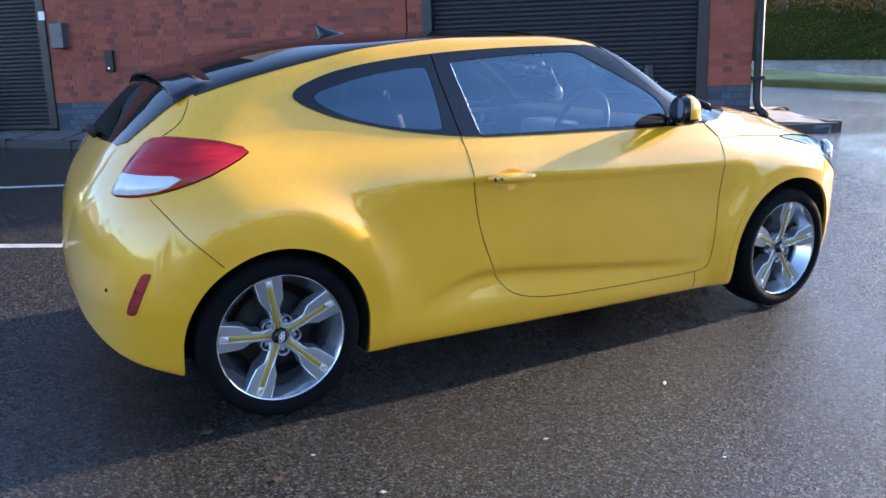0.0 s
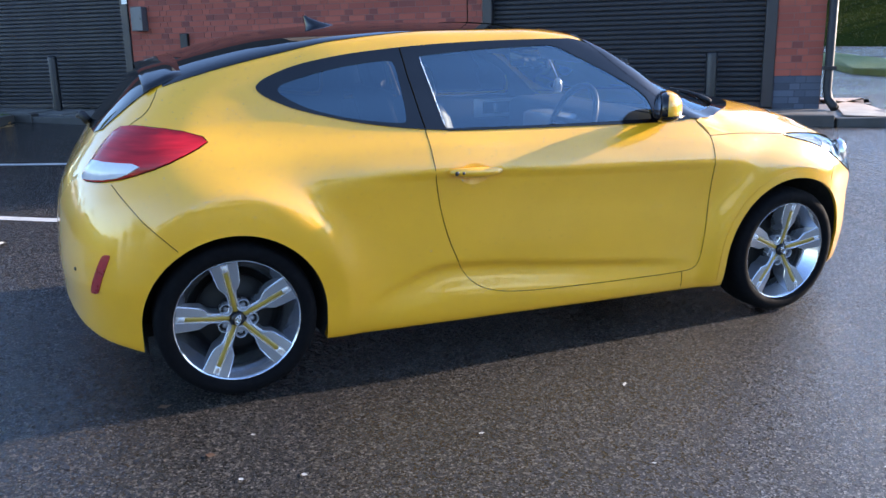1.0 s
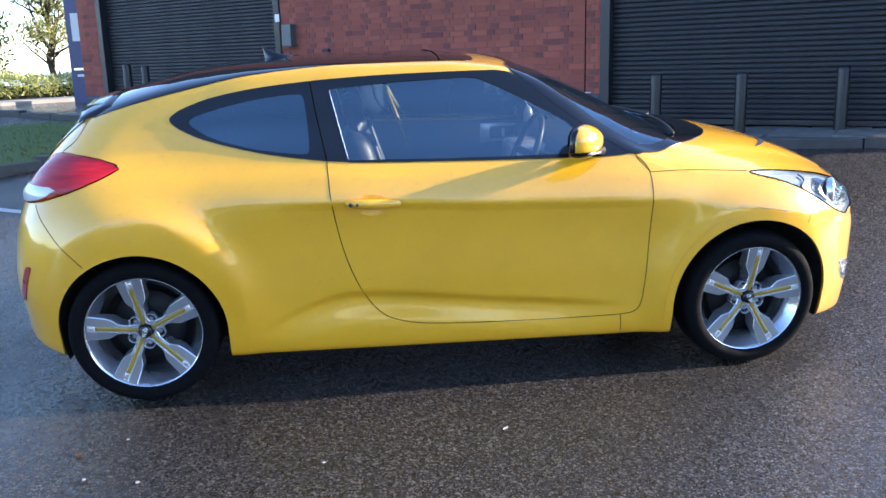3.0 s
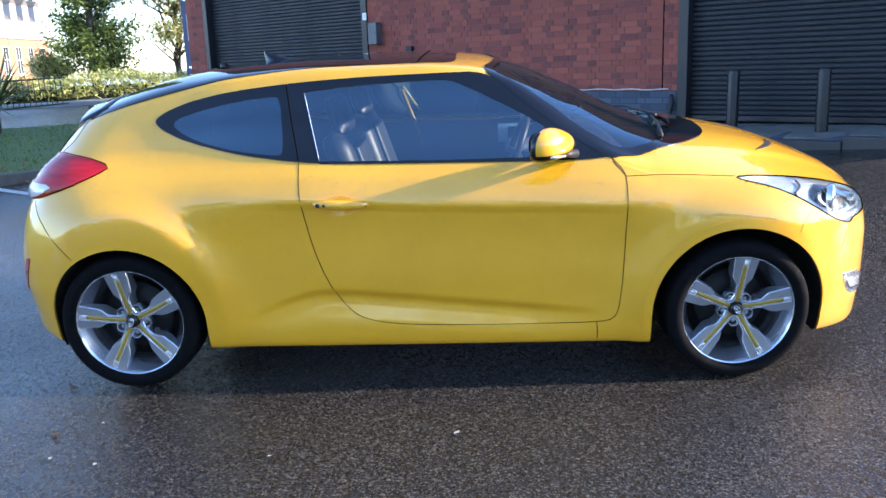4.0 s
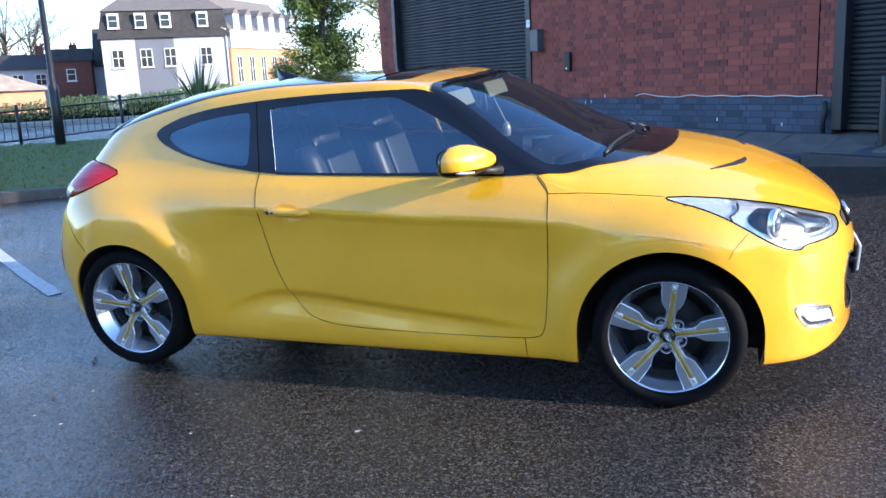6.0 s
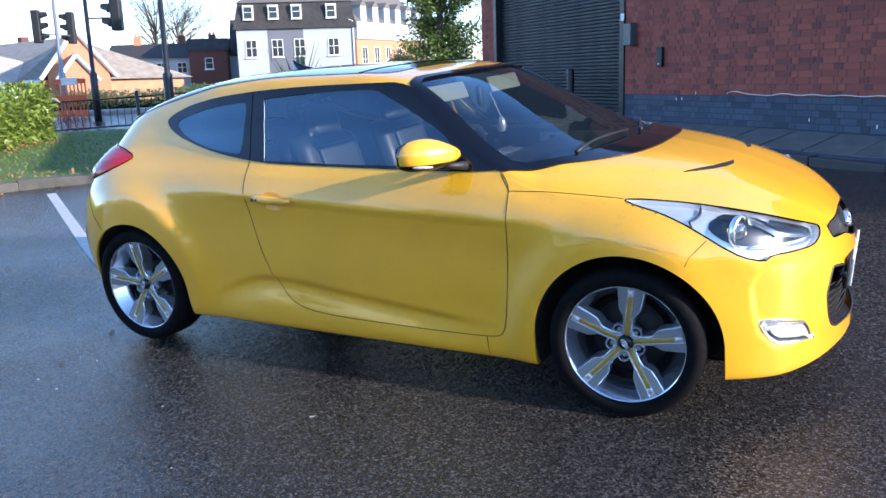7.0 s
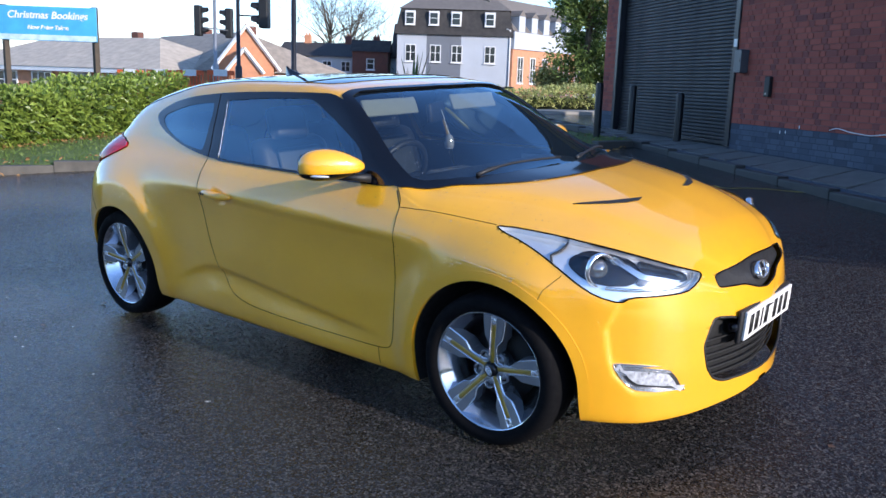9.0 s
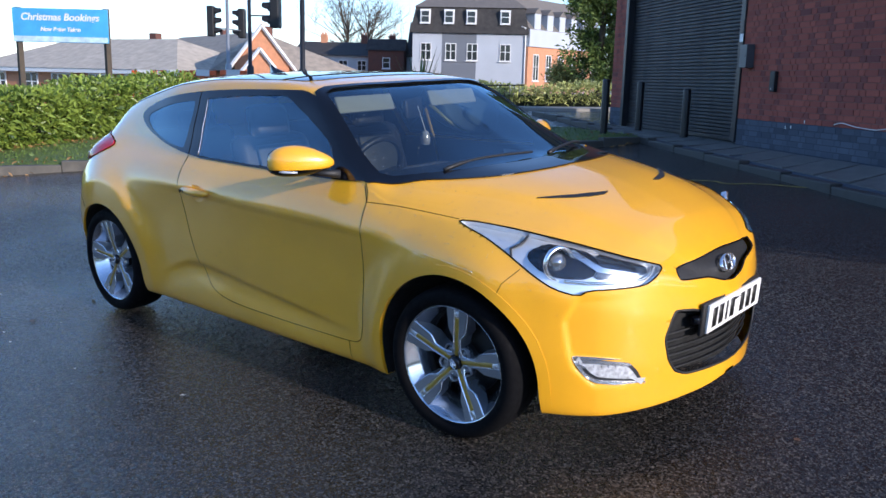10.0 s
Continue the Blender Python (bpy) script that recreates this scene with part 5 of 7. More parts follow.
ORANGE = plain("orange_barrier", (0.75, 0.12, 0.03), 0.5)
SIGN_BLUE = plain("sign_blue", (0.07, 0.40, 0.72), 0.4, vary=0.3, scale=2)
SIGN_NAVY = plain("sign_navy", (0.035, 0.05, 0.16), 0.35)

bm = bmesh.new()
bmesh.ops.create_grid(bm, x_segments=170, y_segments=170, size=1.0)
for v in bm.verts:
    x, y = v.co.x, v.co.y
    v.co.x, v.co.y = 600 * x * x * x + 40 * x, 600 * y * y * y + 40 * y
    v.co.z = ground_z(v.co.x, v.co.y)
tagged(part("ground", bm, ASPHALT), "dark wet asphalt of the car park and roads", "ground", kind="structure")


def flat(loop, lift=0.0, thick=0.0, cell=1.0, level=None):
    """A patch that follows the ground, or lies level, with a skirt of the given thickness."""
    tris = tessellate_polygon([[Vector((*p, 0)) for p in loop]])
    bm = bmesh.new()
    vs = [bm.verts.new((*p, 0)) for p in loop]
    for t in tris:
        bm.faces.new([vs[k] for k in t])
    for axis in (0, 1):
        lo, hi = min(p[axis] for p in loop), max(p[axis] for p in loop)
        n = int((hi - lo) / cell)
        for k in range(1, n + 1):
            co, no = Vector((0, 0, 0)), Vector((0, 0, 0))
            co[axis], no[axis] = lo + (hi - lo) * k / (n + 1), 1
            bmesh.ops.bisect_plane(bm, geom=bm.verts[:] + bm.edges[:] + bm.faces[:], plane_co=co, plane_no=no)
    bmesh.ops.remove_doubles(bm, verts=bm.verts, dist=1e-4)
    for v in bm.verts:
        v.co.z = (level(v.co.x, v.co.y) if level else ground_z(v.co.x, v.co.y)) + lift
    bm.normal_update()
    bmesh.ops.reverse_faces(bm, faces=[f for f in bm.faces if f.normal.z < 0])
    if thick:
        edges = [e for e in bm.edges if e.is_boundary]
        low = {v: bm.verts.new(v.co - Vector((0, 0, thick))) for v in {v for e in edges for v in e.verts}}
        for e in edges:
            a, b = e.verts
            bm.faces.new((a, b, low[b], low[a]))
        bmesh.ops.recalc_face_normals(bm, faces=bm.faces)
    return bm


def strip(points, width):
    """The outline of a painted line of some width."""
    left, right = [], []
    for i, p in enumerate(points):
        a, b = Vector(points[max(0, i - 1)]), Vector(points[min(len(points) - 1, i + 1)])
        d = (b - a).normalized()
        n = Vector((-d.y, d.x)) * width / 2
        left.append(tuple(Vector(p) + n))
        right.append(tuple(Vector(p) - n))
    return left + right[::-1]


for pts in ([(-4.0, 6.55), (-1.5, 5.22), (.6, 4.55)], [(-4.3, 4.55), (-.9, 2.55), (.3, 1.9)], [(-5.0, 2.33), (-2.05, .45), (-1.5, .12)]):
    tagged(part("bay_line", flat(strip(pts, 0.10), 0.004, 0.0, 0.5), LINE), "worn white parking bay line painted on asphalt", "road marking", "bay lines", "structure")
pts = [(.35, 5.75), (.8, 5.98), (1.0, 5.82), (1.25, 6.08), (1.75, 6.12), (2.3, 6.2)]
tagged(part("utility_mark", flat(strip(soft_line(pts, 1), 0.045), 0.004, 0.0, 0.5), YLINE), "faded yellow spray mark on asphalt", "road marking", "", "structure")

# ---- lawn, kerbs, paving ----
KERB = [(-1.75, 9.0), (-2.15, 7.4), (-2.45, 6.0), (-3.1, 4.7), (-4.2, 3.65), (-5.3, 2.95), (-6.1, 1.9), (-6.7, 0.4), (-7.4, -1.8), (-8.6, -5.0)]
LAWN = soft_line(KERB, 1) + [(-15, -6), (-14.5, 2.0), (-12.2, 5.6), (-10.3, 7.0), (-8.6, 7.8), (-7.0, 8.4), (-5.3, 9.0), (-3.4, 9.6)]
tagged(part("lawn", flat(LAWN, 0.10, 0.2, 0.6), GRASS), "short green lawn beside the car park", "lawn", kind="structure")


def kerb_run(name, line, height, width, length, label, top=None, stone=STONE):
    """Kerb stones set end to end along a line; a structure with one part a stone."""
    base = thing(name, label, "kerb", None, "", "structure")
    line = [Vector(p) for p in line]
    seg, k = 0.0, 0
    total = sum((b - a).length for a, b in zip(line, line[1:]))
    n = int(total / length)

    def at(s):
        for a, b in zip(line, line[1:]):
            d = (b - a).length
            if s <= d:
                return a + (b - a) * s / d, (b - a).normalized()
            s -= d
        return line[-1], (line[-1] - line[-2]).normalized()

    for k in range(n):
        p, _ = at((k + 0.006) * total / n)
        q, _ = at((k + 0.994) * total / n)
        mid, d = (p + q) / 2, (q - p).normalized()
        z = ground_z(mid.x, mid.y)
        h = (top(mid.x, mid.y) if top else z + height) + 0.006 * math.sin(k * 2.3)
        bm = boxed(-(q - p).length / 2, (q - p).length / 2, -width / 2, width / 2, z - 0.1, h, bevel=0.012)
        ob = part("kerb_stone", bm, stone, base, smooth=False)
        ob.matrix_world = Matrix.Translation((mid.x, mid.y, 0)) @ pose(0, 0, 0, 0, 0, math.degrees(math.atan2(d.y, d.x)))
    return base


kerb_run("lawn_kerb", soft_line(KERB, 1), 0.115, 0.14, 0.85, "weathered stone kerb along the lawn")

WALL = pose(0.6249 * 6.7706, 0.7807 * 6.7706, 0, 0, 0, -38.676)   # x along the wall, y into it


def on_wall(s, n=0.0, z=0.0):
    """A place by the distance along the wall, the distance behind its face and the height."""
    return WALL @ Vector((s, n, z))


def paved_z(x, y):
    """The pavement: level along the wall's foot, falling to a kerb."""
    s, n = 0.7807 * x - 0.6249 * y, 0.6249 * x + 0.7807 * y - 6.7706
    t = min(1, max(0, -n / 0.8))
    k = on_wall(s, -0.8)
    z = 0.585 * (1 - t) + (ground_z(k.x, k.y) + 0.085) * t
    w = min(1, max(0, (s - 3.5) / 0.5))
    return z * (1 - w) + min(z, ground_z(x, y) + 0.085) * w


PAVED = [tuple(on_wall(s, n).xy) for s, n in ((-13.0, -.74), (4.1, -.74))] + [(7.24, 2.40), (7.75, 3.25), (8.2, 4.6)] + [tuple(on_wall(s, n).xy) for s, n in ((4.2, 2.0), (3.3, .5), (-10.5, .5), (-13.0, .3))]
tagged(part("pavement", flat(PAVED, -0.012, 0.6, 0.8, paved_z), MORTAR_DARK), "raised paved strip along the building", "pavement", kind="structure")
PAVEMENT = bpy.data.objects["pavement"]
flag = boxed(-.295, .295, -.295, .295, -.03, .0, bevel=0.006)
flag_mesh = part("paving_flag", flag, FLAG, PAVEMENT, smooth=False)
flag_mesh.matrix_world = Matrix.Translation((0, 0, 0))
first = True
for i in range(29):
    for j in range(2):
        s = -12.6 + i * 0.605 + (0.3 if j else 0)
        if s > 4.0:
            continue
        p = on_wall(s, -.36 + j * 0.605 - .03)
        ob = flag_mesh if first else flag_mesh.copy()
        if not first:
            scene.collection.objects.link(ob)
        first = False
        ob.matrix_world = Matrix.Translation((p.x, p.y, paved_z(p.x, p.y) + 0.004 * math.sin(i * 7.1 + j))) @ pose(0, 0, 0, 0, 0, -38.676) @ pose(0, 0, 0, math.degrees(math.atan2(paved_z(*on_wall(s, -.1).xy) - paved_z(*on_wall(s, -.7).xy), .6)) + 0.4 * math.sin(i * 3.3), 0.4 * math.cos(i * 1.7))
APRON = [tuple(on_wall(s, n).xy) for s, n in ((3.55, -.70), (4.05, -.70))] + [(7.16, 2.46), (7.66, 3.28), (8.1, 4.5)] + [tuple(on_wall(s, n).xy) for s, n in ((4.1, 1.8), (3.6, .5))]
tagged(part("pavement_apron", flat(APRON, 0.012, 0.0, 0.25, paved_z), plain("pale_concrete", (0.40, 0.375, 0.32), 0.7, vary=0.4, scale=5, bump=0.3)), "pale worn concrete at the pavement's corner", "pavement", kind="structure")
kerb_run("pavement_kerb", [tuple(on_wall(s, n).xy) for s, n in ((-13.0, -.80), (4.15, -.80))] + [(7.27, 2.36), (7.62, 2.98)], 0.1, 0.15, 0.9, "stone kerb of the raised pavement, coloured dark for its shade", lambda x, y: paved_z(x, y) + 0.005, SHADED_STONE)

# ---- the brick building ----
OPENINGS = ((-9.85, -5.52), (-.44, 2.90))      # the two roller shutters, along the wall
WALL_L, WALL_R, LINTEL, TOPZ, PLINTH = -10.42, 3.39, 3.5, 4.6, 0.94
bm = bmesh.new()
for a, b, z0, z1 in ((WALL_L, OPENINGS[0][0], .3, TOPZ), (OPENINGS[0][1], OPENINGS[1][0], .3, TOPZ), (OPENINGS[1][1], WALL_R, .3, TOPZ), (OPENINGS[0][0], OPENINGS[0][1], LINTEL, TOPZ), (OPENINGS[1][0], OPENINGS[1][1], LINTEL, TOPZ)):
    box(bm, a, b, 0, 0.32, z0, z1)
FRONT_WALL = part("wall_front", bm, MORTAR, smooth=False)
FRONT_WALL.matrix_world = WALL
tagged(FRONT_WALL, "red brick wall with a dark blue brick plinth", "wall", kind="structure")
bm = bmesh.new()
box(bm, WALL_L, WALL_L + .32, .325, 4, .3, TOPZ)
box(bm, WALL_R - .32, WALL_R, .325, 4, .3, TOPZ)
box(bm, WALL_L, WALL_R, 4.0, 4.3, .3, TOPZ)
w = part("wall_back", bm, BRICK_ORANGE, smooth=False)
w.matrix_world = WALL
tagged(w, "plain brick side walls of the building", "wall", kind="structure")
w = part("roof", boxed(WALL_L - .02, WALL_R + .02, -.02, 4.4, TOPZ + .003, TOPZ + .10, bevel=0.02), SLATE, smooth=False)
w.matrix_world = WALL
tagged(w, "flat dark roof of the brick building", "roof", kind="structure")
# unseen block added so the car's glass roof mirrors dark, not sky
w = part("wall_upper", boxed(WALL_L + .01, -3.6, .01, 4.29, TOPZ + .104, 6.3), SLATE, smooth=False)
w.matrix_world = WALL
tagged(w, "unseen dark upper storey, added for the car roof to mirror", "wall", kind="structure")


def shutter(s0, s1):
    """A roller shutter: slats, side guides and the bottom rail."""
    top = thing("roller_shutter", "closed dark blue-black steel roller shutter in the brick wall", "shutter", None, "roller shutters")
    top.matrix_world = WALL @ Matrix.Translation((0, 0, 0))
    z = paved_z(*on_wall((s0 + s1) / 2).xy) + 0.01
    bm = bmesh.new()
    prof = [(0.0, 0.0), (-.008, .006), (-.011, .016), (-.011, .032), (-.008, .044), (-.001, .050), (.001, .0545)]
    a = [bm.verts.new((s0 + .08, y, h)) for y, h in prof]
    b = [bm.verts.new((s1 - .08, y, h)) for y, h in prof]
    for i in range(len(prof) - 1):
        bm.faces.new((a[i], b[i], b[i + 1], a[i + 1]))
    first = part("slat", bm, SHUTTER, top, smooth=False)
    first.location = (0, .10, z + .06)
    for k in range(1, 51):
        ob = first.copy()
        scene.collection.objects.link(ob)
        ob.location = (0, .10, z + .06 + k * .055)
    part("bottom_rail", boxed(s0 + .08, s1 - .08, .075, .115, z, z + .058, bevel=0.006), FRAME, top, smooth=False)
    for x0, x1 in ((s0, s0 + .12), (s1 - .12, s1)):
        part("side_guide", boxed(x0, x1, -.03, .14, z, LINTEL, bevel=0.008), FRAME, top, smooth=False)
    part("head_box", boxed(s0, s1, -.02, .30, LINTEL - .35, LINTEL - .002, bevel=0.01), FRAME, top, smooth=False)


for s0, s1 in OPENINGS:
    shutter(s0, s1)


def bollard(x, y, top):
    z = paved_z(x, y)
    h = top - z
    b = part("bollard", lathe(bmesh.new(), [(0.062, -.05), (0.062, h - .03), (0.058, h - .010), (0.045, h), (0.0005, h + .004)], None, 24), BOLLARD)
    b.location = (x, y, z)
    return tagged(b, "black painted steel bollard on the pavement", "bollard", "bollards before the shutters")


for x, y, top in ((-1.16, 9.34, 1.34), (-2.47, 10.29, 1.44), (-2.45, 9.05, 1.46), (4.27, 4.72, 1.17), (5.00, 4.19, 1.17), (5.87, 3.76, 1.21)):
    bollard(x, y, top)

# fittings on the wall
SWITCH = thing("switch_box", "grey steel control box beside the shutter guide", "box")
SWITCH.matrix_world = WALL
part("box", boxed(-5.40, -5.22, -.13, -.002, 1.65, 1.97, bevel=0.008), GALV, SWITCH, smooth=False)
part("label_plate", boxed(-5.60, -5.51, -.036, -.031, 2.02, 2.13), WHITE, SWITCH, "white label", smooth=False)
part("door_catch", boxed(-5.25, -5.24, -.135, -.131, 1.80, 1.83), BLACK_TRIM, SWITCH, smooth=False)
INTERCOM = thing("key_switch", "black wall-mounted key switch box on brick", "box")
INTERCOM.matrix_world = WALL
part("housing", boxed(-4.70, -4.58, -.06, -.004, 1.33, 1.60, bevel=0.01), BLACK_TRIM, INTERCOM, smooth=False)
part("button", boxed(-4.655, -4.63, -.067, -.061, 1.36, 1.385, bevel=0.003), SILVER, INTERCOM, smooth=False)
bm = bmesh.new()
pts = []
for k in range(60):
    t = k / 59
    s = -3.30 + 2.75 * t
    wob = 0.03 * math.sin(t * 21) * max(0, 1 - 2.2 * t) + 0.006 * math.sin(t * 40)
    pts.append(on_wall(s, -.018, 0.965 - 0.012 * t + wob))
tube(bm, pts, 0.006, 5)
tagged(part("cable", bm, WHITE), "loose white cable along the top of the plinth", "cable")
PIPE = thing("downpipe", "dark rainwater downpipe at the building's corner", "pipe")
bm = bmesh.new()
tube(bm, [on_wall(3.45, -.07, 4.55), on_wall(3.45, -.07, .78), on_wall(3.47, -.10, .68), on_wall(3.52, -.22, .60)], 0.047, 12)
DARK_PIPE = plain("dark_pipe_paint", (0.010, 0.010, 0.012), 0.6, vary=0.3, scale=5)
part("pipe", bm, DARK_PIPE, PIPE)
for z in (1.0, 2.2, 3.4):
    bm = boxed(3.385, 3.52, -.135, -.005, z, z + .04, bevel=0.004)
    ob = part("bracket", bm, DARK_PIPE, PIPE, smooth=False)
    ob.matrix_world = WALL
bm = bmesh.new()
tube(bm, [on_wall(-.50, -.05, .90), on_wall(-.485, -.06, .80), on_wall(-.515, -.06, .68), on_wall(-.49, -.08, .57)], [0.02, 0.035, 0.03, 0.025], 8)
tagged(part("hose", bm, BLACK_TRIM), "short black hose hanging by the shutter guide", "hose")
bm = boxed(-.640, -.629, -.0085, .002, .95, TOPZ - .1)
w = part("movement_joint", bm, SEAM, smooth=False)
w.matrix_world = WALL
tagged(w, "dark movement joint in the brickwork", "wall joint", kind="structure")
for s, z in ((-4.30, .86), (-4.18, .87), (-3.9, .95), (-1.95, .66), (-1.05, .62)):
    bm = boxed(s, s + .016, -.016, -.009, z, z + .04, bevel=0.003)
    w = part("paint_spot", bm, WHITE, smooth=False)
    w.matrix_world = WALL
    tagged(w, "small white paint spot on the plinth", "paint mark", "paint spots", "structure")


# ---- planting ----
def foliage(spots, size, seed, shape="leaf"):
    """Many small leaves as one mesh: spots are (place, outward way)."""
    rnd = random.Random(seed)
    verts, faces = [], []
    for p, out in spots:
        d = Vector((rnd.gauss(0, 1), rnd.gauss(0, 1), rnd.gauss(0, 1))).normalized()
        d = (d + Vector(out) * 0.9).normalized()
        side = d.cross(Vector((rnd.gauss(0, 1), rnd.gauss(0, 1), rnd.gauss(0, 1)))).normalized()
        L = size * rnd.uniform(0.6, 1.35)
        w = L * (0.165 if shape == "leaf" else 0.10)
        a = Vector(p)
        bend = Vector((0, 0, -0.18 * L))
        n = len(verts)
        verts += [a, a + d * L * 0.5 + side * w, a + d * L + bend, a + d * L * 0.5 - side * w]
        faces.append((n, n + 1, n + 2, n + 3))
    me = bpy.data.meshes.new("leaves")
    me.from_pydata(verts, [], faces)
    return me


def leaf_part(name, me, mat, parent, label=""):
    me.materials.append(mat)
    ob = new(name, me)
    ob.parent = parent
    if label:
        tagged(ob, label)
    return ob


def hedge(name, line, depth, height, leaves, size, mat, label, seed, ragged=0.12):
    h = thing(name, label, "hedge")
    rnd = random.Random(seed)
    line = [Vector(p) for p in line]
    spots = []
    core = bmesh.new()
    lens = [(b - a).length for a, b in zip(line, line[1:])]
    for (a, b), d in zip(zip(line, line[1:]), lens):
        n = Vector((-(b - a).y, (b - a).x)).normalized()
        for _ in range(int(leaves * d / sum(lens))):
            t = rnd.random()
            face = rnd.random()
            q = a + (b - a) * t
            base = ground_z(q.x, q.y) + 0.08
            wave = ragged * (math.sin(q.x * 2.1 + seed) + math.sin(q.y * 3.4)) * 0.5
            hh = height + wave
            if face < 0.5:
                z = rnd.uniform(0.02, hh)
                p = q + n * (rnd.uniform(-.08, .10) - 0.06 * math.sin(z / hh * 3.1))
                out = (-n.x, -n.y, 0.5)
            elif face < 0.9:
                p = q + n * rnd.uniform(0, depth)
                z = hh + rnd.uniform(-.12, .08)
                out = (0, 0, 1)
            else:
                p = q + n * depth
                z = rnd.uniform(0.05, hh)
                out = (n.x, n.y, 0.4)
            spots.append((Vector((p.x, p.y, base + z)), out))
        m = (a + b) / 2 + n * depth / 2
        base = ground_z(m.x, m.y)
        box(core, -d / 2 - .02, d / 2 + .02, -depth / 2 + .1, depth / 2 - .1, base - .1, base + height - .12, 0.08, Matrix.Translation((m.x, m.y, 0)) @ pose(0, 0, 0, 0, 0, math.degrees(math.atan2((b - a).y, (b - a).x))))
    # box core coloured near black, for the shade deep among the leaves
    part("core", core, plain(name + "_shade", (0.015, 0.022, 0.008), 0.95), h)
    leaf_part("leaves", foliage(spots, size, seed), mat, h)
    return h


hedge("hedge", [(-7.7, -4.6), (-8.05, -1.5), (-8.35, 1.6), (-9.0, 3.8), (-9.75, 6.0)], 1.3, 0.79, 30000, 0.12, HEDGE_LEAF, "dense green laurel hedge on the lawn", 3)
hedge("low_hedge", [(-17.5, 11.7), (-12.3, 13.95)], .8, 0.36, 3500, 0.12, leaf_mat("low_hedge_leaves", (0.20, 0.24, 0.06), (0.48, 0.47, 0.17)), "low clipped pale green hedge by the garden wall", 4, 0.06)
hedge("far_hedge", [(-12.2, 14.0), (-8.4, 16.2), (-5.4, 19.2)], 1.0, 0.46, 6500, 0.13, leaf_mat("far_hedge_leaves", (0.18, 0.22, 0.06), (0.46, 0.47, 0.17)), "clipped pale green hedge across the road", 5, 0.08)
tagged(part("far_pavement", flat([(-17.5, 9.9), (-11.7, 12.2), (-7.5, 14.4), (-4.4, 17.4), (-5.1, 18.4), (-8.1, 15.4), (-12.0, 13.2), (-17.5, 11.0)], .07, .2, 1.5), plain("far_paving", (0.30, 0.28, 0.24), 0.75, vary=0.3, scale=3)), "pale pavement along the far hedge", "pavement", kind="structure")
hedge("shrub_border", [(-5.6, 18.2), (-3.6, 19.5), (-1.6, 20.6)], 1.4, 1.0, 3500, 0.16, PALE_LEAF, "low golden shrubs beside the road", 8, 0.35)

# grass blades near the kerb
rnd = random.Random(11)
spots = []
while len(spots) < 15000:
    p = (rnd.uniform(-11, -1.8), rnd.uniform(-3, 12))
    if inside(p, LAWN):
        spots.append((Vector((*p, ground_z(*p) + 0.095)), (0, 0, 1.6)))
me = foliage(spots, 0.055, 12, "blade")
me.materials.append(BLADES)
tagged(new("grass", me), "short green grass blades with fallen leaves", "grass", kind="stuff")
rnd = random.Random(21)
spots = []
while len(spots) < 420:
    t = rnd.random()
    a, b = rnd.choice(list(zip(KERB, KERB[1:])))
    p = Vector(a).lerp(Vector(b), t) + Vector((rnd.uniform(-.5, .25), rnd.uniform(-.25, .5)))
    up = 0.125 if inside(tuple(p), LAWN) else 0.004
    spots.append((Vector((p.x, p.y, ground_z(p.x, p.y) + up)), (rnd.gauss(0, .6), rnd.gauss(0, .6), .15)))
for _ in range(600):
    t = rnd.random()
    p = Vector((-8.0, -1.5)).lerp(Vector((-9.7, 5.7)), t) + Vector((rnd.uniform(0.0, .75), rnd.uniform(-.1, .4)))
    spots.append((Vector((p.x, p.y, ground_z(p.x, p.y) + .125)), (rnd.gauss(0, .6), rnd.gauss(0, .6), .15)))
me = foliage(spots, 0.075, 22)
me.materials.append(leaf_mat("fallen_leaves", (0.10, 0.045, 0.015), (0.34, 0.19, 0.07), 0.7))
tagged(new("fallen_leaves", me), "brown fallen leaves along the kerb and hedge", "leaves", kind="stuff")

# scattered leaves and grit on the asphalt near the car
for x, y, size, tone in ((.096, -1.547, .03, 1), (-.1, -1.5, .026, 1), (-.018, -1.216, .022, 1), (-.175, -1.311, .05, 0), (1.447, -1.342, .03, 1), (-.3, -.878, .06, 0), (.745, -1.503, .022, 1), (3.733, -.04, .05, 0), (-1.15, 1.95, .10, 1), (-1.9, 1.3, .04, 1), (1.9, -2.2, .018, 1), (2.9, -2.0, .02, 1), (.45, -2.1, .02, 1), (-.9, -1.2, .02, 1), (1.2, -1.9, .016, 1)):
    bm = bmesh.new()
    pts = [(0, -.5, 0), (.22, -.2, .12), (.28, .12, .05), (0, .55, .15), (-.25, .15, .04), (-.2, -.2, .13)]
    vs = [bm.verts.new((px * size, py * size, pz * size)) for px, py, pz in pts]
    mid = bm.verts.new((0, 0, 0.02 * size))
    for i in range(6):
        bm.faces.new((vs[i], vs[(i + 1) % 6], mid))
    ob = part("leaf", bm, plain("pale_leaf", (0.55, 0.52, 0.46), 0.6) if tone else plain("brown_leaf", (0.13, 0.06, 0.025), 0.7))
    ob.matrix_world = Matrix.Translation((x, y * math.cos(SLOPE), ground_z(x, y * math.cos(SLOPE)) + 0.004)) @ pose(0, 0, 0, 3, 0, 60 * x + 100 * y)
    tagged(ob, "small pale leaf on wet asphalt" if tone else "brown dead leaf on wet asphalt", "leaf", "leaves on the asphalt")


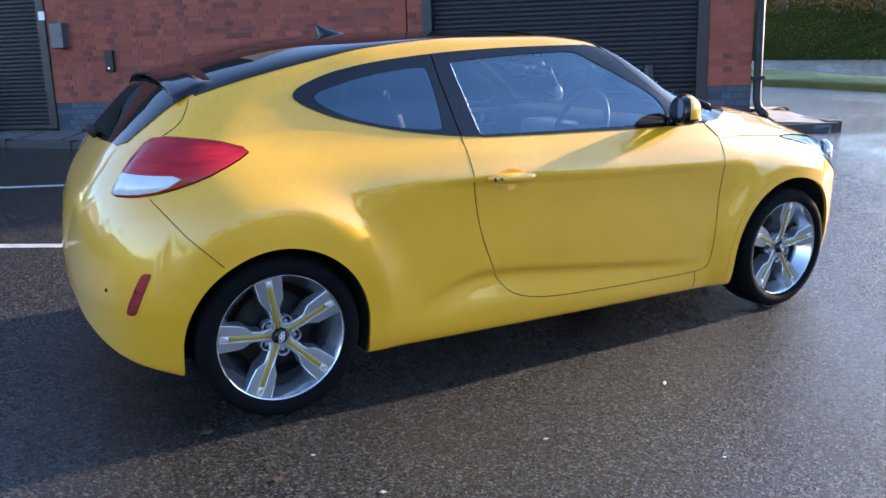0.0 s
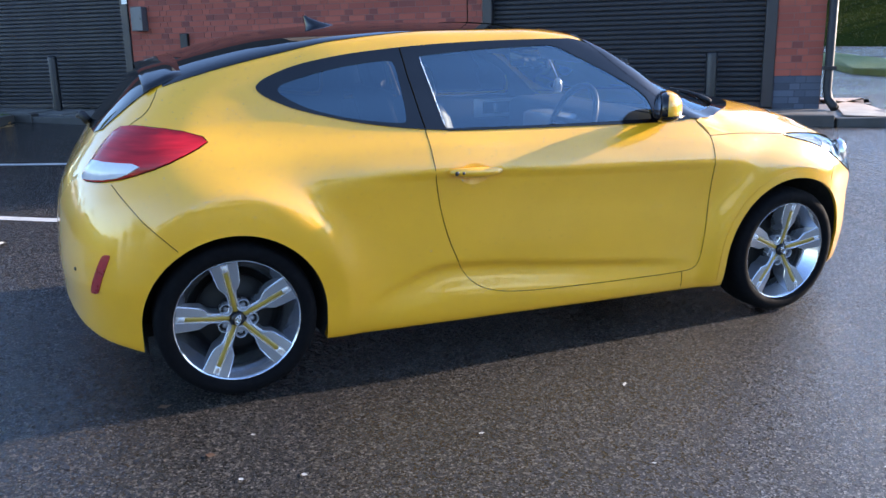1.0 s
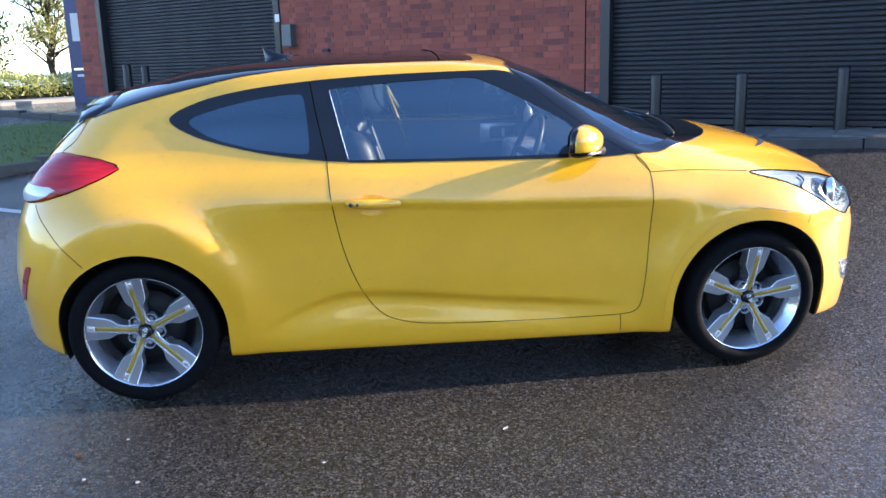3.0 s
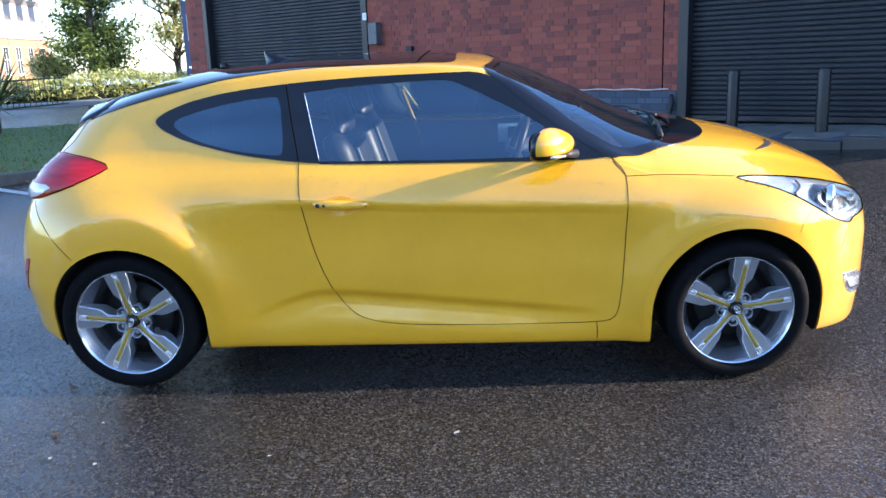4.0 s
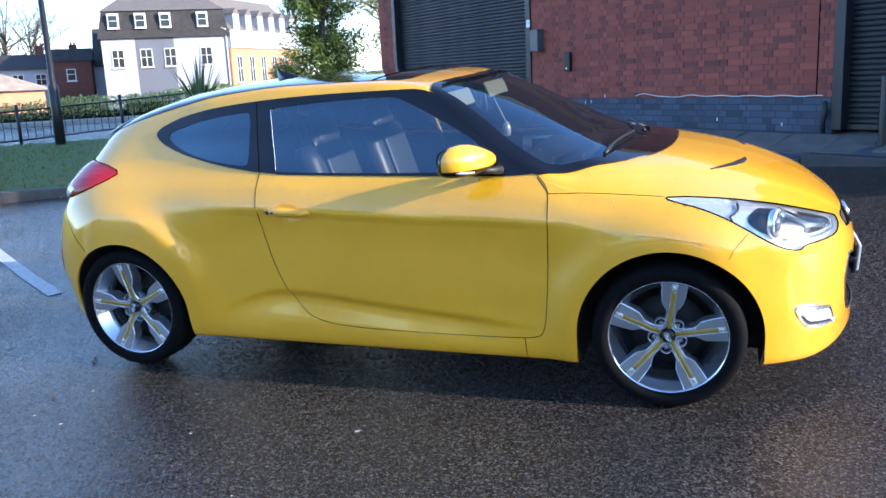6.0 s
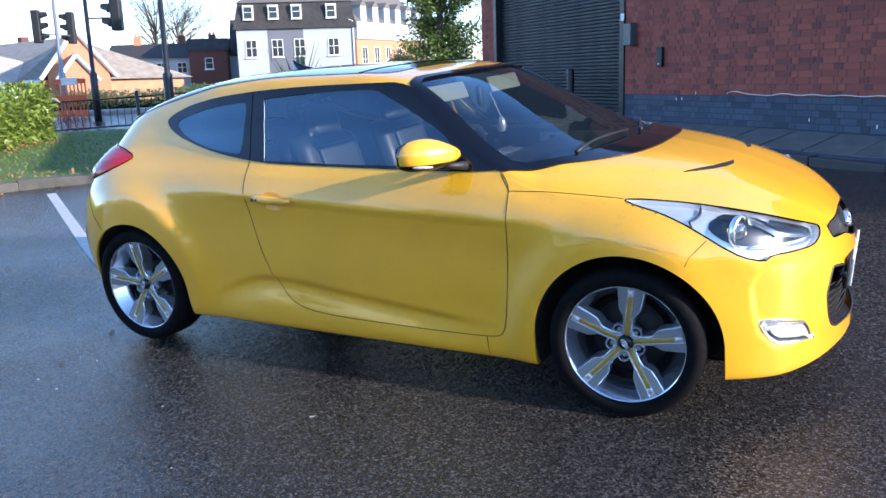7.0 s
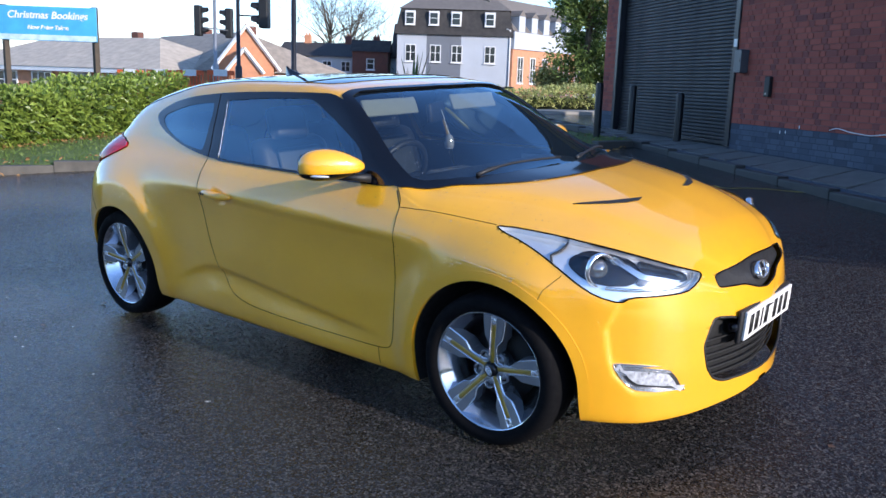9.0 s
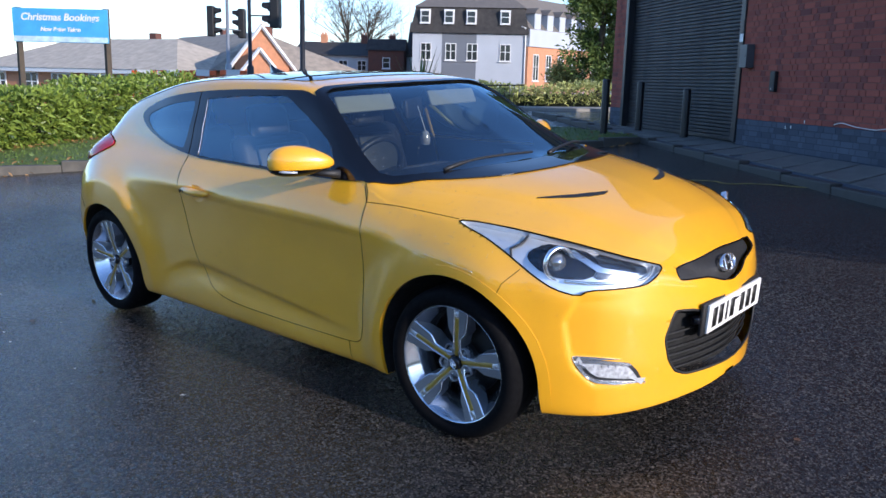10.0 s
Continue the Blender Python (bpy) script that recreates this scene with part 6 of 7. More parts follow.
def yucca(x, y):
    t = thing("yucca", "spiky green yucca plant growing on the lawn", "plant", Matrix.Translation((x, y, ground_z(x, y) + .09)))
    part("trunk", tube(bmesh.new(), [(0, 0, -.05), (.02, .01, .22), (0, 0, .42)], [.07, .06, .05], 10), BARK, t)
    rnd = random.Random(5)
    bm = bmesh.new()
    for k in range(70):
        a, e = rnd.uniform(0, 2 * math.pi), rnd.uniform(0.05, 1.45)
        L = rnd.uniform(.75, 1.25)
        d = Vector((math.cos(a) * math.cos(e), math.sin(a) * math.cos(e), math.sin(e)))
        s = Vector((-math.sin(a), math.cos(a), 0))
        o = Vector((0, 0, rnd.uniform(.30, .44)))
        rows = []
        for i in range(5):
            q = i / 4
            c = o + d * L * q + Vector((0, 0, -.22 * L * q * q * math.cos(e)))
            w = .028 * (1 - q) ** .7 + .001
            rows.append((bm.verts.new(c - s * w), bm.verts.new(c + Vector((0, 0, -.006))), bm.verts.new(c + s * w)))
        for p, r in zip(rows, rows[1:]):
            bm.faces.new((p[0], p[1], r[1], r[0]))
            bm.faces.new((p[1], p[2], r[2], r[1]))
    part("leaves", bm, SPIKE_LEAF, t)
    return t


yucca(-5.75, 8.1)


def limb(bm, a, b, r0, r1, rnd, n=5, wob=0.08):
    pts = [a.lerp(b, i / n) + Vector((rnd.gauss(0, 1), rnd.gauss(0, 1), 0)) * wob * (0 < i < n) for i in range(n + 1)]
    tube(bm, pts, [r0 + (r1 - r0) * i / n for i in range(n + 1)], 6)
    return pts


def conifer(x, y, h, w, seed):
    rnd = random.Random(seed)
    z0 = ground_z(x, y)
    t = thing("conifer", "tall dense dark green conifer across the road", "tree", Matrix.Translation((x, y, z0)))
    bm = bmesh.new()
    limb(bm, Vector((0, 0, -.1)), Vector((0, 0, h * .95)), .16, .02, rnd, 7, 0.03)
    spots = []
    for k in range(130):
        q = rnd.uniform(0.04, 0.97)
        a = rnd.uniform(0, 2 * math.pi)
        r = w * (1 - q) ** 0.55 * rnd.uniform(.55, 1.05)
        tip = Vector((math.cos(a) * r, math.sin(a) * r, q * h + .35 * r))
        if k < 60:
            limb(bm, Vector((0, 0, q * h)), tip, .03, .006, rnd, 3, .02)
        for _ in range(230):
            p = Vector((0, 0, q * h)).lerp(tip, rnd.uniform(.25, 1.05)) + Vector((rnd.gauss(0, .13), rnd.gauss(0, .13), rnd.gauss(0, .18)))
            spots.append((p, (math.cos(a) * .5, math.sin(a) * .5, .9)))
    part("trunk", bm, BARK, t)
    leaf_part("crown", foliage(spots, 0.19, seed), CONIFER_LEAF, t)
    return t


conifer(-11.25, 23.8, 8.8, 1.5, 31)


def broad_tree(name, x, y, h, r, mat, label, seed, leaves=3500, size=.18, bare=False, low=0.35):
    rnd = random.Random(seed)
    t = thing(name, label, "tree", Matrix.Translation((x, y, ground_z(x, y))))
    bm = bmesh.new()
    limb(bm, Vector((0, 0, -.2)), Vector((0, 0, h * .55)), .05 * h * .35 + .03, .05 * h * .18 + .01, rnd, 5, .05)
    spots = []
    for k in range(26):
        q = rnd.uniform(low, .6)
        a = rnd.uniform(0, 2 * math.pi)
        e = rnd.uniform(.25, 1.3)
        L = r * rnd.uniform(.7, 1.25)
        o = Vector((0, 0, h * q))
        tip = o + Vector((math.cos(a) * math.cos(e) * L, math.sin(a) * math.cos(e) * L, math.sin(e) * L * h / (2.2 * r)))
        limb(bm, o, tip, .02 * h * .25 + .015, .008, rnd, 4, .06)
        for _ in range(9 if bare else 4):
            b = o.lerp(tip, rnd.uniform(.4, 1))
            c = b + Vector((rnd.gauss(0, 1), rnd.gauss(0, 1), abs(rnd.gauss(0, 1)) + .4)).normalized() * L * .42
            limb(bm, b, c, .012 if bare else .01, .004, rnd, 3, .04)
            if bare:
                for _ in range(4):
                    limb(bm, b.lerp(c, .6), c + Vector((rnd.gauss(0, .25), rnd.gauss(0, .25), rnd.gauss(.1, .2))) * L * .35, .007, .003, rnd, 2, .02)
            for _ in range(int(leaves / 104)):
                spots.append((c + Vector((rnd.gauss(0, .16), rnd.gauss(0, .16), rnd.gauss(0, .14))) * L, (0, 0, .6)))
    part("trunk", bm, BARK, t)
    if not bare:
        leaf_part("crown", foliage(spots, size, seed), mat, t)
    return t


for i, (x, y, h, r) in enumerate(((-8.7, 24.8, 5.0, 1.7), (-6.6, 25.6, 4.2, 1.6), (-4.4, 26.2, 3.0, 1.4), (-2.4, 24.5, 2.6, 1.2))):
    broad_tree("shrub_tree", x, y, h, r, PALE_LEAF, "golden autumn shrub across the road", 50 + i, 6500, .17, low=.12)
broad_tree("bare_shrub", -12.9, 24.0, .95, .85, PALE_LEAF, "thin brown shrub by the far hedge", 61, 3200, .14, low=.12)
for i, (x, y, h) in enumerate(((-54, 51, 10.5), (-53, 52.6, 9.5), (-52, 96, 15))):
    broad_tree("bare_tree", x, y, h, 4.0, None, "leafless tree behind the roofs", 70 + i, bare=True)
broad_tree("bare_tree", -52, 14, 6.5, 2.5, None, "leafless tree behind the bungalow", 77, bare=True)

# ---- street furniture ----
GREY_STEEL = plain("galvanised_steel", (0.30, 0.31, 0.32), 0.45, 0.6)


def railing(points, h):
    """Pedestrian guard rail with posts and upright bars."""
    r = thing("guard_rail", "black steel pedestrian guard rail beside the road", "railing")
    for (x0, y0), (x1, y1) in zip(points, points[1:]):
        a, b = Vector((x0, y0, ground_z(x0, y0))), Vector((x1, y1, ground_z(x1, y1)))
        d = (b - a).length
        part("post", tube(bmesh.new(), [a - Vector((0, 0, .1)), a + Vector((0, 0, h + .12))], .032, 8), BOLLARD, r)
        for q in (.12, h):
            part("rail", tube(bmesh.new(), [a + Vector((0, 0, q)), b + Vector((0, 0, q))], .017, 6), BOLLARD, r)
        n = int(d / .13)
        for k in range(1, n):
            p = a.lerp(b, k / n)
            part("bar", tube(bmesh.new(), [p + Vector((0, 0, .12)), p + Vector((0, 0, h))], .009, 4), BOLLARD, r)
    return r


railing([(-14.6, 4.0), (-12.9, 5.4), (-11.2, 6.7), (-9.7, 8.0), (-8.75, 9.7), (-8.0, 11.6), (-7.2, 13.4)], .66)


def column(name, x, y, h, r, mat, label, cat):
    c = thing(name, label, cat)
    z = ground_z(x, y)
    part("pole", tube(bmesh.new(), [(x, y, z - .2), (x, y, z + 1.1), (x, y, z + 1.14), (x, y, z + h)], [r * 1.7, r * 1.7, r, r * .75], 14), mat, c)
    part("base_plate", tube(bmesh.new(), [(x, y, z - .02), (x, y, z + .02)], r * 2.6, 14), mat, c)
    return c


column("lamp_column", -8.25, 7.45, 7.0, .052, BOLLARD, "tall black lamp column on the lawn edge", "lamp post")


def signal_head(x, y, z, turn, parent, s=1.0):
    """A three-light signal head with hoods."""
    m = Matrix.Translation((x, y, z)) @ pose(0, 0, 0, 0, 0, turn) @ Matrix.Diagonal((s, s, s, 1))
    h = part("signal_head", boxed(-.10, .10, -.13, .13, -.42, .42, bevel=0.03), BLACK_TRIM, parent, "black signal head", smooth=False)
    h.matrix_world = m
    for k, q in enumerate((-.27, 0, .27)):
        bm = bmesh.new()
        ring = []
        for e, rr in ((.10, .105), (.27, .10)):
            ring.append([bm.verts.new((e - (.07 if e > .2 and math.sin(a) < -.2 else 0), rr * math.cos(a), q + rr * math.sin(a))) for a in (2 * math.pi * i / 18 for i in range(18))])
        for i in range(18):
            if math.sin(2 * math.pi * i / 18) > -.6:
                bm.faces.new((ring[0][i], ring[0][(i + 1) % 18], ring[1][(i + 1) % 18], ring[1][i]))
        part("hood", bm, BLACK_TRIM, h)
        part("lens", lathe(bmesh.new(), [(.0005, .118), (.06, .112), (.098, .10)], pose(0, 0, 0, 0, 90, 0) @ Matrix.Translation((-q, 0, 0)), 18), plain("unlit_lens", (0.06, 0.05, 0.045), .2), h)
    return h


for name, x, y, h, mat, heads in (("traffic_light", -14.9, 10.4, 3.6, GREY_STEEL, ((-15.35, 10.2, 2.80, 40, .95), (-15.35, 11.2, 2.80, 220, .95))), ("traffic_light", -12.5, 9.35, 4.6, BOLLARD, ((-12.0, 9.75, 3.0, 215, 1.15),))):
    tl = column(name, x, y, h, .05, mat, "traffic signal pole with black heads", "traffic light")
    for hx, hy, hz, turn, s in heads:
        signal_head(hx, hy, hz, turn, tl, s)
        part("arm", tube(bmesh.new(), [(x, y, hz - .2), (hx, hy, hz - .2)], .02, 6), mat, tl)

BARRIER = thing("barrier", "orange and white plastic roadworks barrier row", "barrier")
for k in range(4):
    a = Vector((-17.3, 8.9)).lerp(Vector((-13.5, 10.7)), k / 4.6)
    ang = math.degrees(math.atan2(1.8, 3.8))
    z = ground_z(a.x, a.y)
    m = Matrix.Translation((a.x, a.y, z)) @ pose(0, 0, 0, 0, 0, ang)
    panel = part("panel", boxed(0, .80, -.02, .02, .46, .58, bevel=.008), ORANGE, BARRIER, smooth=False)
    panel.matrix_world = m
    for zz in (.08, .86):
        part("rail", boxed(0, .80, -.02, .02, zz, zz + .12, bevel=.008), ORANGE, panel, smooth=False)
    for i in range(9):
        part("bar", boxed(.01 + i * .095, .035 + i * .095, -.012, .012, .0, .92), ORANGE, panel, smooth=False)
    ob = part("reflective_board", boxed(.2, .6, -.03, -.022, .83, 1.0), WHITE, BARRIER, smooth=False)
    ob.matrix_world = m

# the banner board over the hedge
SIGN = thing("banner_sign", "blue festive banner board on two dark posts behind the hedge", "sign")
sl, sr = Vector((-12.36, 3.76)), Vector((-11.0, 4.96))
ang = math.degrees(math.atan2((sr - sl).y, (sr - sl).x))
mid = (sl + sr) / 2
BOARD_AT = Matrix.Translation((mid.x, mid.y, 2.24)) @ pose(0, 0, 0, 0, 0, ang)
L = (sr - sl).length / 2
ob = part("board", boxed(-L, L, -.02, .02, -.33, .30, bevel=0.006), SIGN_BLUE, SIGN, "blue printed board", smooth=False)
ob.matrix_world = BOARD_AT
ob = part("pale_band", boxed(-L + .01, L - .01, -.024, -.021, -.32, -.22), plain("snow_print", (0.55, 0.75, 0.85), 0.5, vary=0.4, scale=6), SIGN, smooth=False)
ob.matrix_world = BOARD_AT
for txt, size, zz in (("Christmas Bookings", .185, .08), ("Now Being Taken", .105, -.12)):
    cu = bpy.data.curves.new("lettering", "FONT")
    cu.body, cu.size, cu.extrude, cu.align_x, cu.shear, cu.offset = txt, size, .002, "CENTER", .2, .004
    ob = new("lettering", cu)
    ob.data.materials.append(WHITE)
    ob.parent = SIGN
    ob.matrix_world = BOARD_AT @ Matrix.Translation((0, -.026, zz)) @ pose(0, 0, 0, 90)
for p in (sl + (sr - sl) * .01, sr - (sr - sl) * .06):
    part("post", boxed(p.x - .05, p.x + .05, p.y - .05 + .08, p.y + .05 + .08, ground_z(*p) - .1, 2.56, bevel=0.01), BARK, SIGN, smooth=False)

# totem by the side road
TOTEM = thing("totem_sign", "tall navy totem sign with a pale blue disc", "sign")
TA = Matrix.Translation((-4.98, 15.5, ground_z(-4.98, 15.5))) @ pose(0, 0, 0, 0, 0, -12)
for nm, bm, mat in (("panel", boxed(-.30, .30, -.06, .06, -.1, 3.0, bevel=0.02), SIGN_NAVY), ("edge", boxed(.305, .40, -.05, .05, -.1, 2.9, bevel=0.01), WHITE), ("notice", boxed(-.17, .17, -.066, -.061, 1.35, 1.95), WHITE), ("text_bar", boxed(-.22, .22, -.066, -.061, .72, .77), SILVER), ("text_bar", boxed(-.15, .15, -.066, -.061, .58, .63), WHITE), ("text_bar", boxed(-.22, .22, -.066, -.061, 2.25, 2.30), SILVER), ("disc", lathe(bmesh.new(), [(.0005, .075), (.22, .075), (.24, .06), (.24, 0)], pose(0, 0, 2.72) @ pose(0, 0, 0, 90), 32), SIGN_BLUE)):
    ob = part(nm, bm, mat, TOTEM, smooth=False)
    ob.matrix_world = TA


# ---- houses ----
def frame_m(a, b, z=0.0):
    """x from a to b, y away behind."""
    d = (Vector(b) - Vector(a)).normalized()
    return Matrix(((d.x, -d.y, 0, a[0]), (d.y, d.x, 0, a[1]), (0, 0, 1, z), (0, 0, 0, 1)))


def window(parent, m, x, z, w, h, y=0.0, bars=1, mat=None):
    """A framed window set on a facade: frame, pane, sill and glazing bars."""
    t = .07
    o, n = [(x - w / 2, z), (x + w / 2, z), (x + w / 2, z + h), (x - w / 2, z + h)], [(x - w / 2 + t, z + t), (x + w / 2 - t, z + t), (x + w / 2 - t, z + h - t), (x - w / 2 + t, z + h - t)]
    f = bmesh.new()
    of, nf, ob_, nb = ([f.verts.new((q[0], yy, q[1])) for q in lp] for lp, yy in ((o, y - .06), (n, y - .06), (o, y + .02), (n, y + .02)))
    for i in range(4):
        k = (i + 1) % 4
        f.faces.new((of[i], of[k], nf[k], nf[i]))
        f.faces.new((of[k], of[i], ob_[i], ob_[k]))
        f.faces.new((nf[i], nf[k], nb[k], nb[i]))
    ob = part("window", f, WHITE_FRAME, parent, smooth=False)
    ob.matrix_world = m
    spots = [boxed(c - .035, c + .035, y - .05, y + .01, z + t, z + h - t) for c in (x - w / 2 + w * (k + 1) / (bars + 1) for k in range(bars))] + [boxed(x - w / 2 + t, x + w / 2 - t, y - .048, y + .008, z + h * .52, z + h * .52 + .05)]
    for bar in spots:
        g = part("glazing_bar", bar, WHITE_FRAME, ob, smooth=False)
        g.matrix_world = m
    p = part("pane", boxed(x - w / 2 + .03, x + w / 2 - .03, y - .025, y - .005, z + .03, z + h - .03), DARK_PANE, ob, smooth=False)
    p.matrix_world = m
    s = part("sill", boxed(x - w / 2 - .08, x + w / 2 + .08, y - .14, y, z - .09, z - .005), WHITE_FRAME, ob, smooth=False)
    s.matrix_world = m


def prism(bm, x0, x1, y0, y1, z0, z1, inset=0.0):
    """A pitched roof with its ridge along x, hipped by inset."""
    ym = (y0 + y1) / 2
    vs = [bm.verts.new(c) for c in ((x0, y0, z0), (x1, y0, z0), (x1, y1, z0), (x0, y1, z0), (x0 + inset, ym, z1), (x1 - inset, ym, z1))]
    for f in ((0, 1, 5, 4), (2, 3, 4, 5), (1, 2, 5), (3, 0, 4), (3, 2, 1, 0)):
        bm.faces.new([vs[k] for k in f])
    return bm


# the houses across the road, brought in towards the car park
NEARER = Matrix.Translation((4.07, -3.69, 0.9)) @ Matrix.Scale(0.57, 4) @ Matrix.Translation((-4.07, 3.69, -1.35))
HA, HB = (-51.1, 57.4), (-42.2, 63.7)
HM = NEARER @ frame_m(HA, HB)
HW = (Vector(HB) - Vector(HA)).length
HOUSE = thing("house", "white and grey rendered house with a dark slate mansard roof", "house")
for a, b, mat in ((0, .26, RENDER_WHITE), (.26, .565, RENDER_GREY), (.565, 1.0, RENDER_WHITE)):
    ob = part("wall", boxed(HW * a, HW * b - .003, 0, 8, -1.5, 6.7), mat, HOUSE, smooth=False)
    ob.matrix_world = HM
bm = bmesh.new()
lo, hi = [bm.verts.new(c) for c in ((-.25, -.25, 6.70), (HW + .25, -.25, 6.70), (HW + .25, 8.25, 6.70), (-.25, 8.25, 6.70))], [bm.verts.new(c) for c in ((.25, .35, 9.1), (HW - .25, .35, 9.1), (HW - .25, 7.6, 9.1), (.25, 7.6, 9.1))]
for i in range(4):
    bm.faces.new((lo[i], lo[(i + 1) % 4], hi[(i + 1) % 4], hi[i]))
bm.faces.new(lo[::-1])
ROOF = part("roof", bm, SLATE, HOUSE, "dark slate mansard", smooth=False)
ROOF.matrix_world = HM
ob = part("upper_roof", prism(bmesh.new(), .1, HW - .1, .2, 7.8, 9.1, 11.2, 2.6), SLATE_PALE, ROOF, smooth=False)
ob.matrix_world = HM
for q in (.11, .32, .515, .81):
    window(HOUSE, HM, HW * q, 7.6, .85, 1.15, -.12, 0)
    ob = part("dormer", boxed(HW * q - .5, HW * q + .5, -.06, .45, 7.5, 8.87), WHITE_FRAME, HOUSE, smooth=False)
    ob.matrix_world = HM
for q in (.12, .34, .53, .82):
    window(HOUSE, HM, HW * q, 4.15, 1.05, 1.6, -.005, 1)
window(HOUSE, HM, HW * .82, .95, 1.2, 1.1, -.005, 1)
ob = part("drainpipe", tube(bmesh.new(), [(HW - .5, -.08, 7.4), (HW - .1, -.08, 7.3), (HW - .1, -.08, 0)], .06, 6), WHITE_FRAME, HOUSE)
ob.matrix_world = HM

WM = NEARER @ frame_m((-42.15, 64.0), (-42.7, 78.5))
WING = thing("brick_house", "sunlit orange brick terrace with white windows and dormers", "house")
ob = part("wall", boxed(0, 14.5, .01, 7, -1.5, 5.6), BRICK_ORANGE, WING, smooth=False)
ob.matrix_world = WM
ob = part("cornice", boxed(-.05, 14.5, -.15, 7, 5.603, 7.2), RENDER_WHITE, WING, smooth=False)
ob.matrix_world = WM
ob = part("roof", prism(bmesh.new(), 0, 14.5, -.1, 7, 7.203, 10.6), SLATE_PALE, WING, smooth=False)
ob.matrix_world = WM
for k in range(6):
    x = 1.4 + 2.3 * k
    window(WING, WM, x, 2.4, 1.0, 2.5, 0, 1)
    ob = part("dormer", boxed(x - .55, x + .55, -.05, 2.0, 7.21, 8.7), RENDER_WHITE, WING, smooth=False)
    ob.matrix_world = WM
    ob = part("dormer_roof", prism(bmesh.new(), -.1, 2.0, -.65, .65, 8.705, 9.25), SLATE_PALE, WING, smooth=False)
    ob.matrix_world = WM @ Matrix.Translation((x, 0, 0)) @ pose(0, 0, 0, 0, 0, 90)

TM = NEARER @ frame_m((-66.6, 55.7), (-54.5, 64.3))
TERRACE = thing("terrace", "low terrace of houses with dark slate roofs", "house")
ob = part("wall", boxed(0, 14.7, 0, 7, -1.5, 4.55), RENDER_WHITE, TERRACE, smooth=False)
ob.matrix_world = TM
ob = part("roof", prism(bmesh.new(), -.3, 15.0, -.4, 7.4, 4.553, 6.1), SLATE, TERRACE, smooth=False)
ob.matrix_world = TM
ob = part("brick_end", boxed(8.3, 12.0, -2.2, -.01, -1.5, 5.1), BROWN_BRICK, TERRACE, smooth=False)
ob.matrix_world = TM
ob = part("brick_end_roof", prism(bmesh.new(), 8.1, 12.2, -2.4, .0, 5.103, 6.3), SLATE, TERRACE, smooth=False)
ob.matrix_world = TM
for x in (1.2, 3.0, 5.2, 7.2):
    window(TERRACE, TM, x, 3.0, 1.0, 1.1, -.005, 1)
window(TERRACE, TM, 10.2, 3.3, .8, 1.1, -2.205, 0)
for x, mat in ((2.0, BRICK_ORANGE), (6.5, BROWN_BRICK), (9.6, BROWN_BRICK)):
    ob = part("chimney", boxed(x, x + .7, 3.2, 3.8, 5.4, 6.9, bevel=0.03), mat, TERRACE, smooth=False)
    ob.matrix_world = TM
    for dx in (.2, .5):
        ob = part("chimney_pot", tube(bmesh.new(), [(x + dx, 3.5, 6.88), (x + dx, 3.5, 7.15)], [.11, .09], 8), BRICK_ORANGE, TERRACE)
        ob.matrix_world = TM
for k, x in enumerate((.4, 2.6, 4.4)):
    ob = part("porch", prism(bmesh.new(), 0, 1.5, -1.2, -.01, 2.9, 3.9 - .2 * k), (SLATE, BRICK_ORANGE, RENDER_WHITE)[k], TERRACE, smooth=False)
    ob.matrix_world = TM @ Matrix.Translation((x, 0, 0))
ob = part("side_roof", prism(bmesh.new(), 12.0, 15.4, -.6, 6, 4.56, 8.3), SLATE, TERRACE, "steep dark slate roof", smooth=False)
ob.matrix_world = TM

BUNGALOW = thing("bungalow", "long brick bungalow with brown tiled hipped roofs and two gables", "house")


def wing(a, b, depth, eave, ridge, inset, tile, courses):
    """A brick wing under a hipped roof with its tile courses and a white fascia."""
    m = frame_m(a, b)
    n = (Vector(b) - Vector(a)).length
    w = part("wall", boxed(0, n, .3, depth - .3, -2, eave - .05), BRICK_ORANGE, BUNGALOW, smooth=False)
    f = part("fascia", boxed(-.25, n + .25, -.06, .06, eave - .22, eave - .01), WHITE_FRAME, BUNGALOW, smooth=False)
    r = part("roof", prism(bmesh.new(), -.3, n + .3, -.1, depth + .1, eave, ridge, inset), tile, BUNGALOW, "brown roof tiles", smooth=False)
    h = (depth + .2) / 2
    pitch = math.atan2(ridge - eave, h)
    for k in range(courses):
        q = (k + .4) / courses
        c = part("tile_course", boxed(-.28 + inset * q, n + .28 - inset * q, 0, h / courses * 1.02, .005, .03 + .006 * (k % 3)), tile, r, smooth=False)
        c.matrix_world = m @ Matrix.Translation((0, -.1 + h * q, eave + (ridge - eave) * q)) @ pose(0, 0, 0, math.degrees(pitch) - 3.0)
    for x0 in (inset - .3, n + .3 - inset):
        c = part("ridge_tile", tube(bmesh.new(), [(-.3 if x0 < n / 2 else n + .3, -.1, eave + .02), (x0, depth / 2, ridge + .02)], .07, 6), SLATE, r)
        c.matrix_world = m
    for o in (w, f, r):
        o.matrix_world = m
    return m, n


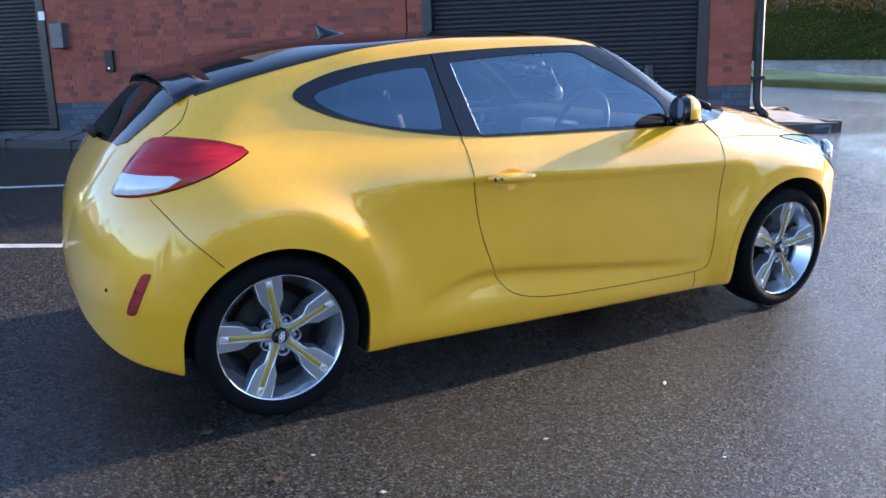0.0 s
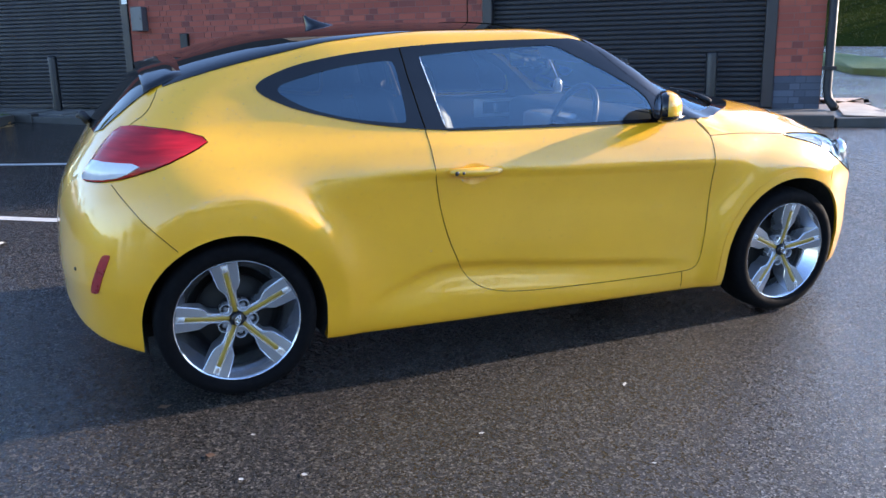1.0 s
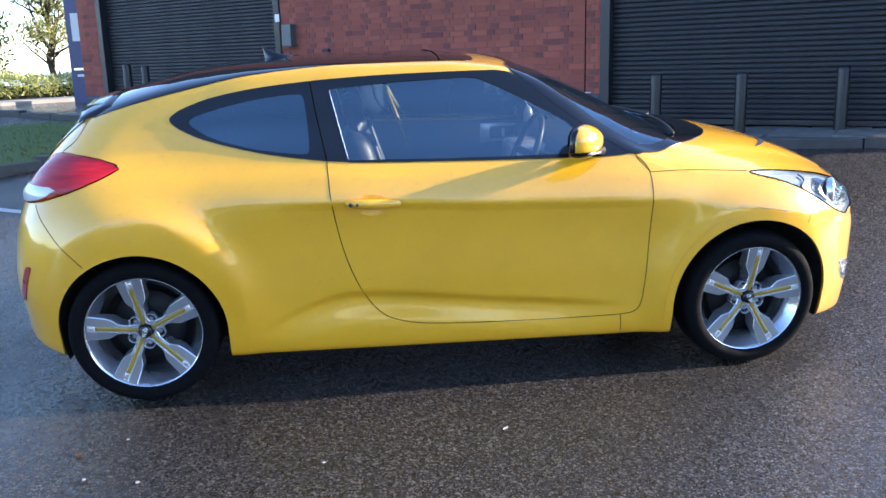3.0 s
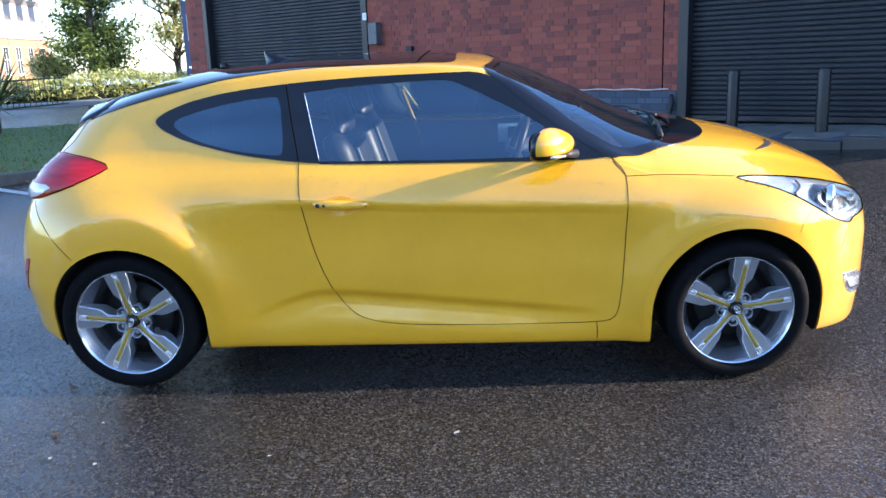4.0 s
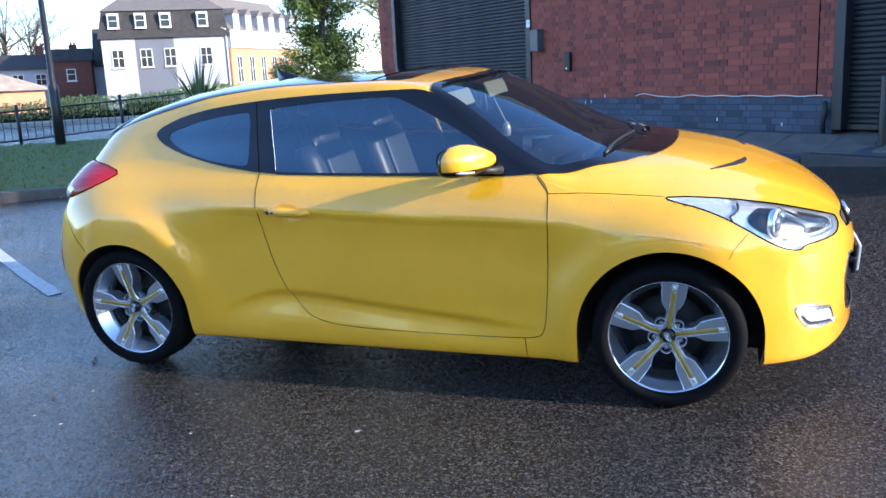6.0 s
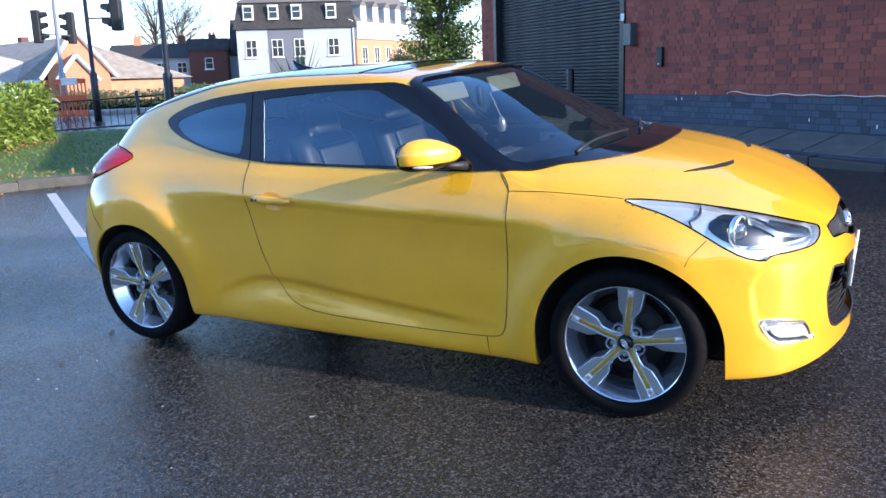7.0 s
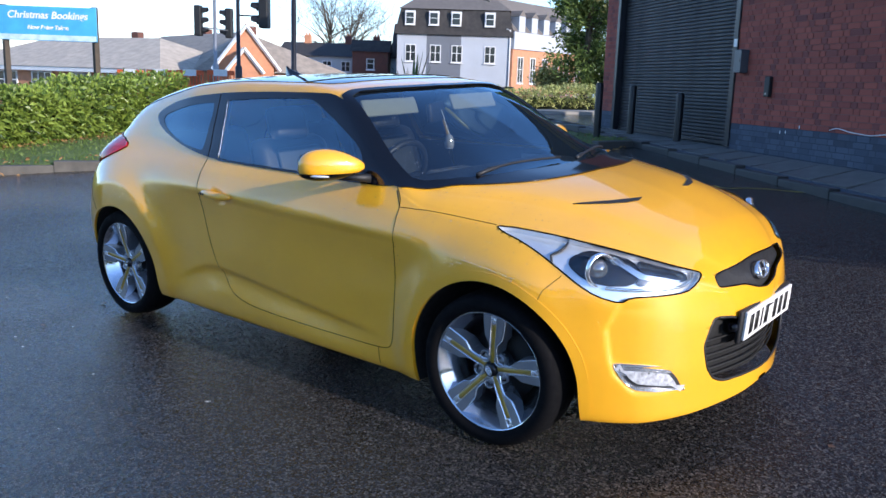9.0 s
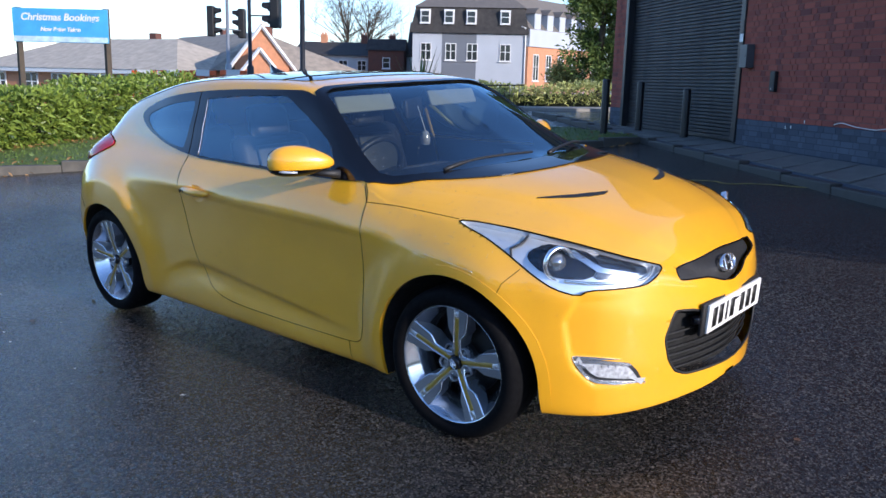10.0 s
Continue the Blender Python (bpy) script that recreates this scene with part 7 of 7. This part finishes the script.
def gable(a, b, depth, eave, apex, overhang):
    """A brick gable end with white bargeboards under a tiled roof."""
    m = frame_m(a, b)
    n = (Vector(b) - Vector(a)).length
    bm = bmesh.new()
    lo = [(0, 0, -2), (n, 0, -2), (n, 0, eave), (n / 2, 0, apex), (0, 0, eave)]
    p, q = [bm.verts.new(c) for c in lo], [bm.verts.new((c[0], depth, c[2])) for c in lo]
    bm.faces.new(p)
    bm.faces.new(q[::-1])
    for i in range(5):
        bm.faces.new((p[i], q[i], q[(i + 1) % 5], p[(i + 1) % 5]))
    bmesh.ops.recalc_face_normals(bm, faces=bm.faces)
    g = part("gable_end", bm, BRICK_ORANGE, BUNGALOW, "sunlit orange brick gable", smooth=False)
    g.matrix_world = m
    drop = (apex - eave) * overhang / (n / 2)
    for x0 in (-overhang, n + overhang):
        bm = bmesh.new()
        tube(bm, [(x0, -.1, eave - drop + .05), (n / 2, -.1, apex + .08)], .085, 4)
        o = part("bargeboard", bm, WHITE_FRAME, g, "white bargeboard", smooth=False)
        o.matrix_world = m
        bm = bmesh.new()
        vs = [bm.verts.new(c) for c in ((x0, -.05, eave - drop + .08), (n / 2, -.05, apex + .10), (n / 2, depth, apex + .10), (x0, depth, eave - drop + .08))]
        bm.faces.new(vs)
        r = bmesh.ops.extrude_face_region(bm, geom=bm.faces[:])
        for v in [e for e in r["geom"] if isinstance(e, bmesh.types.BMVert)]:
            v.co.z += .10
        bmesh.ops.recalc_face_normals(bm, faces=bm.faces)
        o = part("gable_roof", bm, TILE, g, smooth=False)
        o.matrix_world = m


FRONT_WING, fl = wing((-46.1, 15.2), (-31.1, 18.7), 8.0, 1.55, 3.20, 4.0, TILE_SUNLIT, 12)
BACK_WING, bl = wing((-50.8, 25.0), (-31.6, 21.0), 9.0, 1.60, 3.80, 4.0, TILE, 16)
for x in (2.0, 4.6, 7.2, 10.0, 12.6):
    window(BUNGALOW, FRONT_WING, x, .25, 1.5, 1.05, .295, 2)
for x in (12.5, 15.5, 18.0):
    window(BUNGALOW, BACK_WING, x, .25, 1.5, 1.05, .295, 2)
for m, x, y, z in ((FRONT_WING, 9.0, 4.6, 3.0), (BACK_WING, 9.0, 5.0, 3.6), (BACK_WING, 15.0, 5.0, 3.6)):
    ob = part("chimney", boxed(x, x + .5, y, y + .45, z, z + .55, bevel=0.03), BROWN_BRICK, BUNGALOW, smooth=False)
    ob.matrix_world = m
gable((-27.55, 19.58), (-26.08, 21.51), 8.0, 1.95, 3.52, .28)
gable((-26.47, 19.36), (-25.70, 20.38), 1.6, 1.70, 2.48, .20)

# low brick garden wall before the houses
GARDEN = frame_m((-40, 40), (-30, 47))
ob = part("garden_wall", boxed(-10, 9.5, -.15, .15, -2.0, 1.95, bevel=0.02), BROWN_BRICK, smooth=False)
ob.matrix_world = GARDEN
tagged(ob, "low brown brick garden wall", "wall", kind="structure")
FENCE = thing("panel_fence", "pale grey timber fence panels before the garden wall", "fence")
PALE_TIMBER = plain("pale_timber", (0.36, 0.37, 0.39), 0.85, vary=0.4, scale=4)
for k in range(13):
    x = -8.5 + 1.35 * k
    ob = part("panel", boxed(x + .06, x + 1.29, -1.02, -.98, -1.0, 1.45 + .04 * math.sin(k * 2.0), bevel=0.01), PALE_TIMBER, FENCE, smooth=False)
    ob.matrix_world = GARDEN
    ob = part("post", boxed(x - .06, x + .055, -1.07, -.95, -1.0, 1.58, bevel=0.01), WHITE_FRAME, FENCE, smooth=False)
    ob.matrix_world = GARDEN

# ---- beyond the building's end: verge, road and wooded bank ----
tagged(part("verge", flat([(15.0, 12.4), (12.36, 7.87), (12.72, 5.48), (13.6, 2), (15, -3), (17.2, -3), (15.7, 3), (15.1, 7.1), (16.05, 11.14), (17.6, 13.5)], .10, .3, 2.0), GRASS), "narrow grass verge between roads", "verge", kind="structure")


def bank_z(x, y):
    """Height of the bank's surface."""
    w = (y - 22) / 70
    u = max(0, (x - 31.0 + 4 * w * w - 2.0 * w) / 45)
    return ground_z(x, min(y, 60)) - .12 + 7.0 * u ** 0.8 + .35 * math.sin(x * .4 + y * .23) * u


def rough_turf():
    m = Mat("rough_turf")
    n = m.noise(0.25, 5, 0.65)
    fine = m.noise(9, 5, 0.75)
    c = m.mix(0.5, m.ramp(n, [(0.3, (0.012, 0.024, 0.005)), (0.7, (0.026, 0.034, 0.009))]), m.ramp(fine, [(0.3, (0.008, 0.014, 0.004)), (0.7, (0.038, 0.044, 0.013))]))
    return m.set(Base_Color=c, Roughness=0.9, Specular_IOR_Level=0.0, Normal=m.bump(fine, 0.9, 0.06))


bm = bmesh.new()
bmesh.ops.create_grid(bm, x_segments=60, y_segments=80, size=1.0)
for v in bm.verts:
    u, w = (v.co.x + 1) / 2, v.co.y
    x = 31.0 + 45 * u - 4 * w * w + 2.0 * w
    y = 22 + 70 * w
    v.co = Vector((x, y, bank_z(x, y)))
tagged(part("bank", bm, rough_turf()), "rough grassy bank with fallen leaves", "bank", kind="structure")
WOOD_LEAF = leaf_mat("autumn_leaves", (0.03, 0.035, 0.008), (0.11, 0.10, 0.022), .7)
rnd = random.Random(90)
for k in range(24):
    y = 8 + 56 * k / 24 + rnd.uniform(-1.5, 1.5)
    x = 43.0 + (y - 27) * .25 + (k % 3) * 3.6 + rnd.uniform(0, 2.4)
    t = broad_tree("wood_tree", x, y, rnd.uniform(8, 11), 3.4, WOOD_LEAF, "autumn tree in the wood on the bank", 100 + k, 2200, .34, low=.14)
    t.location.z = bank_z(x, y) - .1
rnd = random.Random(95)
spots = []
for _ in range(16000):
    y = rnd.uniform(4, 60)
    x = 31.4 + (y - 22) * .03 + 15 * rnd.random() + (y - 27) * .12
    spots.append((Vector((x, y, bank_z(x, y) - .02)), (0, 0, .8)))
me = foliage(spots, .17, 96, "blade")
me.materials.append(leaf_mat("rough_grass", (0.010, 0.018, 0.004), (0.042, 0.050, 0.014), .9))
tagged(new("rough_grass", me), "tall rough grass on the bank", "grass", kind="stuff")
rnd = random.Random(97)
spots = []
for k in range(90):
    y = rnd.uniform(5, 62)
    x = 42.0 + (y - 27) * .25 + rnd.uniform(0, 9)
    r = rnd.uniform(.5, 1.3)
    for _ in range(140):
        d = Vector((rnd.gauss(0, .6), rnd.gauss(0, .6), abs(rnd.gauss(0, .6))))
        spots.append((Vector((x, y, bank_z(x, y))) + d * r, tuple(d * .7)))
me = foliage(spots, .22, 98)
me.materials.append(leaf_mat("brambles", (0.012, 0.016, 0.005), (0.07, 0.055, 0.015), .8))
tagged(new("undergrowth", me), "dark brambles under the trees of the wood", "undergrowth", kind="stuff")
# wood behind the camera, for what the paint and glass mirror
rnd = random.Random(130)
for k in range(9):
    x, y = -26 + 9 * k, -34 - 5 * math.sin(k * 1.7)
    broad_tree("park_tree", x, y, rnd.uniform(6, 9), 3.2, None, "leafless tree beyond the car park", 140 + k, bare=True)

tagged(part("park_verge", flat([(-40, -19), (-10, -20.5), (20, -20), (48, -17), (48, -40), (-40, -40)], .10, .3, 4.0), GRASS), "grass beyond the car park", "verge", kind="structure")
for k in range(13):
    x, y = -34 + 6.1 * k + rnd.uniform(-1, 1), -24 - 3 * math.sin(k * 2.3)
    broad_tree("park_shrub", x, y, rnd.uniform(3.6, 6.2), 2.4, PARK_LEAF, "dark evergreen shrub beyond the car park", 160 + k, 2600, .36, low=.08)

# ---- bricks, laid last ----
BRICK_L, BRICK_H, COURSE = 0.215, 0.065, 0.075
proto = {}
for nm, mat in (("red", BRICK_RED), ("blue", BRICK_BLUE)):
    for half in (False, True):
        bm = boxed(0, BRICK_L if not half else .1025, -.0045, .03, 0, BRICK_H, bevel=0.003)
        me = bpy.data.meshes.new("brick")
        bm.to_mesh(me)
        bm.free()
        me.materials.append(mat)
        proto[nm, half] = me
for half in (False, True):
    me = proto["red", half].copy()
    me.materials[0] = BRICK_DARK
    proto["dark", half] = me
rest = {"red": bmesh.new(), "blue": bmesh.new(), "dark": bmesh.new()}
count = 0
rnd = random.Random(7)
for a, b in ((WALL_L + .004, OPENINGS[0][0] - .004), (OPENINGS[0][1] + .004, OPENINGS[1][0] - .004), (OPENINGS[1][1] + .004, WALL_R - .004)):
    for c in range(38):
        z = 0.565 + c * COURSE
        x, k = a - (0.169 if c % 2 else 0.0), c
        while x < b - .03:
            # stretchers and headers in turn
            head = k % 2 == 1
            k += 1
            length = 0.1025 if head else BRICK_L
            kind = "blue" if z < PLINTH - .03 else ("dark" if rnd.random() < (0.34 if head else 0.05) else "red")
            x0, x1 = max(a, x), min(b, x + length)
            if x1 - x0 > .02:
                d = rnd.uniform(-.0012, .0012)
                if -3.9 < x0 < -.5 and .6 < z < 2.35 and x1 - x0 > length - .002 and count < 300 and c % 3 == 0:
                    ob = new("brick", proto[kind, head])
                    ob.parent = FRONT_WALL
                    ob.location = (x0, d, z)
                    count += 1
                else:
                    box(rest[kind], x0, x1, -.0045 + d, .03, z, z + BRICK_H)
            x += length + .010
for kind, mat in (("red", BRICK_RED), ("blue", BRICK_BLUE), ("dark", BRICK_DARK)):
    ob = part("brickwork", rest[kind], mat, FRONT_WALL, smooth=False)
    tagged(ob, kind="stuff")
for a, b in ((WALL_L, OPENINGS[0][0]), (OPENINGS[0][1], OPENINGS[1][0]), (OPENINGS[1][1], WALL_R)):
    part("plinth_joint", boxed(a + .004, b - .004, -.0022, .002, .4, PLINTH + .004), MORTAR_DARK, FRONT_WALL, smooth=False)
ob = part("upper_brickwork", boxed(WALL_L + .004, WALL_R - .004, -.006, -.001, 3.52, TOPZ - .01), BRICK_RED, FRONT_WALL, smooth=False)
